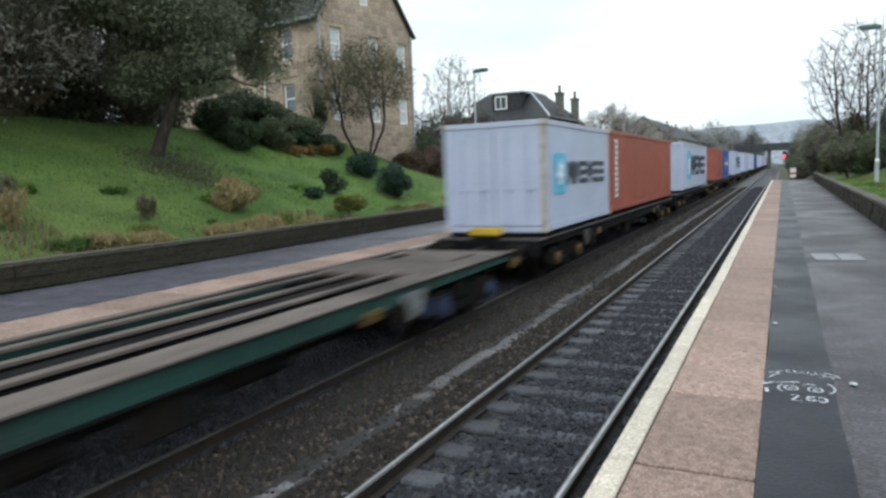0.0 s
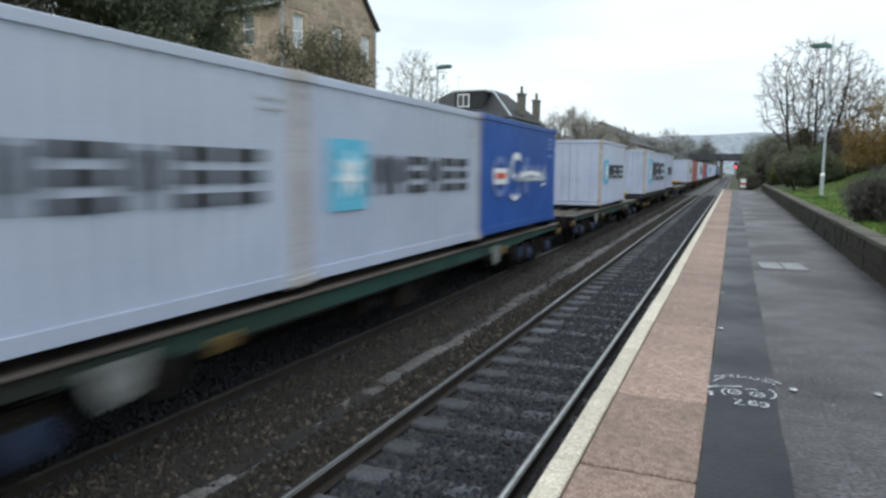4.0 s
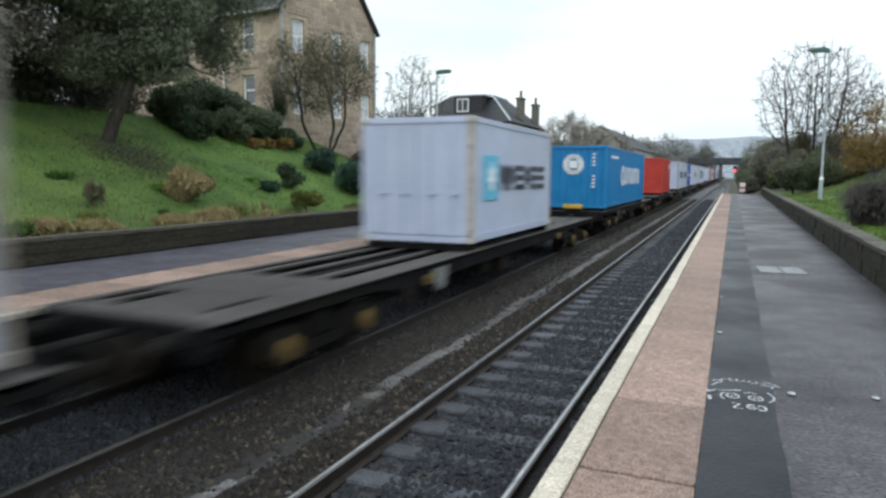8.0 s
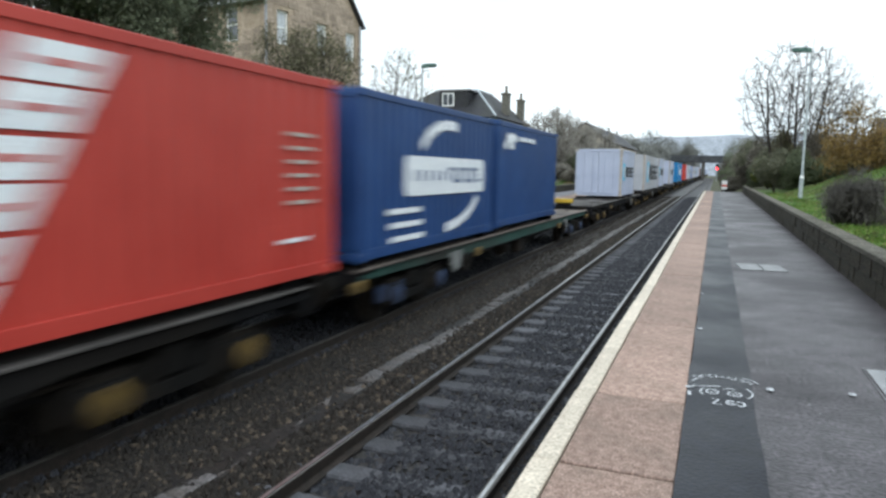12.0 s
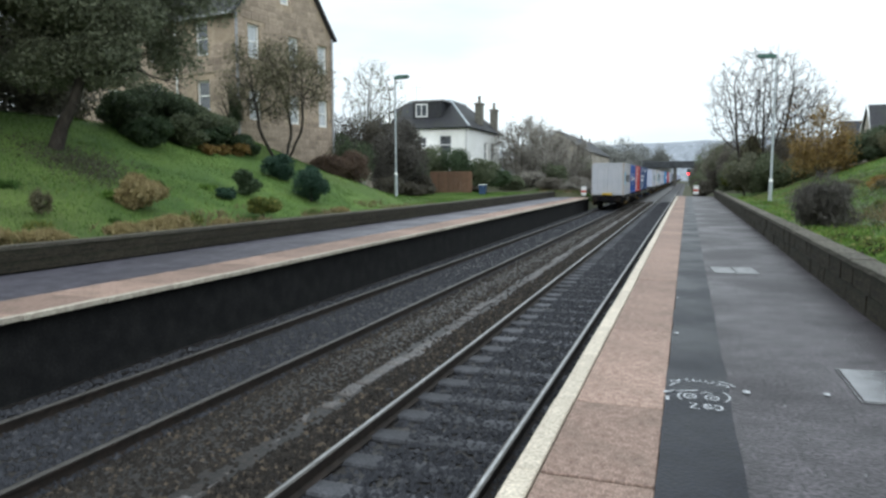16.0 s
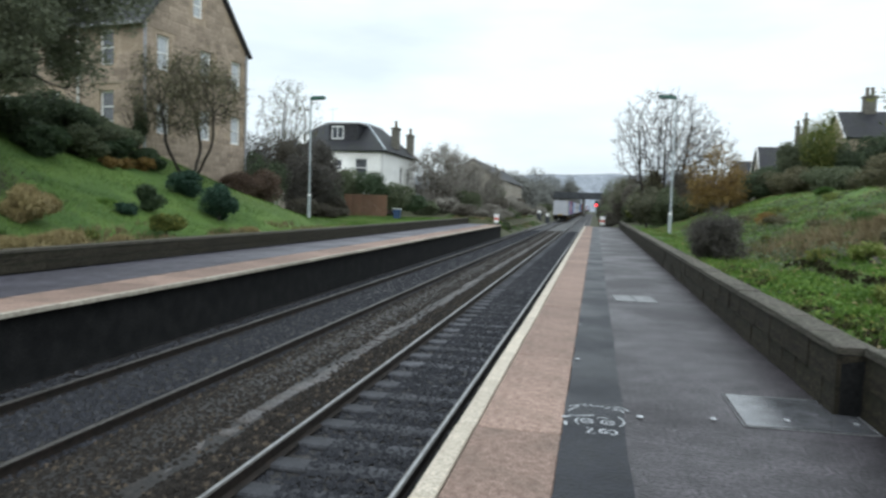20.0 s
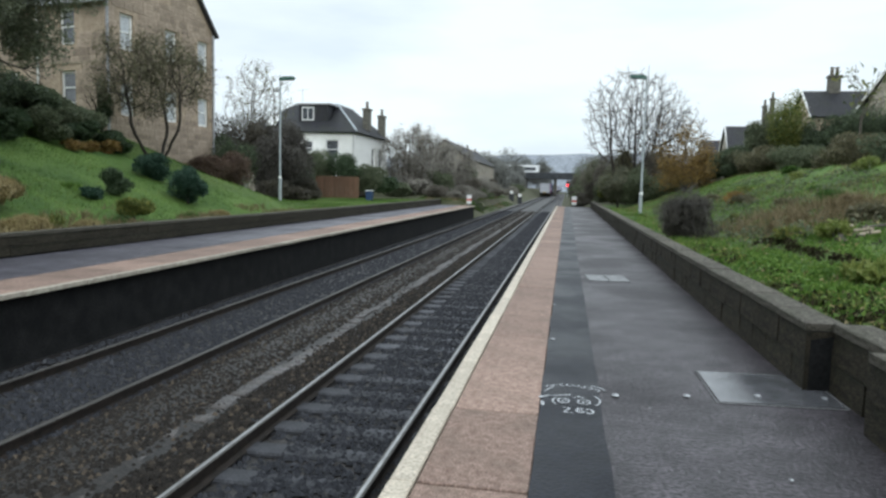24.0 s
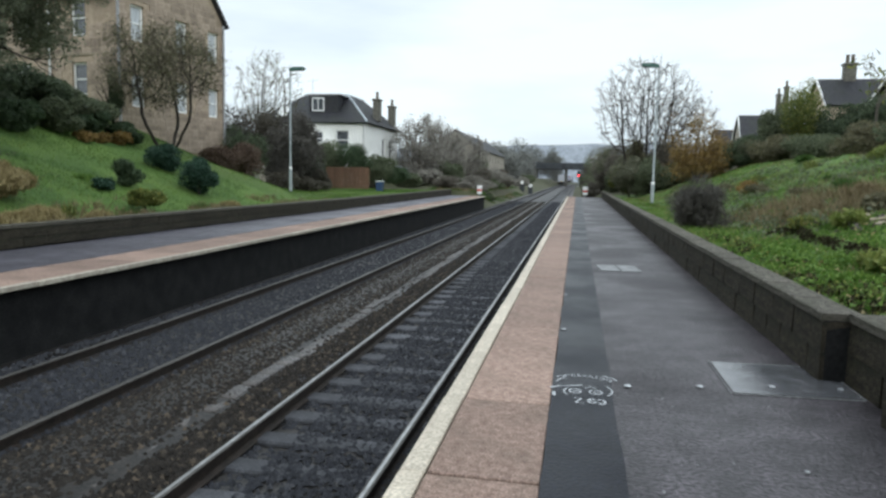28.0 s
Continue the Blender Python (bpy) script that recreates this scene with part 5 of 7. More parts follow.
G = "light grey steel shipping container with a blue square emblem"
GB = "weathered beige-grey steel container with a blue square emblem"
LOADS = (
        (13.75, 6.06, C_BEIGE, "square", GB, False),
        (19.95, 6.06, C_BLUE, "script", "royal blue steel container with white script lettering blocks", False),
        (26.15, 6.06, C_RED, "slant", "red steel container with a slanting white lettering band", False),
        (32.95, 6.06, C_NAVY, "band", "navy blue steel container with a white band and arcs", False),
        (39.45, 6.06, C_NAVY, "crest", "navy blue steel container with a small white crest", False),
        (61.55, 6.06, C_GREY, "square", G, False),
        (74.0, 12.19, C_BEIGE, "square", "long weathered beige-grey container with a large blue square emblem", False),
        (86.6, 6.06, C_GREY, "square", G, False),
        (102.0, 6.06, C_GREY, "square", G, False),
        (117.0, 12.19, C_SKY, "round", "long bright blue container with a round white emblem", True),
        (140.2, 6.06, C_RED, "thin", "plain red steel container with a small white mark", True),
        (155.42, 6.06, C_GREY, "square", G, True),
        (161.50, 6.06, C_GREY, "square", G, False),
        (167.58, 6.06, C_BLUE, "script", "royal blue steel container with white script lettering blocks", False),
        (181.0, 6.06, C_GREY, "square", G, False),
        (194.82, 12.19, C_GREY, "square", "long light grey container with a large blue square emblem", True),
        (207.04, 6.06, C_GREY, "square", G, False),
        (234.35, 6.06, C_GREY, "square", G, False),
        (240.65, 12.19, C_BROWN, "upright", "long red-brown container with upright white lettering", False))
for s, n, p, m, lab, ribs in LOADS:
    container(s, n, p, m, lab, ribs, rust=p in (C_GREY, C_BEIGE))
for s, e, p, so, lab in (
        (13.2, 32.0, M_SOLE_DARK, False, "dirty dark container wagon at the tail of the train"),
        (32.6, 51.7, M_SOLE_GREEN, False, "container wagon with pale green solebars, part of its deck empty"),
        (52.5, 72.4, M_SOLE_DARK, True, "rusty dark container wagon, half empty"),
        (73.3, 93.4, M_SOLE_DARK, False, "dirty dark container wagon under two containers"),
        (94.4, 114.6, M_SOLE_DARK, False, "rusty dark container wagon, half empty"),
        (116.3, 134.0, M_SOLE_DARK, False, "rusty dark container wagon with an empty end"),
        (135.0, 153.6, M_SOLE_DARK, True, "rusty dark container wagon with one short container"),
        (154.6, 174.6, M_SOLE_GREEN, False, "green container wagon under three short containers"),
        (176.0, 192.3, M_SOLE_GREEN, False, "green container wagon with one container amid empty deck"),
        (193.2, 214.3, M_SOLE_DARK, False, "dirty dark container wagon under two containers"),
        (215.5, 232.6, M_SOLE_GREEN, False, "empty green skeletal container wagon with a rusty frame"),
        (233.5, 253.6, M_SOLE_DARK, False, "dirty dark container wagon under two containers")):
    wagon(s, round(e - s, 2), p, lab, so, loads=[round(q - s, 2) for c in LOADS if s < c[0] + 3 < e for q in (c[0] + 0.15, c[0] + c[1] - 0.15)])
fill = [(257.0, 12.19, C_GREY, "square"), (277.0, 6.06, C_BROWN, ""), (284.0, 6.06, C_BLUE, "script"), (298.0, 12.19, C_GREY, "square"), (318.5, 6.06, C_GREY, ""), (325.0, 6.06, C_GREY, ""), (339.0, 12.19, C_GREY, ""), (359.5, 6.06, C_NAVY, ""),
        (366.0, 6.06, C_GREY, ""), (380.0, 12.19, C_GREY, ""), (400.5, 6.06, C_GREY, ""), (407.0, 6.06, C_BROWN, ""), (421.0, 12.19, C_GREY, ""), (441.5, 12.19, C_GREY, ""), (462.0, 12.19, C_GREY, "")]
for k in range(11):
    wagon(254.0 + 20.5 * k, 20.3, M_SOLE_DARK, "dirty dark container wagon far along the train", True, False)
for s, n, p, m in fill:
    container(s, n, p, m, "shipping container far along the train", False, False, detail=False)


def motions():
    """The train runs away along the far track; a bus crosses the bridge."""
    for ob, s, z in TRAIN:
        rows = []
        for t in T_ROWS:
            y = s + SPEED * (t - 13.5)
            y2 = y + 6.0
            rows.append((t, pose(CAR_X, y, z + grade(y2))))
        walk(ob, rows)
    rows = []
    for t in T_ROWS:
        rows.append((t, pose(-17.5 + 5.75 * (t - 23.5), BRIDGE_Y + 4.0, BRIDGE_Z)))
    walk(BUS, rows)


# ---- bridge, bus, signal ----
BRIDGE_Y, BRIDGE_Z = 222.0, 6.2
bridge = empty("road_bridge", pose(0, BRIDGE_Y, 0), "dark flat road bridge across the railway", "bridge")
bm = bmesh.new()
box(bm, -60, 0, 5.75, 60, 9, 6.2)
part("deck", bm, M_BRIDGE, bridge)
for y in (-0.3, 9.0):
    bm = bmesh.new()
    box(bm, -60, y, 5.35, 60, y + 0.3, 7.35)
    for k in range(30):
        box(bm, -60 + 4 * k, y - 0.06, 5.4, -59.8 + 4 * k, y, 7.3)
    part("parapet", bm, M_BRIDGE, bridge)
for x in (-13, 2.2):
    bm = bmesh.new()
    box(bm, x - 40 if x < 0 else x, 0.4, -1.0, x if x < 0 else x + 40, 8.6, 5.75)
    part("abutment", bm, M_ABUT, bridge)
bm = bmesh.new()
box(bm, -4.3, 0.6, -1.0, -3.4, 8.4, 5.75)
part("pier", bm, M_ABUT, bridge)

BUS = empty("bus", pose(-17.5, BRIDGE_Y + 4, BRIDGE_Z), "white single-deck bus with dark windows crossing the bridge", "bus")
bm = bmesh.new()
box(bm, -5.5, -1.25, 0.35, 5.5, 1.25, 3.45, 0.15)
part("body", bm, M_BUS, BUS)
for k in range(6):
    bm = bmesh.new()
    box(bm, -4.9 + 1.55 * k, -1.27, 1.75, -3.39 + 1.55 * k, -1.245, 2.85, 0.01)
    part("window", bm, M_GLASS, BUS)
bm = bmesh.new()
box(bm, 5.48, -1.1, 1.3, 5.52, 1.1, 2.95)
part("windscreen", bm, M_GLASS, BUS)
for x in (-3.6, 3.4):
    for y in (-1.1, 1.1):
        bm = bmesh.new()
        rod(bm, (x, y - 0.14, 0.48), (x, y + 0.14, 0.48), 0.48, n=16)
        part("wheel", bm, M_BLACK, BUS)

signal = empty("railway_signal", pose(0.1, 178, -0.4), "railway signal on a thin post showing a red light", "signal")
bm = bmesh.new()
rod(bm, (0, 0, 0), (0, 0, 3.9), 0.07, n=8)
part("post", bm, M_LAMP, signal)
bm = bmesh.new()
box(bm, -0.35, 0.0, 3.1, 0.35, 0.25, 4.6, 0.03)
part("head", bm, M_BLACK, signal)
bm = bmesh.new()
rod(bm, (0, -0.02, 3.5), (0, -0.12, 3.5), 0.24, n=14)
part("red_lens", bm, glow_mat("red_signal_light", (1.0, 0.05, 0.06), 4.0), signal, "glowing red signal lens")


def end_sign(x, y, z, label):
    s = empty("platform_end_sign", pose(x, y, z), label, "sign", "platform end signs")
    bm = bmesh.new()
    rod(bm, (0, 0.03, -0.3), (0, 0.03, 0.95), 0.03, n=8)
    part("post", bm, M_LAMP, s)
    for a, b, m, nm in ((0.22, 0.46, M_WHITE, "lower_plate"), (0.46, 0.62, M_RED, "band"), (0.62, 0.95, M_WHITE, "upper_plate")):
        bm = bmesh.new()
        box(bm, -0.21, -0.02, a, 0.21, 0.02, b, 0.005)
        part(nm, bm, m, s)
    return s


end_sign(0.66, 60.6, grade(60) - 0.05, "small white sign with a red band at the platform end")
end_sign(-8.1, 57.4, grade(57) - 0.1, "small white sign with a red band at the far platform end")


def street_lamp(x, y, z, side, label, h=6.2):
    p = empty("platform_lamp", pose(x, y, z), label, "lamp post", "platform lamps")
    bm = bmesh.new()
    rod(bm, (0, 0, -0.4), (0, 0, 1.35), 0.085, n=12)
    part("base_tube", bm, M_LAMP, p)
    bm = bmesh.new()
    rod(bm, (0, 0, 1.33), (0, 0, 1.45), 0.1, 0.06, n=12)
    part("collar", bm, M_WHITE, p)
    bm = bmesh.new()
    rod(bm, (0, 0, 1.4), (0, 0, h + 0.05), 0.055, 0.042, n=10)
    part("post", bm, M_LAMP, p)
    bm = bmesh.new()
    rod(bm, (0, 0, h), (side * 0.25, 0, h + 0.08), 0.035, n=8)
    part("arm", bm, M_LAMP, p)
    bm = bmesh.new()
    out = [(0.0, h), (0.0, h + 0.13), (0.2, h + 0.20), (0.72, h + 0.20), (0.78, h + 0.13), (0.72, h + 0.06)]
    prism(bm, [(side * u, v) for u, v in out], lambda u, v, d: (u, d, v), -0.13, 0.13)
    head = part("lamp_head", bm, M_LAMP_HEAD, p)
    bm = bmesh.new()
    box(bm, min(side * 0.3, side * 0.7), -0.1, h + 0.02, max(side * 0.3, side * 0.7), 0.1, h + 0.062, 0.01)
    part("diffuser", bm, M_GLASS, p)
    return p


street_lamp(3.45, 33.4, 0.16, -1, "tall grey lamp post with a green lamp head on the grass", 6.66)
street_lamp(-14.36, 32.9, 0.55, 1, "tall grey lamp post with a green lamp head below the bank")

# ---- metal covers and paint on the near platform ----
cover = empty("inspection_cover", pose(0, 0, 0), "wet grey steel cover plate set into the platform", "cover plate")
bm = bmesh.new()
poly(bm, [(x, y, 0.010) for x, y in ((1.22, 5.42), (2.13, 5.48), (2.13, 5.93), (1.955, 5.93), (1.955, 6.345), (1.22, 6.31))])
part("plate", bm, M_STEEL, cover)
bm = bmesh.new()
for a, b in (((1.2, 5.40), (2.14, 5.46)), ((2.14, 5.46), (2.14, 5.93)), ((1.2, 6.33), (1.95, 6.365)), ((1.2, 5.40), (1.2, 6.33))):
    rod(bm, (*a, 0.006), (*b, 0.006), 0.0055, n=6)
part("rim", bm, M_LID, cover)
cover2 = empty("drain_cover", pose(0.462, 12.2, 0.020, 0, 0, 5), "pale double drain cover in the platform", "cover plate")
for k in range(2):
    bm = bmesh.new()
    box(bm, 0.01 + 0.36 * k, 0.01, -0.01, 0.35 + 0.36 * k, 0.84, 0.006, 0.004)
    part("lid", bm, M_LID, cover2)

# pale grit trodden into the asphalt
tagged(stones("platform_grit", 90, 0.36, 1.95, 1.5, 11, 0.004, 0.0075, M_LID, "", 17), "pale specks of grit on the platform asphalt", "grit", kind="stuff")


def stroke(bm, pts, w=0.014):
    """A ribbon along the points, one joined strip."""
    p = [Vector(q) for q in pts]
    rims = []
    for k, q in enumerate(p):
        d = (p[min(k + 1, len(p) - 1)] - p[max(k - 1, 0)]).normalized()
        n = Vector((-d.y, d.x)) * w
        rims.append((bm.verts.new((*(q - n), 0)), bm.verts.new((*(q + n), 0))))
    for (a, b), (c, e) in zip(rims[:-1], rims[1:]):
        bm.faces.new((a, c, e, b))


def arc(cx, cy, rx, ry, a0, a1, n=10):
    return [(cx + rx * math.cos(radians(a0 + (a1 - a0) * k / n)), cy + ry * math.sin(radians(a0 + (a1 - a0) * k / n))) for k in range(n + 1)]


scrawl = empty("paint_scrawl", pose(0, 0, 0.0085), "scrawled ring of white spray-paint marks on dark asphalt", "paint marks")


def mark(pts, w):
    bm = bmesh.new()
    stroke(bm, pts, w * 0.8)
    part("paint_stroke", bm, M_CHALK, scrawl)


for k in range(8):
    f = k / 7
    p = (-0.06 + 0.37 * f, 5.43 + 0.15 * math.sin(math.pi * (0.15 + 0.75 * f)))
    mark(arc(p[0], p[1], 0.022, 0.032, 40 * k, 40 * k + 230, 6), 0.0075)
mark([(0.27, 5.60), (0.34, 5.56), (0.375, 5.49)], 0.010)
mark([(-0.09, 5.36), (-0.06, 5.44), (-0.02, 5.48)], 0.009)
mark([(-0.12, 5.225), (-0.02, 5.26), (0.11, 5.31)], 0.011)
mark([(-0.125, 5.19), (-0.05, 5.26)], 0.022)
mark([(-0.10, 5.10), (-0.095, 5.01)], 0.016)
mark(arc(0.055, 5.15, 0.042, 0.055, 20, 380, 12), 0.009)
mark(arc(0.205, 5.15, 0.046, 0.055, 20, 380, 12), 0.009)
mark(arc(0.06, 5.14, 0.016, 0.022, 0, 300, 6), 0.007)
mark(arc(0.21, 5.14, 0.018, 0.022, 0, 300, 6), 0.007)
mark([(0.13, 5.24), (0.17, 5.28), (0.21, 5.25)], 0.008)
mark(arc(0.25, 5.20, 0.075, 0.13, -60, 62), 0.009)
mark(arc(0.04, 5.13, 0.065, 0.10, 120, 235), 0.009)
mark([(0.05, 4.99), (0.10, 4.98), (0.06, 4.88), (0.12, 4.87)], 0.011)
mark(arc(0.175, 4.94, 0.028, 0.045, 40, 330), 0.011)
mark(arc(0.235, 4.93, 0.030, 0.05, -120, 130), 0.011)
mark([(0.16, 4.95), (0.24, 4.90)], 0.008)
bm = bmesh.new()
box(bm, -0.025, -0.028, 0, 0.025, 0.028, 0.006, 0.003)
dot_me = bpy.data.meshes.new("paint_dot")
bm.to_mesh(dot_me)
bm.free()
dot_me.materials.append(M_CHALK)
for x, y, s in ((0.448, 5.375, 1.0), (0.995, 5.505, 0.9), (1.545, 5.634, 0.8), (2.05, 5.70, 0.7), (-0.07, 7.27, 0.9), (-0.09, 9.5, 0.6), (-0.10, 3.2, 0.5), (1.3, 4.0, 0.4)):
    ob = obj("paint_spot", dot_me, None)
    ob.matrix_basis = pose(x, y, 0.009 if not 1.2 < x < 2.2 or not 5.4 < y < 6.4 else 0.012) @ Matrix.Diagonal((s, s, 1, 1))
    tagged(ob, "small white paint spot on the platform", "paint spot", "white paint spots")


# lineside cabinets with round white plates, past the far platform
for x, y in ((-8.95, 113.0), (-8.95 + 1.35, 113.0)):
    cab = empty("relay_cabinet", pose(x, y, ground_z(x, y) - 0.1), "dark trackside cabinet with a round white plate", "cabinet", "trackside cabinets")
    part("body", box(bmesh.new(), -0.35, 0, 0, 0.35, 0.5, 1.45, 0.02), M_BRIDGE, cab)
    part("plate", rod(bmesh.new(), (0, -0.01, 1.5), (0, -0.05, 1.5), 0.3, n=16), M_WHITE, cab, "round white plate")


# ---- buildings ----
def window(parent, w, h, m, sill=True, glass=None):
    """A sash window: white frame, glass set back, stone sill; its outside looks along -y of m."""
    win = new("window")
    win.parent = parent
    win.matrix_basis = m
    t = 0.11
    for nm, a in (("jamb", (-w / 2, 0, 0, -w / 2 + t, 0.1, h)), ("jamb", (w / 2 - t, 0, 0, w / 2, 0.1, h)), ("head", (-w / 2 + t, 0, h - t, w / 2 - t, 0.1, h)), ("bottom_rail", (-w / 2 + t, 0, 0, w / 2 - t, 0.1, t)), ("meeting_rail", (-w / 2 + t, 0.01, h * 0.5 - 0.035, w / 2 - t, 0.09, h * 0.5 + 0.035))):
        part(nm, box(bmesh.new(), *a), M_WHITE, win)
    for z0, z1 in ((t, h * 0.5 - 0.035), (h * 0.5 + 0.035, h - t)):
        part("pane", box(bmesh.new(), -w / 2 + t, 0.05, z0, w / 2 - t, 0.07, z1), glass or M_GLASS, win)
    if sill:
        part("sill", box(bmesh.new(), -w / 2 - 0.12, -0.1, -0.16, w / 2 + 0.12, 0.06, -0.005, 0.01), M_DRESS, win)
    return win


def wall_with_holes(outline, holes, thick):
    """A wall in its own plane (u along, v up) with rectangular holes right through it."""
    bm = bmesh.new()
    us = sorted({0.0, *[h[0] for h in holes], *[h[1] for h in holes], *[p[0] for p in outline]})
    top = sorted(outline)

    def roof(u):
        for (a, za), (b, zb) in zip(top[:-1], top[1:]):
            if a <= u <= b:
                return za + (zb - za) * (u - a) / (b - a)
        return top[-1][1]

    for a, b in zip(us[:-1], us[1:]):
        mid = (a + b) / 2
        v = 0.0
        for h in sorted([h for h in holes if h[0] <= mid <= h[1]], key=lambda h: h[2]):
            box(bm, a, 0, v, b, thick, h[2])
            v = h[3]
        prism(bm, [(a, v), (b, v), (b, roof(b)), (a, roof(a))], lambda p, q, d: (p, d, q), 0, thick)
    return bm


def stone_course(parent, outline, holes, seed, m, block=(0.42, 0.27), limit=300):
    """Squared stones proud of the wall by a little, in courses; past the limit they go into one mesh."""
    rng = random.Random(seed)
    top = sorted(outline)

    def roof(u):
        for (a, za), (b, zb) in zip(top[:-1], top[1:]):
            if a <= u <= b:
                return za + (zb - za) * (u - a) / (b - a)
        return -1

    width = top[-1][0]
    peak = max(p[1] for p in top)
    n = 0
    v = 0.0
    while v < peak:
        h = block[1] * rng.uniform(0.8, 1.2)
        u = -rng.uniform(0, 0.3)
        while u < width:
            w = block[0] * rng.uniform(0.6, 1.6)
            a, b = max(0.0, u), min(width, u + w)
            u += w
            if b - a < 0.1 or min(roof(a + 1e-4), roof(b - 1e-4)) < v + h:
                continue
            if any(a < q[1] + 0.02 and b > q[0] - 0.02 and v < q[3] + 0.02 and v + h > q[2] - 0.02 for q in holes):
                continue
            if n < limit:
                ob = obj("stone", STONE_BLOCK, None, parent)
                ob.matrix_basis = m @ pose(a, 0, v) @ Matrix.Diagonal((b - a - 0.018, 0.022 + rng.uniform(0, 0.012), h - 0.016, 1))
            n += 1
        v += h
    return n


bm = bmesh.new()
box(bm, 0, -1, 0, 1, 0.5, 1)
STONE_BLOCK = bpy.data.meshes.new("stone")
bm.to_mesh(STONE_BLOCK)
bm.free()
STONE_BLOCK.materials.append(M_STONE)


def roof_slope(parent, a, b, c, d, rows, label=""):
    """Slates in overlapping rows between the eaves a-b and the ridge d-c, as one part, with a little thickness."""
    a, b, c, d = map(Vector, (a, b, c, d))
    nrm = (b - a).cross(d - a).normalized()
    bm = bmesh.new()
    for r in range(rows):
        t0, t1 = r / rows, (r + 1.25) / rows
        t1 = min(t1, 1.0)
        p, q = a.lerp(d, t0), b.lerp(c, t0)
        s, w = a.lerp(d, t1), b.lerp(c, t1)
        lift0, lift1 = nrm * 0.035, nrm * 0.008
        n = max(1, int((q - p).length / 0.32))
        for k in range(n):
            f0, f1 = (k + 0.02) / n, (k + 0.98) / n
            poly(bm, [p.lerp(q, f0) + lift0, p.lerp(q, f1) + lift0, s.lerp(w, f1) + lift1, s.lerp(w, f0) + lift1])
    poly(bm, [a, b, c, d])
    poly(bm, [a - nrm * 0.12, d - nrm * 0.12, c - nrm * 0.12, b - nrm * 0.12])
    for e, f in ((a, b), (b, c), (d, a)):
        poly(bm, [e, e - nrm * 0.12, f - nrm * 0.12, f])
    return part("roof", bm, M_SLATE, parent, label)


def chimney(parent, m, w, d, h, pots, material=None):
    ch = new("chimney")
    ch.parent = parent
    ch.matrix_basis = m
    bm = bmesh.new()
    box(bm, -w / 2, -d / 2, 0, w / 2, d / 2, h)
    box(bm, -w / 2 - 0.08, -d / 2 - 0.08, h, w / 2 + 0.08, d / 2 + 0.08, h + 0.16, 0.02)
    part("chimney_shaft", bm, material or M_BRICK_CH, ch)
    for k in range(pots):
        bm = bmesh.new()
        x = (k - (pots - 1) / 2) * 0.36
        rod(bm, (x, 0, h + 0.16), (x, 0, h + 0.75), 0.14, 0.11, n=10)
        rod(bm, (x, 0, h + 0.70), (x, 0, h + 0.78), 0.145, n=10)
        part("pot", bm, M_POT, ch)
    return ch


# the big stone house on the bank: its gable faces the line
H_BASE = 2.6
house = empty("stone_house", pose(-20.6, 28.1, H_BASE, 0, 0, 81.5), "tall honey-coloured stone house with a steep slate gable", "house")
GL, EV, AP = 7.5, 7.2, 11.6
holes_g = [(0.9, 1.75, 5.02, 6.67), (3.86, 4.71, 5.02, 6.55), (6.3, 7.15, 4.95, 6.5), (3.3, 4.05, 8.1, 9.35), (0.9, 1.75, 2.0, 3.5), (3.86, 4.71, 2.0, 3.5), (6.3, 7.15, 2.0, 3.5)]
out_g = [(0, EV), (GL / 2, AP), (GL, EV)]
part("gable_wall", wall_with_holes(out_g, holes_g, 0.4), M_MORTAR, house)
for u0, u1, v0, v1 in holes_g:
    window(house, u1 - u0, v1 - v0, pose((u0 + u1) / 2, 0.12, v0), glass=M_PALE_GLASS)
# the side wall looks back along the line
SW = 12.0
side_m = pose(0, 0.02, 0, 0, 0, 90) @ pose(0, 0, 0)
holes_s = [(1.75, 2.65, 5.13, 6.77), (1.75, 2.65, 2.44, 3.95), (5.2, 6.1, 5.13, 6.77), (5.2, 6.1, 2.44, 3.95), (8.6, 9.5, 5.13, 6.77), (8.6, 9.5, 2.44, 3.95)]
sw = part("side_wall", wall_with_holes([(0, EV), (SW - 0.4, EV)], [(SW - b, SW - a, c, d) for a, b, c, d in holes_s], 0.4), M_MORTAR, house)
SIDE = pose(0, 0.0, 0, 0, 0, 0) @ Matrix(((0, 1, 0, 0), (-1, 0, 0, SW), (0, 0, 1, 0), (0, 0, 0, 1)))
sw.matrix_basis = SIDE
for a, b, c, d in holes_s:
    window(house, b - a, d - c, SIDE @ pose(SW - (a + b) / 2, 0.12, c))
for nm, y in (("back_wall", 11.6),):
    bm = bmesh.new()
    prism(bm, out_g + [(GL, 0), (0, 0)], lambda u, v, d: (u, d, v), y, y + 0.4)
    part(nm, bm, M_MORTAR, house)
bm = bmesh.new()
box(bm, GL - 0.4, 0.4, 0, GL, 11.6, EV)
part("far_side_wall", bm, M_MORTAR, house)
part("string_course", box(bmesh.new(), -0.04, -0.04, 4.22, GL + 0.02, 0.0, 4.34, 0.015), M_DRESS, house)
part("string_course", box(bmesh.new(), -0.04, 0.0, 4.22, 0.0, SW, 4.34, 0.015), M_DRESS, house)
roof_slope(house, (-0.3, 12.2, EV - 0.25), (-0.3, -0.25, EV - 0.25), (GL / 2, -0.25, AP + 0.15), (GL / 2, 12.2, AP + 0.15), 22)
roof_slope(house, (GL + 0.3, -0.25, EV - 0.25), (GL + 0.3, 12.2, EV - 0.25), (GL / 2, 12.2, AP + 0.15), (GL / 2, -0.25, AP + 0.15), 22)
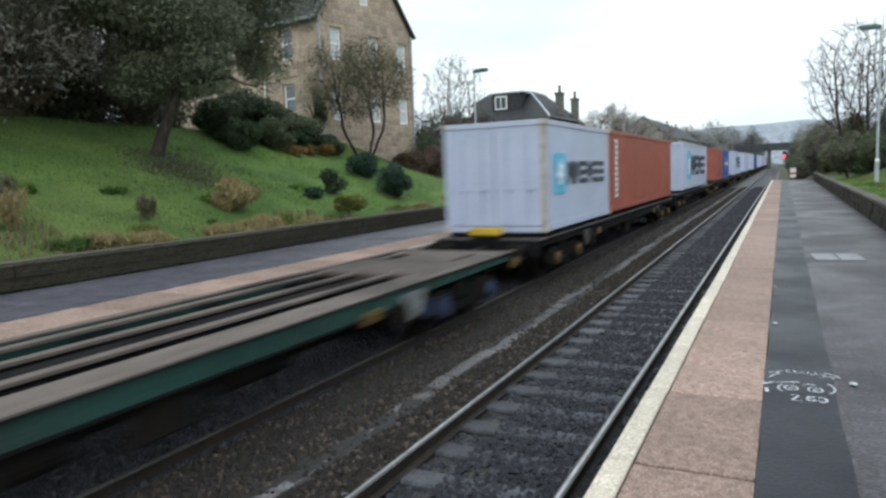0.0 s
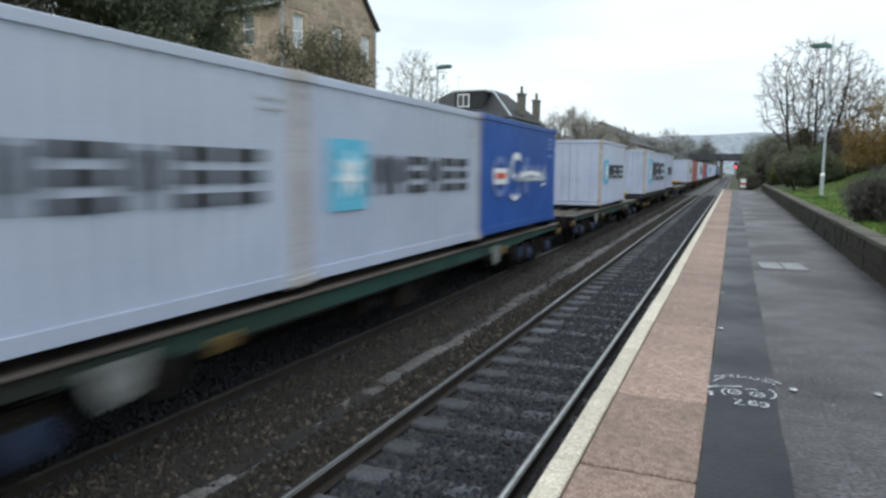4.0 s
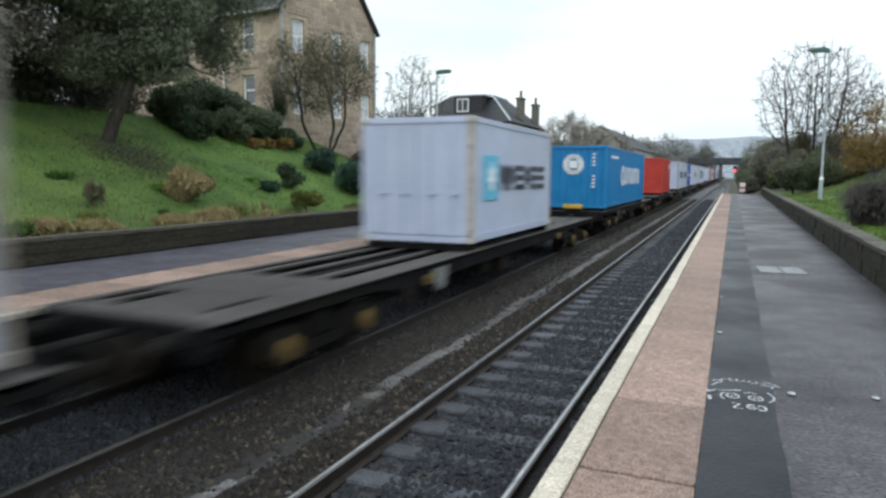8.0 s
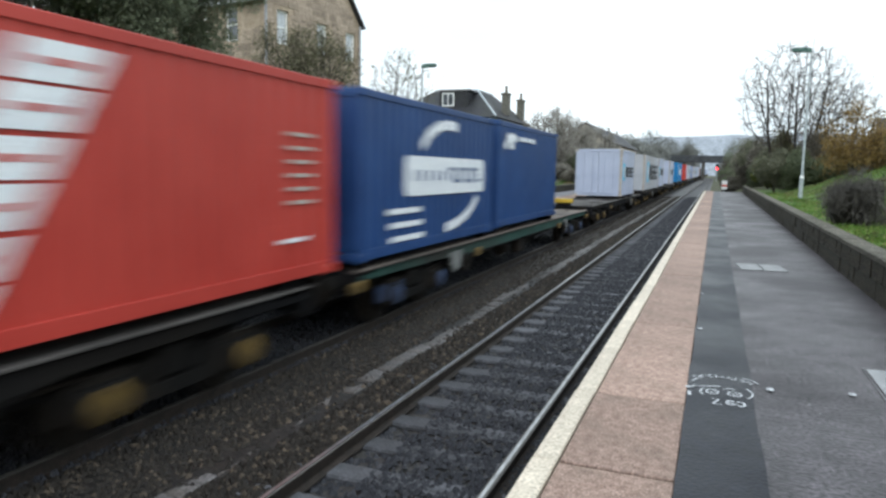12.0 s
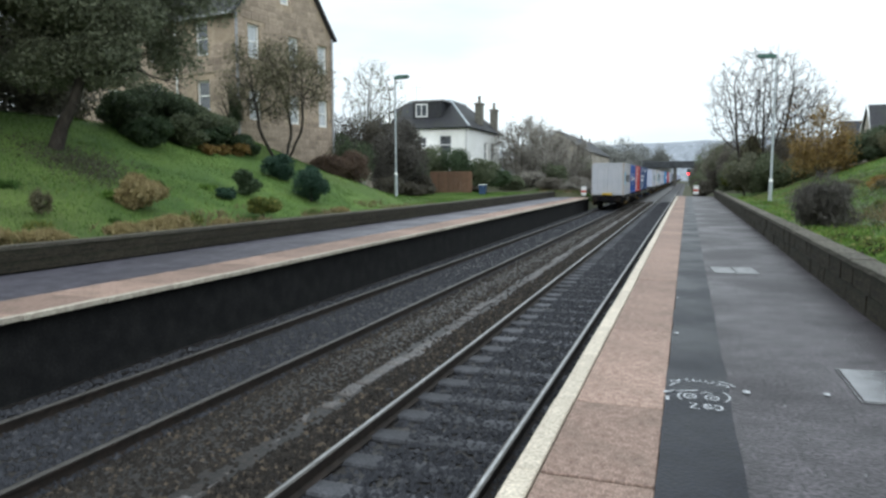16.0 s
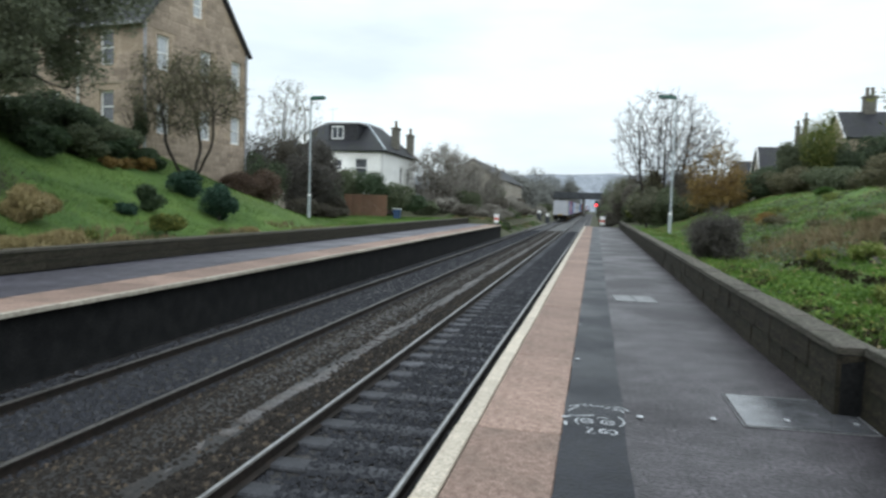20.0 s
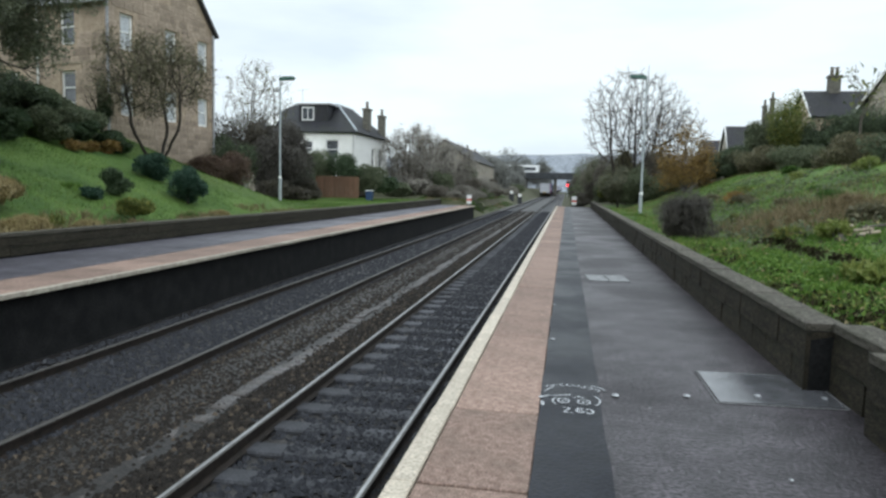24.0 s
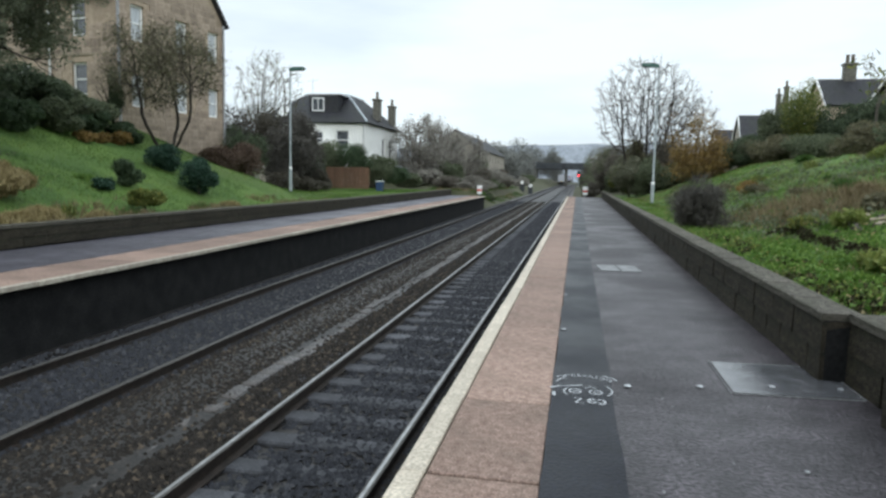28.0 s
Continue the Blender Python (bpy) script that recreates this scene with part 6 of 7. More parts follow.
for u in (0.06, GL - 0.02):
    bm = bmesh.new()
    rod(bm, (u, -0.09, 0), (u, -0.09, EV - 0.2), 0.06, n=8)
    part("downpipe", bm, M_PIPE, house)
bm = bmesh.new()
rod(bm, (-0.09, 3.9, 0), (-0.09, 3.9, EV - 0.2), 0.05, n=8)
part("downpipe", bm, M_WHITE, house)
bm = bmesh.new()
box(bm, -0.42, -0.2, EV - 0.36, -0.28, SW, EV - 0.24)
part("gutter", bm, M_PIPE, house)
chimney(house, pose(GL / 2, 10.6, AP - 0.6), 1.6, 0.7, 1.8, 3)
stone_course(house, out_g, holes_g, 5, pose(0, 0, 0), (0.5, 0.32), 420)
stone_course(house, [(0, EV), (SW, EV)], [(SW - b, SW - a, c, d) for a, b, c, d in holes_s], 6, SIDE, (0.5, 0.32), 330)

part("foundation", box(bmesh.new(), 0.05, 0.05, -3.2, GL - 0.05, 11.9, 0.0), M_MORTAR, house)

# the white rendered house farther along
wh = empty("white_house", pose(-24.0, 56.0, 2.2), "white rendered house with a hipped slate roof and tall chimneys", "house")
WW, WD, WE = 6.2, 10.7, 3.95
holes_w = [(1.6, 2.5, 1.9, 3.2), (3.6, 4.8, 1.6, 3.3)]
part("front_wall", wall_with_holes([(0, WE), (WW, WE)], holes_w, 0.35), M_RENDER, wh)
for u0, u1, v0, v1 in holes_w:
    window(wh, u1 - u0, v1 - v0, pose((u0 + u1) / 2, 0.1, v0))
SIDE_W = Matrix(((0, -1, 0, WW), (1, 0, 0, 0.35), (0, 0, 1, 0), (0, 0, 0, 1)))
holes_e = [(4.85, 5.95, 1.2, 2.9), (7.25, 8.35, 1.2, 2.9)]
ew = part("east_wall", wall_with_holes([(0, WE), (WD - 0.35, WE)], holes_e, 0.35), M_RENDER, wh)
ew.matrix_basis = SIDE_W
for u0, u1, v0, v1 in holes_e:
    window(wh, u1 - u0, v1 - v0, SIDE_W @ pose((u0 + u1) / 2, 0.1, v0))
part("west_wall", box(bmesh.new(), -3.5, 0.35, 0, -3.15, WD, WE), M_RENDER, wh)
part("back_wall", box(bmesh.new(), -3.15, WD - 0.35, 0, WW - 0.35, WD, WE), M_RENDER, wh)
part("front_wing_wall", box(bmesh.new(), -3.5, 0.0, 0, 0.0, 0.35, WE), M_RENDER, wh)
part("porch", box(bmesh.new(), 0.2, -1.6, 0, 3.0, 0, 2.2, 0.03), M_RENDER, wh)
part("foundation", box(bmesh.new(), -3.4, 0.05, -2.2, WW - 0.05, WD - 0.05, 0.0), M_TERRACE, wh)
RZ = 6.55
roof_slope(wh, (-3.8, -0.35, WE - 0.05), (WW + 0.35, -0.35, WE - 0.05), (WW - 2.6, 3.2, RZ), (-0.5, 3.2, RZ), 16)
roof_slope(wh, (WW + 0.35, -0.35, WE - 0.05), (WW + 0.35, WD + 0.3, WE - 0.05), (WW - 2.6, WD - 3, RZ), (WW - 2.6, 3.2, RZ), 16)
roof_slope(wh, (WW + 0.35, WD + 0.3, WE - 0.05), (-3.8, WD + 0.3, WE - 0.05), (-0.5, WD - 3, RZ), (WW - 2.6, WD - 3, RZ), 12)
roof_slope(wh, (-3.8, WD + 0.3, WE - 0.05), (-3.8, -0.35, WE - 0.05), (-0.5, 3.2, RZ), (-0.5, WD - 3, RZ), 12)
bm = bmesh.new()
poly(bm, [(-0.5, 3.2, RZ), (WW - 2.6, 3.2, RZ), (WW - 2.6, WD - 3, RZ), (-0.5, WD - 3, RZ)])
part("flat_top", bm, M_SLATE, wh)
dormer = new("dormer")
dormer.parent = wh
dormer.matrix_basis = pose(1.9, 0.9, 4.75)
part("dormer_body", box(bmesh.new(), -1.05, 0, -0.3, 1.6, 3.0, 1.55), M_SLATE, dormer)
part("flat_roof", box(bmesh.new(), -1.15, -0.12, 1.55, 1.9, 3.0, 1.66), M_PIPE, dormer)
part("window_frame", box(bmesh.new(), -0.75, -0.05, 0.2, 0.35, 0.0, 1.35), M_WHITE, dormer)
for k in (0, 1):
    part("pane", box(bmesh.new(), -0.66 + 0.5 * k, -0.06, 0.3, -0.24 + 0.5 * k, -0.045, 1.25), M_GLASS, dormer)
for a, c in ((-1.6, 1.1), (-1.3, 0.35)):
    sk = part("skylight", box(bmesh.new(), -0.4, -0.55, 0, 0.4, 0.55, 0.06), M_WHITE, wh, "pale skylight in the slates")
    sk.matrix_basis = pose(a, c, 4.55 + c * 0.5, 36)
for a, b in (((WW + 0.3, -0.3, WE + 0.02), (WW - 2.6, 3.2, RZ + 0.03)), ((-0.5, 3.2, RZ + 0.03), (WW - 2.6, 3.2, RZ + 0.03)), ((WW - 2.6, 3.2, RZ + 0.03), (WW - 2.6, WD - 3, RZ + 0.03))):
    part("ridge_tiles", rod(bmesh.new(), a, b, 0.09, n=6), M_LAMP, wh, "pale lead ridge capping")
chimney(wh, pose(5.95, 4.4, 4.4), 0.55, 0.9, 1.8, 1)
chimney(wh, pose(5.95, 9.4, 4.2), 0.55, 0.9, 1.9, 1)
bm = bmesh.new()
rod(bm, (0.2, 3.4, RZ), (0.2, 3.4, RZ + 1.5), 0.02, n=6)
rod(bm, (-0.3, 3.4, RZ + 1.3), (0.7, 3.4, RZ + 1.4), 0.012, n=6)
part("aerial", bm, M_PIPE, wh)
bm = bmesh.new()
rod(bm, (WW - 0.1, -0.06, 0), (WW - 0.1, -0.06, WE), 0.035, n=8)
part("downpipe", bm, M_PIPE, wh)


def plain_house(x, y, z, w, d, e, r, rot, label, wall, chim, wins, gable_trim=True):
    """A gabled house: ridge along its x; wins are rows of (u, v, w, h) on the front."""
    h = empty("house", pose(x, y, z, 0, 0, rot), label, "house", "houses round the station")
    holes = [(u, u + a, v, v + b) for u, v, a, b in wins]
    part("front_wall", wall_with_holes([(0, e), (w, e)], holes, 0.35), wall, h)
    for u, v, a, b in wins:
        window(h, a, b, pose(u + a / 2, 0.1, v))
    bm = bmesh.new()
    box(bm, 0, d - 0.35, 0, w, d, e)
    part("back_wall", bm, wall, h)
    part("foundation", box(bmesh.new(), 0.05, 0.05, -3.0, w - 0.05, d - 0.05, 0.0), wall, h)
    for x0 in (0, w - 0.35):
        bm = bmesh.new()
        prism(bm, [(0.35, 0), (d - 0.35, 0), (d - 0.35, e), (d / 2, r - 0.1), (0.35, e)], lambda u, v, q: (q, u, v), x0, x0 + 0.35)
        part("gable_wall", bm, wall, h)
        if gable_trim:
            bm = bmesh.new()
            g = x0 - 0.22 if x0 == 0 else w + 0.12
            rod(bm, (g + 0.05, -0.2, e - 0.16), (g + 0.05, d / 2, r), 0.09, n=4)
            rod(bm, (g + 0.05, d + 0.2, e - 0.16), (g + 0.05, d / 2, r), 0.09, n=4)
            part("bargeboard", bm, M_WHITE, h)
    roof_slope(h, (-0.2, -0.25, e - 0.1), (w + 0.2, -0.25, e - 0.1), (w + 0.2, d / 2, r), (-0.2, d / 2, r), 14)
    roof_slope(h, (w + 0.2, d + 0.25, e - 0.1), (-0.2, d + 0.25, e - 0.1), (-0.2, d / 2, r), (w + 0.2, d / 2, r), 8)
    for cx, cz, n in chim:
        chimney(h, pose(cx, d / 2, cz), 0.8, 0.6, 1.5, n)
    return h


# houses above the right-hand bank
plain_house(17.5, 54.6, 3.2, 4.4, 5.0, 4.3, 6.4, 0, "stone house with a dark slate roof, white bargeboard and one chimney", M_STONE, [(2.1, 5.9, 2)], [(1.6, 2.4, 0.9, 1.2)])
plain_house(22.6, 48.6, 3.2, 6.0, 4.3, 3.9, 7.55, 68, "stone cottage gable with pale bargeboards", M_TERRACE, [], [(3.0, 2.2, 0.9, 1.2)])
far_house = plain_house(16.9, 78.0, 3.2, 6.2, 4.0, 3.4, 5.85, 0, "small distant stone house with a slate roof", M_TERRACE, [(4.4, 5.6, 1)], [(1.0, 1.6, 0.8, 1.1)])
for u, h in ((4.0, 2.6), (4.75, 3.4)):
    chimney(far_house, pose(u, 2.6, 5.4), 0.42, 0.42, h, 1)
plain_house(21.7, 118.0, 3.6, 6.0, 5.0, 4.4, 6.9, 0, "grey roofed house far behind the bushes", M_TERRACE, [], [(2.0, 2.0, 0.9, 1.2)])
# a terrace that runs back along the line beyond the white house
for k in range(3):
    plain_house(-14.0, 96.0 + 12.02 * k, 0.9, 12.0, 6.4, 5.0, 7.6, 90, "plain stone terrace house with a dark slate roof beyond the trees", M_TERRACE, [(10.0 if k == 1 else 8.0, 5.9, 2)] if k else [], [(1.5, 1.0, 1.0, 1.5), (5.2, 1.0, 1.0, 1.5), (9.0, 1.0, 1.0, 1.5), (1.5, 3.3, 1.0, 1.3), (5.2, 3.3, 1.0, 1.3), (9.0, 3.3, 1.0, 1.3)], False)

# fence, bin and hut beyond the far platform
fence = empty("plank_fence", pose(-16.9, 44.6, 0.75), "red-brown plank fence behind the far platform", "fence")
for k in range(22):
    ob = part("plank", box(bmesh.new(), 0.14 * k, 0, 0, 0.14 * k + 0.125, 0.025, 1.45, 0.006), M_FENCE, fence)
for z in (0.3, 1.1):
    part("rail", box(bmesh.new(), 0, 0.025, z, 3.1, 0.07, z + 0.09), M_FENCE, fence)
bin_ = empty("wheelie_bin", pose(-12.9, 44.0, 0.62) @ Matrix.Scale(0.68, 4), "blue plastic wheeled bin by the path", "bin")
bm = bmesh.new()
prism(bm, [(-0.28, 0.08), (0.28, 0.08), (0.34, 0.95), (-0.34, 0.95)], lambda u, v, d: (u, d, v), -0.3, 0.3)
part("body", bm, M_BLUE_BIN, bin_)
part("lid", box(bmesh.new(), -0.37, -0.34, 0.95, 0.37, 0.34, 1.02, 0.02), M_WHITE, bin_)
for x in (-0.22, 0.22):
    bm = bmesh.new()
    rod(bm, (x - 0.03, 0.3, 0.1), (x + 0.03, 0.3, 0.1), 0.1, n=10)
    part("wheel", bm, M_BLACK, bin_)


# ---- trees and shrubs ----
def shrub(name, x, y, z, r, h, leaves, material, label, category="shrub", seed=0, size=0.09, lumps=9, stem=True, up=0.0, aspect=1.6):
    rng = np.random.default_rng(seed + 100)
    s = empty(name, pose(x, y, z), label, category)
    if stem:
        segs, _ = branches((0, 0, -0.1), h * 0.9, 0.5, 0.03 + 0.02 * h, 2, rng, stems=1, first=0.4)
        v, f = tubes(segs, 4)
        raw("stem", v, f, M_BARK, s)
    p = blobs(leaves, (0, 0, h * 0.5), (r, r, h * 0.52), lumps, rng)
    p = p[p[:, 2] > 0.02]
    v, f = flakes(p, size, aspect, up, rng=rng)
    raw("crown", v.tolist(), f, material, s)
    return s


def bare_tree(name, x, y, z, top, wide, label, seed, material=None, n=520, stems=2, start=0.8, low=0.22, twigs=0, twig_mat=None, twig_size=0.12, shift=(0, 0), r_tip=0.012, twig=0.5, dome=False, splay=0.35):
    """A leafless tree: its crown reaches from low * top to top and is wide metres from the middle to the edge."""
    rng = np.random.default_rng(seed)
    t = empty(name, pose(x, y, z), label, "tree")
    half = top * (1 - low) / 2
    if dome:
        segs, ends = domed((shift[0], shift[1], top - half), (wide, wide, half), n, rng, stems, start, r_tip, splay=splay)
    else:
        segs, ends = grown((shift[0], shift[1], top - half), (wide, wide, half), n, rng, stems, start, twig=twig, r_tip=r_tip)
    big = r_tip * 3.2
    v, f = tubes([q for q in segs if q[3] >= big], 7)
    raw("trunk", v, f, material or M_BARK, t, smooth=True)
    v, f = tubes([q for q in segs if q[3] < big], 3)
    raw("branchwork", v, f, material or M_BARK, t)
    if twigs:
        p = ends[rng.integers(0, len(ends), twigs)] + rng.normal(size=(twigs, 3)) * 0.25
        v, f = flakes(p, twig_size, 2.0, rng=rng)
        raw("crown", v.tolist(), f, twig_mat or M_LEAF_BROWN, t)
    return t


def leafy_tree(name, x, y, z, height, trunk, crowns, label, seed, material, leaves, size=0.16, bark=None):
    rng = np.random.default_rng(seed)
    t = empty(name, pose(x, y, z), label, "tree")
    segs, ends = branches((0, 0, -0.2), height, 0.55, trunk, 3, rng, first=0.32)
    v, f = tubes(segs, 7)
    raw("trunk", v, f, bark or M_BARK, t, smooth=True)
    pts = []
    for c, r, share, lumps in crowns:
        pts.append(blobs(int(leaves * share), c, r, lumps, rng))
    v, f = flakes(np.concatenate(pts), size, 1.7, rng=rng)
    raw("crown", v.tolist(), f, material, t)
    return t


# bank of the far side
# lobes at y -3.2 and -6.0 are added, out of view, to shade grass
leafy_tree("evergreen_tree", -17.0, 14.7, bank_left(-17.0, 14.7), 7.5, 0.23, [((0.0, 0.4, 4.3), (3.0, 3.0, 1.9), 0.26, 30), ((-1.9, -2.4, 6.2), (3.2, 3.2, 3.0), 0.19, 26), ((1.6, 2.2, 6.4), (3.0, 3.0, 3.2), 0.19, 26), ((0.6, 3.8, 3.4), (2.2, 1.2, 1.6), 0.022, 18), ((0.2, 0.4, 8.2), (3.0, 3.0, 2.4), 0.10, 18), ((0.3, 0.9, 2.5), (2.3, 2.3, 1.2), 0.08, 20), ((1.8, -3.2, 7.4), (3.2, 3.2, 2.2), 0.06, 22), ((2.6, -6.0, 8.2), (3.2, 3.4, 2.2), 0.025, 20), ((2.2, 4.2, 6.6), (2.0, 2.0, 2.6), 0.035, 12)],
           "large dark evergreen tree with a short trunk on the grass bank", 21, M_LEAF_TREE, 260000, 0.068)
for k, (x, y, h) in enumerate(((-18.6, 8.4, 6.5), (-20.0, 11.8, 7.5), (-19.0, 4.6, 6.5), (-21.8, 16.0, 7.5))):
    bare_tree("bare_tree", x, y, bank_left(x, y), h, 2.6, "bare grey-brown tree on top of the bank", 22 + k, M_BARK_GREY, 480, 3, 0.6, 0.1, 9000, M_LEAF_BRACKEN if k % 2 == 0 else M_LEAF_HAZE, 0.075)
for k, (x, y, r, h, m) in enumerate(((-20.5, 9.0, 2.2, 3.6, M_LEAF_BRACKEN), (-22.5, 13.0, 2.6, 5.0, M_LEAF_BRACKEN), (-21.5, 17.5, 2.4, 4.0, M_LEAF_HAZE), (-19.8, 5.4, 2.2, 3.4, M_LEAF_BRACKEN), (-24.5, 20.5, 2.6, 4.6, M_LEAF_GREY), (-24.5, 9.5, 3.2, 7.0, M_LEAF_BRACKEN), (-26.5, 15.0, 3.4, 7.5, M_LEAF_SOFT), (-22.5, 4.5, 3.0, 7.0, M_LEAF_BRACKEN), (-25.0, 5.5, 3.2, 6.0, M_LEAF_HAZE), (-21.5, 1.0, 2.8, 5.5, M_LEAF_GREY), (-29.5, 12.5, 3.4, 7.0, M_LEAF_SOFT), (-29.0, 18.0, 3.2, 6.0, M_LEAF_SOFT), (-25.0, 0.0, 3.0, 6.0, M_LEAF_HAZE), (-24.6, 17.2, 2.6, 4.5, M_LEAF_SOFT), (-22.0, 15.6, 1.6, 2.4, M_LEAF_SOFT))):
    shrub("bare_shrub", x, y, bank_left(x, y) - 0.2, r, h, 12000, m, "tangled brown winter shrub at the top of the bank", "shrub", k, 0.11, 18)
for k, (x, y, r, h) in enumerate(((-19.5, 21.4, 1.7, 2.0), (-18.9, 23.6, 1.4, 1.5), (-18.0, 24.9, 0.9, 0.9), (-20.2, 24.0, 1.3, 1.6), (-19.2, 19.8, 1.4, 1.7), (-18.0, 19.4, 0.9, 1.1), (-18.1, 21.5, 1.0, 1.2), (-18.3, 23.2, 0.9, 1.0))):
    shrub("evergreen_bush", x, y, bank_left(x, y) - 0.1, r, h, 15000, (M_LEAF_DARK, M_LEAF_SOFT, M_LEAF, M_LEAF_SOFT, M_LEAF_DARK, M_LEAF, M_LEAF_SOFT, M_LEAF)[k], "dark green bushes below the stone house", "bush", 10 + k, 0.075, 12)
for k, (x, y, r, h) in enumerate(((-17.6, 24.2, 0.6, 0.6), (-17.4, 21.9, 0.5, 0.45), (-17.5, 22.9, 0.45, 0.5))):
    shrub("rusty_bush", x, y, bank_left(x, y) - 0.05, r, h, 800, M_LEAF_RUST, "low bush with rust-coloured leaves", "bush", 30 + 400 * k, 0.075)
bare_tree("bare_tree", -17.5, 27.2, bank_left(-17.5, 27.2), 5.4, 2.5, "small dark bare tree in front of the stone house", 31, M_BARK, 430, 3, 1.2, 0.34, 13000, M_LEAF_DRAB, 0.05, (-0.35, 0), r_tip=0.0125, dome=True, splay=0.85)
shrub("climbing_shrub", -20.1, 27.2, bank_left(-20.1, 27.2) - 0.1, 0.42, 2.6, 5000, M_LEAF_DARK, "narrow dark evergreen against the corner of the stone house", "shrub", 33, 0.05, 14)
for k, (x, y, r, h, m) in enumerate(((-16.9, 30.6, 1.0, 1.3, M_LEAF_RUSSET), (-17.2, 33.6, 1.5, 2.2, M_LEAF_RUSSET), (-16.4, 36.2, 1.4, 1.3, M_LEAF_BROWN), (-18.6, 36.0, 1.8, 3.8, M_LEAF_DARK), (-15.9, 39.5, 1.3, 1.0, M_LEAF_BROWN))):
    shrub("brown_bush", x, y, bank_left(x, y) - 0.1, r, h, 7000, m, "low brown winter bush at the foot of the stone house", "bush", 350 + k, 0.07, 16)
shrub("clipped_shrub", -13.25, 22.4, bank_left(-13.25, 22.4) - 0.06, 0.78, 1.5, 9000, M_LEAF_BLUE, "rounded blue-green evergreen shrub on the grass", "shrub", 40, 0.055, 18)
shrub("clipped_shrub", -15.2, 23.4, bank_left(-15.2, 23.4) - 0.06, 0.66, 1.15, 7000, M_LEAF_BLUE, "smaller rounded blue-green shrub on the grass", "shrub", 41, 0.055, 16)
shrub("round_shrub", -13.82, 19.3, bank_left(-13.82, 19.3), 0.55, 0.85, 5000, M_LEAF, "loose green shrub on the grass bank", "shrub", 42, 0.05, 14)
shrub("dark_shrub", -13.64, 17.9, bank_left(-13.64, 17.9) - 0.05, 0.42, 0.42, 900, M_LEAF_BLUE, "low dark green shrub on the bank", "shrub", 43, 0.08)
shrub("low_shrub", -12.04, 17.6, bank_left(-12.04, 17.6) - 0.03, 0.62, 0.78, 5000, M_LEAF_OLIVE, "low olive-green shrub above the retaining wall", "shrub", 44, 0.05, 14)
shrub("grass_clump", -13.0, 13.55, bank_left(-13.0, 13.55) - 0.1, 0.72, 0.95, 7000, M_LEAF_TAN, "dry brown clump on the grass bank", "shrub", 45, 0.045, 18, True, 0.7, 4.0)
for k, (x, y, r, h) in enumerate(((-11.9, 13.6, 0.5, 0.42), (-11.75, 12.6, 0.6, 0.4), (-11.8, 11.7, 0.5, 0.36), (-11.7, 9.8, 0.6, 0.38), (-11.75, 8.7, 0.5, 0.36), (-11.9, 22.2, 0.4, 0.3), (-11.7, 15.0, 0.4, 0.28))):
    shrub("dry_tuft", x, y, bank_left(x, y) - 0.1, r, h, 2600, M_LEAF_TAN, "tuft of dry straw-coloured grass above the retaining wall", "grass tuft", 370 + k, 0.035, 14, False, 0.6, 5.0)
rng_v = random.Random(77)
for k in range(16):
    y = 5.5 + 15.0 * (k / 15) ** 1.3
    x = -11.9 - rng_v.random() ** 1.3 * 3.4
    q = rng_v.uniform(0.2, 0.5)
    shrub("bank_weeds", x, y, bank_left(x, y) - 0.05, q, q * rng_v.uniform(0.3, 0.7), int(1100 * q), (M_BLADE_DARK, M_BLADE, M_LEAF_OLIVE, M_BLADE_DARK)[k % 4], "low clump of weeds and long grass on the far bank", "weeds", 420 + k, 0.045, 7, False, 0.7, 4.5)
for k, (x, y, h) in enumerate(((-12.9, 7.1, 0.9), (-13.4, 8.0, 0.8), (-12.7, 10.6, 0.7))):
    shrub("tall_weeds", x, y, bank_left(x, y), 0.24, h, 800, M_LEAF_DRAB, "thin dead weed stalks on the bank", "weeds", 460 + k, 0.022, 9, False, 0.9, 7.0)
shrub("tall_weeds", -12.6, 7.6, bank_left(-12.6, 7.6), 0.3, 1.0, 900, M_LEAF_TAN, "thin dead weed stalks on the bank", "weeds", 46, 0.022, 9, False, 0.9, 7.0)

for k, (x, y, r, h, m) in enumerate(((-22.2, 41.0, 2.0, 5.8, M_LEAF_TWIG), (-20.6, 42.0, 1.9, 5.9, M_LEAF_BROWN), (-19.2, 43.8, 1.8, 5.2, M_LEAF_TWIG), (-17.9, 42.0, 1.7, 5.2, M_LEAF_TWIG), (-20.6, 38.6, 1.6, 3.4, M_LEAF_BROWN), (-16.8, 42.6, 1.2, 1.4, M_LEAF_BROWN), (-17.4, 39.6, 1.7, 4.2, M_LEAF_TWIG), (-18.6, 45.2, 1.5, 2.6, M_LEAF_DARK))):
    shrub("thicket", x, y, bank_left(x, y) - 0.1, r, h, 18000, m, "dense dark thicket past the end of the bank", "bush", 50 + k, 0.085, 18)
for k, (x, y, r, h) in enumerate(((-20.9, 50.0, 1.9, 4.1), (-18.8, 50.5, 1.9, 3.6), (-16.9, 50.8, 1.7, 3.0), (-15.1, 51.2, 1.6, 2.3), (-13.7, 51.6, 1.3, 1.5))):
    shrub("hedge", x, y, 1.0, r, h, 11000, M_LEAF_SOFT if k % 2 else M_LEAF, "grey-green hedge in front of the white house", "hedge", 60 + k, 0.09, 16)
bare_tree("bare_tree", -22.0, 46.5, 2.0, 8.2, 2.5, "thin bare tree against the sky beside the stone house", 61, M_BARK_GREY, 650, 3, 1.5, 0.25, 700, M_LEAF_OLIVE, 0.08, r_tip=0.012, dome=True)
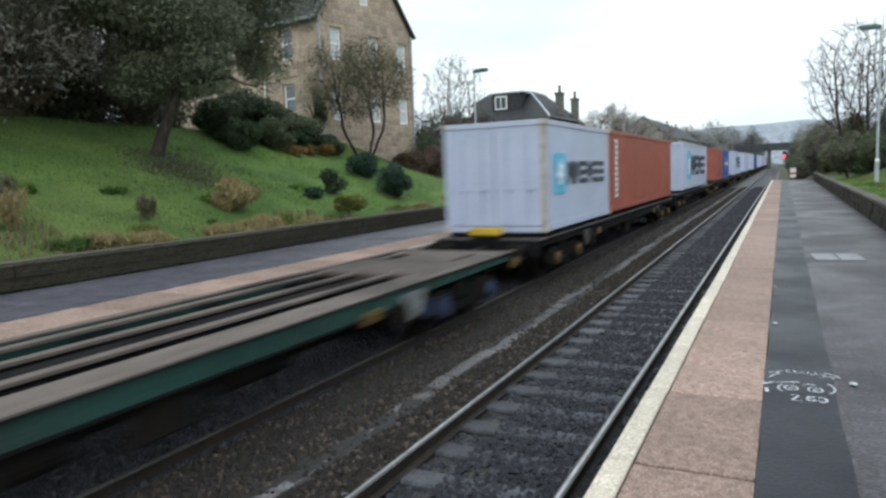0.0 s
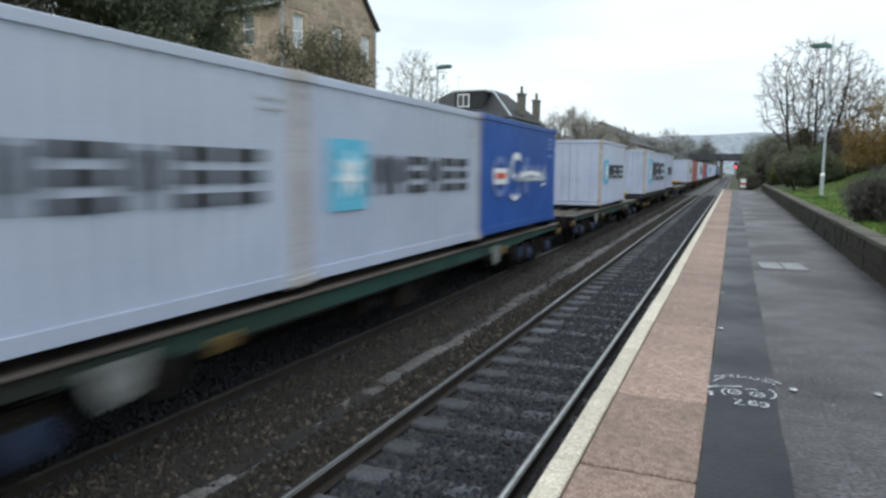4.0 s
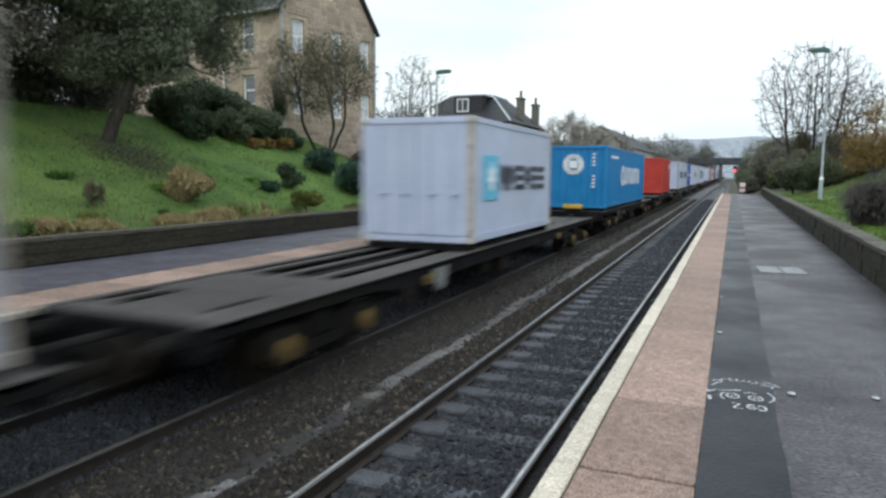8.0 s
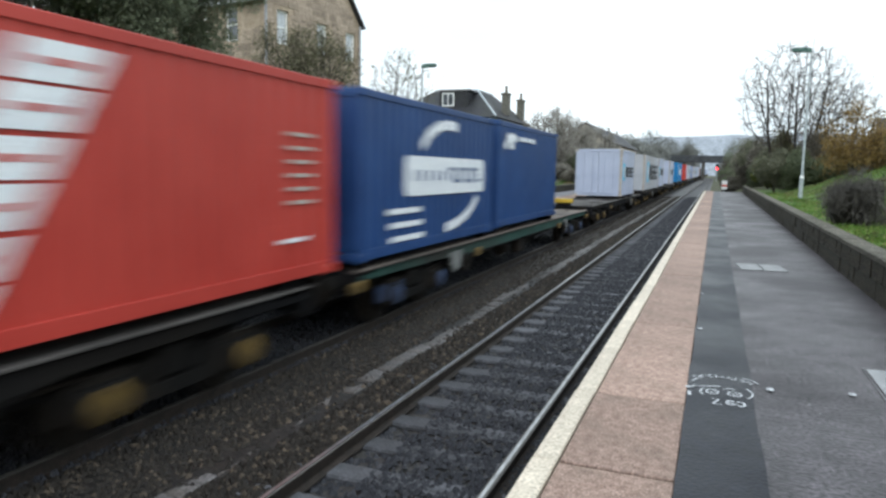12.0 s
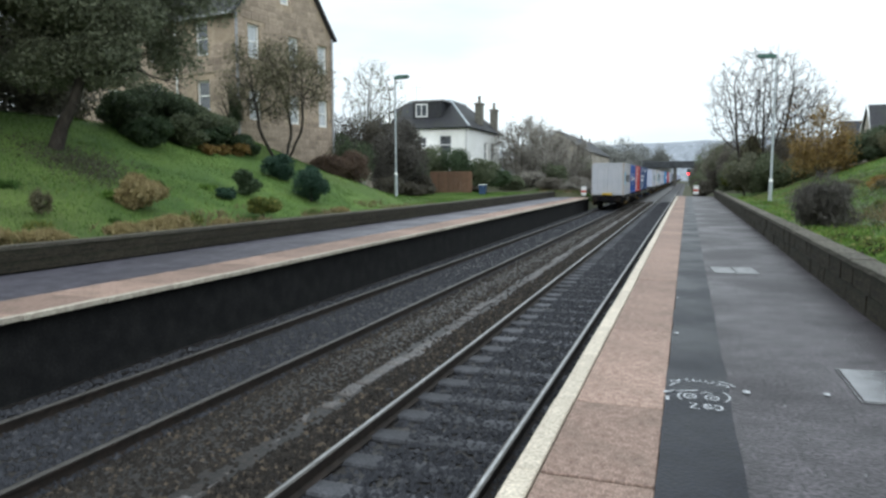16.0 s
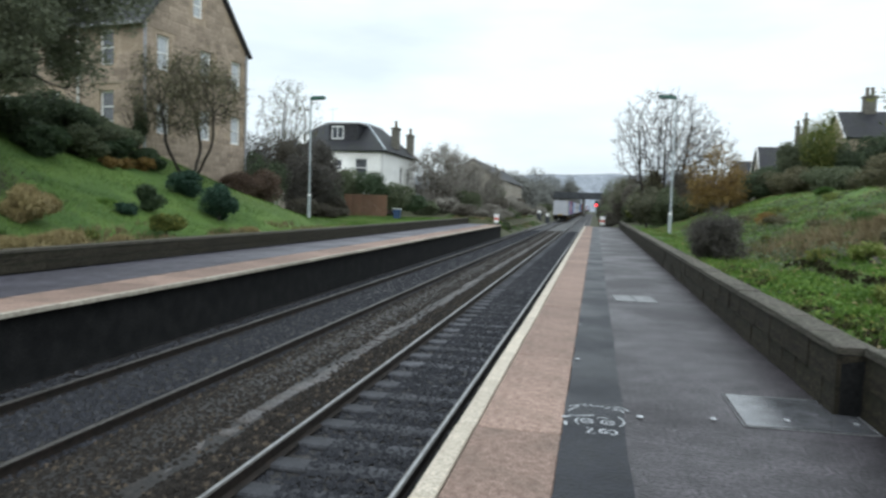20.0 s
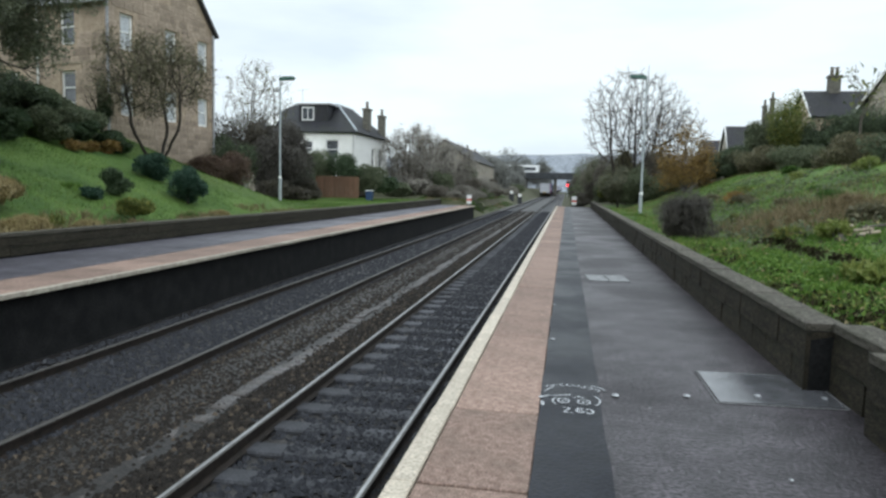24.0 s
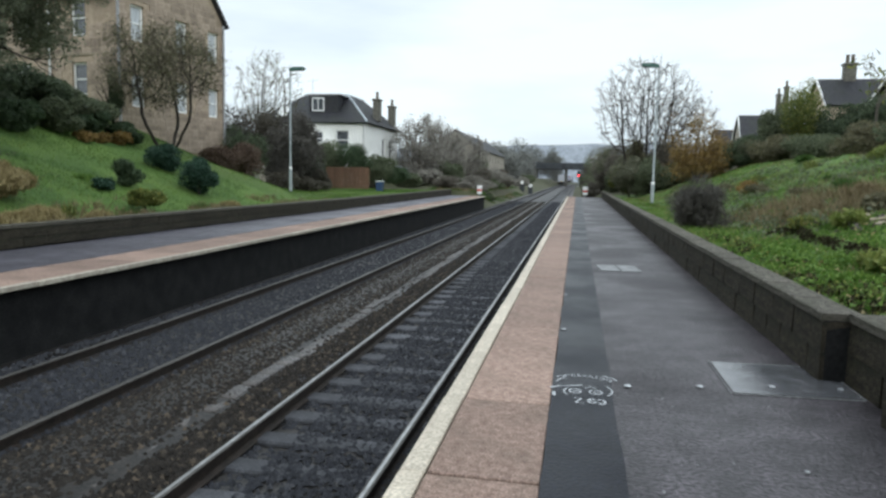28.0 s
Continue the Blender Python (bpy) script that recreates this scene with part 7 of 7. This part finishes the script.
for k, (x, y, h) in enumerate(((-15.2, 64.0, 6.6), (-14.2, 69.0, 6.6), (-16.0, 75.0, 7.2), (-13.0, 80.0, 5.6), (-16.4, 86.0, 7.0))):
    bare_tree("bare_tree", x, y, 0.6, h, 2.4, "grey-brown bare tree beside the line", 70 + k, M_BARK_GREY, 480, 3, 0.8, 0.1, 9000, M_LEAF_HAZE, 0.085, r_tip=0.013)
for k in range(9):
    y = 62 + k * 9.0
    x = -13.6 - 1.2 * (k % 3) + (0.8 if k > 5 else 0)
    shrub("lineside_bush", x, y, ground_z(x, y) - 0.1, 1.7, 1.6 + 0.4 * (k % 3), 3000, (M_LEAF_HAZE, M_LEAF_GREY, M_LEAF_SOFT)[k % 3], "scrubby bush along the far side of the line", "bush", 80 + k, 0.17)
# the last two clumps are added behind the bridge to darken its opening
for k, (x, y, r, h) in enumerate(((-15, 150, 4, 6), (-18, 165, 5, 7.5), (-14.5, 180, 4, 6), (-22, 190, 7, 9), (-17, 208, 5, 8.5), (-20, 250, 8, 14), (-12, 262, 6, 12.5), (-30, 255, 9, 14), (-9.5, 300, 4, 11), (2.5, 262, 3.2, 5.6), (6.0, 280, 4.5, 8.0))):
    shrub("lineside_trees", x, y, 0.2, r, h * 1.22, 7000, M_LEAF_FAR, "wooded clump near the road bridge, haze put into its grey", "trees", 95 + k, 0.30, 22, False)
for k, (x, y) in enumerate(((-10.4, 64.0), (-9.9, 70.0), (-9.6, 78.0), (-9.8, 88.0))):
    shrub("verge_plants", x, y, ground_z(x, y) - 0.05, 0.9, 0.8, 1600, M_LEAF_SOFT, "green verge plants past the far platform", "plants", 110 + k, 0.12, 8, False)

for k, (x, y, r, h) in enumerate(((-8.9, 62.5, 0.7, 0.9), (-9.3, 66.5, 0.9, 1.1), (-8.9, 70.5, 0.7, 0.8), (-11.6, 60.0, 1.5, 1.5), (-10.6, 63.0, 1.4, 1.1), (-12.6, 66.0, 1.8, 2.2), (-10.4, 68.0, 1.4, 1.2), (-11.4, 74.0, 1.6, 1.5), (-10.0, 82.0, 1.4, 1.3), (-9.8, 95.0, 1.5, 1.3), (-10.6, 104.0, 1.8, 2.0), (-14.5, 59.0, 1.6, 1.4), (-17.5, 57.0, 1.6, 1.2), (-9.6, 118.0, 1.8, 2.0), (-9.8, 134.0, 2.0, 2.6), (-11.2, 79.0, 1.8, 2.6), (-10.8, 88.0, 1.9, 3.0), (-12.6, 84.0, 2.2, 3.6), (-13.4, 71.0, 2.0, 2.6), (-9.9, 74.5, 1.2, 1.3))):
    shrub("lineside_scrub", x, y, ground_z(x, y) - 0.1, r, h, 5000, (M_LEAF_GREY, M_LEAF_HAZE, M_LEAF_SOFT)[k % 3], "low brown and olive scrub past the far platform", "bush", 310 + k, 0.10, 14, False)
for k, (x, y, r, h) in enumerate(((1.3, 64.0, 0.9, 0.7), (1.5, 68.0, 1.1, 1.0), (1.2, 73.0, 1.0, 1.0), (1.6, 79.0, 1.3, 1.5), (1.4, 86.0, 1.3, 1.5), (1.6, 95.0, 1.5, 1.8), (1.5, 106.0, 1.6, 2.2), (2.6, 62.5, 1.2, 2.0), (2.0, 120.0, 2.0, 3.4), (2.4, 140.0, 2.2, 4.6), (2.8, 160.0, 2.4, 6.4), (3.4, 185.0, 2.8, 8.2), (4.8, 205.0, 3.4, 9.0))):
    shrub("lineside_scrub", x, y, ground_z(x, y) - 0.15, r, h, 4500, (M_LEAF_SOFT, M_LEAF_BROWN)[k % 2], "brown scrub beyond the near platform end", "bush", 330 + k, 0.10, 14, False)
# bank of the near side
shrub("dark_shrub", 2.95, 17.4, bank_right(2.95, 17.4) - 0.12, 0.80, 1.4, 9000, M_LEAF_TWIG, "dark twiggy shrub leaning over the stone wall", "shrub", 120, 0.021, 34, True, 0.6, 9.0)
bare_tree("bare_tree", 4.3, 50.0, 1.3, 8.9, 3.7, "tall bare tree with dark spreading limbs", 121, M_BARK, 1500, 4, 1.0, 0.16, 200, M_LEAF_RUST, 0.06, (0.2, 0), 0.0125, dome=True, splay=0.75)
bare_tree("bare_tree", 7.0, 51.0, 1.3, 6.6, 2.5, "bare tree with a few yellow leaves", 122, M_BARK, 800, 3, 0.9, 0.16, 900, M_LEAF_RUST, 0.075, (0.2, 0), 0.0115, dome=True, splay=0.7)
for k, (x, y, r, h, m) in enumerate(((2.9, 66.0, 1.7, 4.6, M_LEAF_BRAMBLE), (3.4, 61.0, 1.8, 4.5, M_LEAF_GREY), (4.4, 56.0, 1.8, 4.1, M_LEAF_BRAMBLE), (5.9, 52.0, 1.7, 3.8, M_LEAF_BRAMBLE), (3.6, 56.5, 1.4, 2.5, M_LEAF_OLIVE), (3.2, 60.5, 1.2, 2.2, M_LEAF_SOFT), (6.9, 48.0, 1.6, 2.9, M_LEAF_SOFT), (3.4, 47.2, 1.3, 2.7, M_LEAF_BRAMBLE), (4.7, 46.6, 1.4, 2.6, M_LEAF_SOFT), (5.2, 49.0, 1.4, 2.4, M_LEAF_SOFT), (4.2, 50.6, 1.5, 3.9, M_LEAF_DRAB), (5.6, 48.9, 1.4, 3.6, M_LEAF_GREY), (3.2, 74.0, 2.2, 5.2, M_LEAF_GREY), (3.4, 86.0, 2.4, 5.6, M_LEAF_BRAMBLE), (4.2, 100.0, 3.0, 6.4, M_LEAF_GREY))):
    shrub("bramble_bush", x, y, (0.45 if y < 60 else -0.1) + grade(y), r, h, 14000, m, "overgrown bramble bush beside the platform end", "bush", 130 + k, 0.085, 18)
bare_tree("autumn_tree", 6.9, 42.8, bank_right(6.9, 42.8) - 0.1, 3.7, 1.05, "small autumn tree thinly hung with rust-orange leaves", 150, M_BARK_GREY, 420, 4, 0.3, 0.02, 8500, M_LEAF_RUST, 0.062, r_tip=0.010)
shrub("autumn_bush", 8.0, 44.0, bank_right(8.0, 44.0) - 0.1, 1.0, 2.2, 5200, M_LEAF_DRAB, "loose olive-brown autumn bush", "bush", 151, 0.075, 16)
for k, (x, y, r, h, m) in enumerate(((9.4, 44.0, 1.6, 1.9, M_LEAF_DARK), (10.8, 42.5, 1.7, 1.9, M_LEAF_DRAB), (12.6, 40.0, 1.9, 2.0, M_LEAF_SOFT), (14.0, 37.0, 2.1, 2.2, M_LEAF_DRAB), (14.8, 33.0, 2.1, 1.9, M_LEAF_DARK), (15.5, 29.0, 2.2, 2.2, M_LEAF_BROWN), (15.8, 25.0, 2.2, 2.3, M_LEAF_DARK), (12.1, 46.3, 1.4, 4.1, M_LEAF_SOFT), (13.15, 45.8, 1.7, 5.75, M_LEAF_OLIVE), (13.9, 46.2, 1.1, 3.3, M_LEAF_OLIVE), (14.6, 44.6, 1.5, 3.5, M_LEAF_DARK), (15.2, 43.6, 1.7, 3.7, M_LEAF_DARK), (16.4, 43.0, 1.8, 4.2, M_LEAF_DARK), (17.8, 42.0, 2.0, 3.9, M_LEAF_DARK), (19.6, 40.0, 2.2, 3.8, M_LEAF_DARK), (10.2, 46.0, 1.6, 2.2, M_LEAF_DARK))):
    shrub("hedge_bush", x, y, bank_right(x, y) - 0.2, r, h, 16000, m, "dark hedge bush along the top of the near bank" if m is not M_LEAF_OLIVE else "tall ivy-covered bush in front of a house", "bush", 160 + k, 0.075, 24)
bare_tree("sapling", 15.0, 39.5, bank_right(15.0, 39.5), 5.9, 0.8, "thin sapling with a few leaves against the sky", 175, M_BARK_GREY, 60, 1, 3.0, 0.45, 90, M_LEAF_OLIVE, 0.15, r_tip=0.012)
rng_w = random.Random(31)
for k in range(34):
    y = 8.0 + 26.0 * (k / 33) ** 1.2
    x = rng_w.uniform(2.9, 4.2 + 0.24 * y)
    s = rng_w.uniform(0.25, 0.6)
    shrub("bank_weeds", x, y, bank_right(x, y) - 0.06, s, s * rng_w.uniform(0.5, 0.9), int(1800 * s), (M_BLADE, M_BLADE_DARK, M_BLADE_LIME, M_LEAF_OLIVE, M_LEAF_DRAB)[k % 5], "low clump of weeds on the near bank", "weeds", 180 + k, 0.05, 10, False, 0.5, 3.0)
for k, (x, y, q) in enumerate(((4.2, 14.9, 0.22), (4.6, 15.1, 0.26), (4.9, 15.5, 0.30), (5.3, 15.2, 0.24), (5.6, 15.8, 0.30), (5.0, 14.6, 0.20), (6.1, 16.2, 0.28))):
    shrub("dry_tuft", x, y, bank_right(x, y) - 0.03, q, q * 1.5, 700, M_BLADE_DRY, "tuft of dead pale grass on the near bank", "grass tuft", 480 + k, 0.03, 8, False, 0.8, 6.0)
for k, (x, y, ln, turn) in enumerate(((4.30, 12.30, 0.34, 20), (4.60, 12.55, 0.30, 38), (4.72, 12.10, 0.42, 4), (4.42, 11.45, 0.36, 12), (4.20, 11.60, 0.30, 55), (4.55, 11.95, 0.26, -20))):
    bm = bmesh.new()
    rod(bm, (0, 0, 0), (ln, 0.02, 0.0), 0.036, 0.028, n=8)
    rod(bm, (ln * 0.6, 0.01, 0.0), (ln * 0.85, 0.08, 0.05), 0.014, 0.009, n=6)
    ob = part("cut_log", bm, M_DEADWOOD if k % 2 else M_BARK_GREY)
    ob.matrix_basis = pose(x, y, bank_right(x, y) + 0.05, 0, -9, turn)
    tagged(ob, "cut pale branch lying on the bank", "log", "cut branches on the bank")


def meadow(name, n, xr, yr, height, h, material, label, seed, keep=None, width=0.1):
    """Upright blades scattered over a bank."""
    rng = np.random.default_rng(seed)
    x = rng.uniform(*xr, n)
    y = rng.uniform(*yr, n)
    if keep is not None:
        m = np.array([keep(a, b) for a, b in zip(x, y)])
        x, y = x[m], y[m]
    if height is bank_right:
        # nothing grows on the face of the earth step
        m = np.array([not (7.9 < b < 14.2 and abs(a - step_x(b) + 0.02) < 0.07) for a, b in zip(x, y)])
        x, y = x[m], y[m]
    n = len(x)
    z = np.array([height(a, b) for a, b in zip(x, y)])
    a = rng.uniform(0, 6.28, n)
    s = h * rng.uniform(0.5, 1.4, n)
    dx, dy = np.cos(a) * s * width * 2, np.sin(a) * s * width * 2
    lx, ly = rng.normal(size=n) * s * 0.45, rng.normal(size=n) * s * 0.45
    v = np.stack([np.stack([x - dx, y - dy, z - 0.02], 1), np.stack([x + dx, y + dy, z - 0.02], 1), np.stack([x + lx, y + ly, z + s], 1)], 1).reshape(-1, 3)
    ob = raw(name, v.tolist(), np.arange(3 * n).reshape(n, 3).tolist(), material)
    return tagged(ob, label, "grass", kind="stuff")


def patch(seed, cut):
    return lambda a, b: noise.noise((a * 0.55, b * 0.4, seed)) > cut


on_bank = lambda a, b: a < far_wall_x(b) - 0.35
meadow("bank_grass", 130000, (-21, -10.6), (-1, 57), bank_left, 0.06, M_BLADE_DARK, "darker green grass on the bank", 205, lambda a, b: on_bank(a, b) and noise.noise((a * 0.45, b * 0.3, 7.7)) > -0.05, 0.06)
meadow("bank_grass", 90000, (-21, -10.6), (-1, 57), bank_left, 0.06, M_BLADE, "mown green grass on the bank", 201, on_bank, 0.06)
meadow("bank_dry_grass", 9000, (-13.0, -11.0), (2, 30), bank_left, 0.16, M_BLADE_DRY, "dry straw-coloured grass along the wall", 202, lambda a, b: on_bank(a, b) and noise.noise((a * 0.9, b * 0.35, 5)) > 0.08, 0.05)
meadow("verge_grass", 26000, (-12.6, -7.9), (57.2, 105), ground_z, 0.16, M_BLADE_DARK, "rough grass on the verge past the far platform", 211, patch(9.1, -0.15), 0.06)
meadow("verge_dry_grass", 12000, (-12.0, -8.0), (57.2, 100), ground_z, 0.20, M_BLADE_DRY, "dry grass on the verge past the far platform", 212, patch(4.4, 0.0), 0.05)
meadow("rough_grass", 70000, (2.3, 5.5), (4, 15), bank_right, 0.042, M_BLADE, "fine green grass behind the near wall", 209, lambda a, b: noise.noise((a * 2.1, b * 1.7, 1.4)) > -0.3, 0.06)
meadow("rough_grass", 170000, (2.4, 13), (4, 45), bank_right, 0.055, M_BLADE, "rough green grass on the near bank", 203, lambda a, b: noise.noise((a * 0.9, b * 0.7, 1.4)) > -0.28, 0.05)
meadow("rough_grass", 26000, (2.4, 9), (14, 44), bank_right, 0.09, M_BLADE_LIME, "yellow-green grass on the near bank", 213, patch(7.3, 0.02), 0.045)
meadow("bank_grass", 22000, (-18, -10.8), (1, 45), bank_left, 0.07, M_BLADE_LIME, "yellow-green patches in the bank grass", 214, lambda a, b: on_bank(a, b) and noise.noise((a * 0.6, b * 0.4, 3.9)) > 0.12, 0.05)
meadow("grass_tussocks", 30000, (2.5, 12), (5, 40), bank_right, 0.12, M_BLADE_DARK, "taller dark green tussocks on the near bank", 206, lambda a, b: noise.noise((a * 1.3, b * 1.1, 6.4)) > 0.22, 0.035)
meadow("rough_dry_grass", 42000, (2.9, 14), (6, 45), bank_right, 0.11, M_BLADE_DRY, "dead brown grass on the near bank", 204, patch(2.2, 0.10), 0.04)
meadow("dead_stalks", 5000, (4.0, 7.4), (13.5, 20), bank_right, 0.28, M_BLADE_DRY, "tall dead stalks on the near bank", 207, lambda a, b: noise.noise((a * 0.8, b * 0.6, 3.3)) > 0.0, 0.025)
shrub("rusty_bush", 6.1, 26.8, bank_right(6.1, 26.8) - 0.05, 0.6, 0.5, 900, M_LEAF_RUST, "low rust-coloured bush on the near bank", "bush", 208, 0.09, 9, False)
# crumbled soil on the face of the earth step
rng_e = np.random.default_rng(12)
n = 1700
ey = np.linspace(7.8, 14.4, n)
ex = rng_e.normal(size=n) * 0.035 + np.array([step_x(b) for b in ey])
ez = np.array([bank_right(a, b) for a, b in zip(ex, ey)]) + rng_e.uniform(-0.03, 0.02, n)
v, f = flakes(np.stack([ex, ey, ez], 1), 0.05, 1.2, rng=rng_e)
tagged(raw("earth_step", v.tolist(), f, M_LEAF_SOIL), "broken dark earth step across the grass", "earth", kind="stuff")

# broad-leaved weeds and bare soil in a band behind the near wall
def leaf_band(name, n, places, xr, yr, spread, lift, size, material, label, seed):
    rng = np.random.default_rng(seed)
    cx, cy = rng.uniform(*xr, places), yr[0] + (yr[1] - yr[0]) * rng.random(places) ** 1.3
    who = rng.integers(0, places, n)
    px = np.maximum(2.32, cx[who] + rng.normal(size=n) * spread)
    py = cy[who] + rng.normal(size=n) * spread * 1.5
    m = np.array([not (7.9 < b < 14.2 and abs(a - step_x(b) + 0.02) < 0.08) for a, b in zip(px, py)])
    px, py, n = px[m], py[m], int(m.sum())
    pz = np.array([bank_right(a, b) for a, b in zip(px, py)]) + rng.random(n) ** 2 * lift
    v, f = flakes(np.stack([px, py, pz], 1), size, 1.5, 0.3, rng=rng)
    tagged(raw(name, v.tolist(), f, material), label, "weeds", kind="stuff")


leaf_band("bare_soil", 5200, 26, (2.4, 3.0), (5.6, 17.0), 0.12, 0.05, 0.045, M_LEAF_SOIL, "crumbled dark soil behind the near wall", 301)
leaf_band("leafy_weeds", 1500, 24, (2.38, 2.8), (5.4, 17.0), 0.07, 0.12, 0.03, M_LEAF_OLIVE, "yellow-green leafy weeds behind the near wall", 302)
leaf_band("leafy_weeds", 6500, 60, (2.38, 3.6), (5.4, 18.0), 0.12, 0.12, 0.034, M_BLADE, "fresh green leafy weeds behind the near wall", 303)
leaf_band("leafy_weeds", 9000, 120, (2.6, 7.5), (9.0, 34.0), 0.30, 0.10, 0.04, M_BLADE, "bright green patches of leafy weeds on the near bank", 307)
leaf_band("dead_leaves", 2600, 60, (2.5, 6.0), (6.0, 26.0), 0.30, 0.07, 0.035, M_LEAF_TAN, "scattered dead leaves and straw on the near bank", 304)
leaf_band("dead_leaves", 3600, 70, (3.6, 8.5), (10.0, 30.0), 0.35, 0.12, 0.045, M_LEAF_BROWN, "brown dead growth on the near bank", 305)
leaf_band("leafy_weeds", 5000, 60, (3.4, 9.0), (13.0, 36.0), 0.28, 0.22, 0.06, M_LEAF_SOFT, "grey-green leafy weeds on the near bank", 306)

# bare soil and litter below the evergreen tree
rng_l = np.random.default_rng(41)
lx, ly = -15.8 + rng_l.normal(size=6000) * 0.9, 14.6 + rng_l.normal(size=6000) * 0.8
lz = np.array([bank_left(a, b) for a, b in zip(lx, ly)]) + rng_l.uniform(0.0, 0.04, 6000)
v, f = flakes(np.stack([lx, ly, lz], 1), 0.036, 1.4, rng=rng_l)
tagged(raw("leaf_litter", v.tolist(), f, M_LEAF_BROWN), "brown leaf litter below the evergreen tree", "leaf litter", kind="stuff")

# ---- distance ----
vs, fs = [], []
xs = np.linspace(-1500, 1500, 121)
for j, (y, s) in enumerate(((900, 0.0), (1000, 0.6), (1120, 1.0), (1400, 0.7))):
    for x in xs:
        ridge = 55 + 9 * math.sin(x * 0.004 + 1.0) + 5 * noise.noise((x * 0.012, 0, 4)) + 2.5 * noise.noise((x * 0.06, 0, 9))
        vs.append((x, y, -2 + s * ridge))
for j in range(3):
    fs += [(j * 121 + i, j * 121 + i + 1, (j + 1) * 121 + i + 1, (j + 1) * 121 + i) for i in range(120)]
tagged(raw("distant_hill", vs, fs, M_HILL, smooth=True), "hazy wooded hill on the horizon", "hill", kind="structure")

motions()
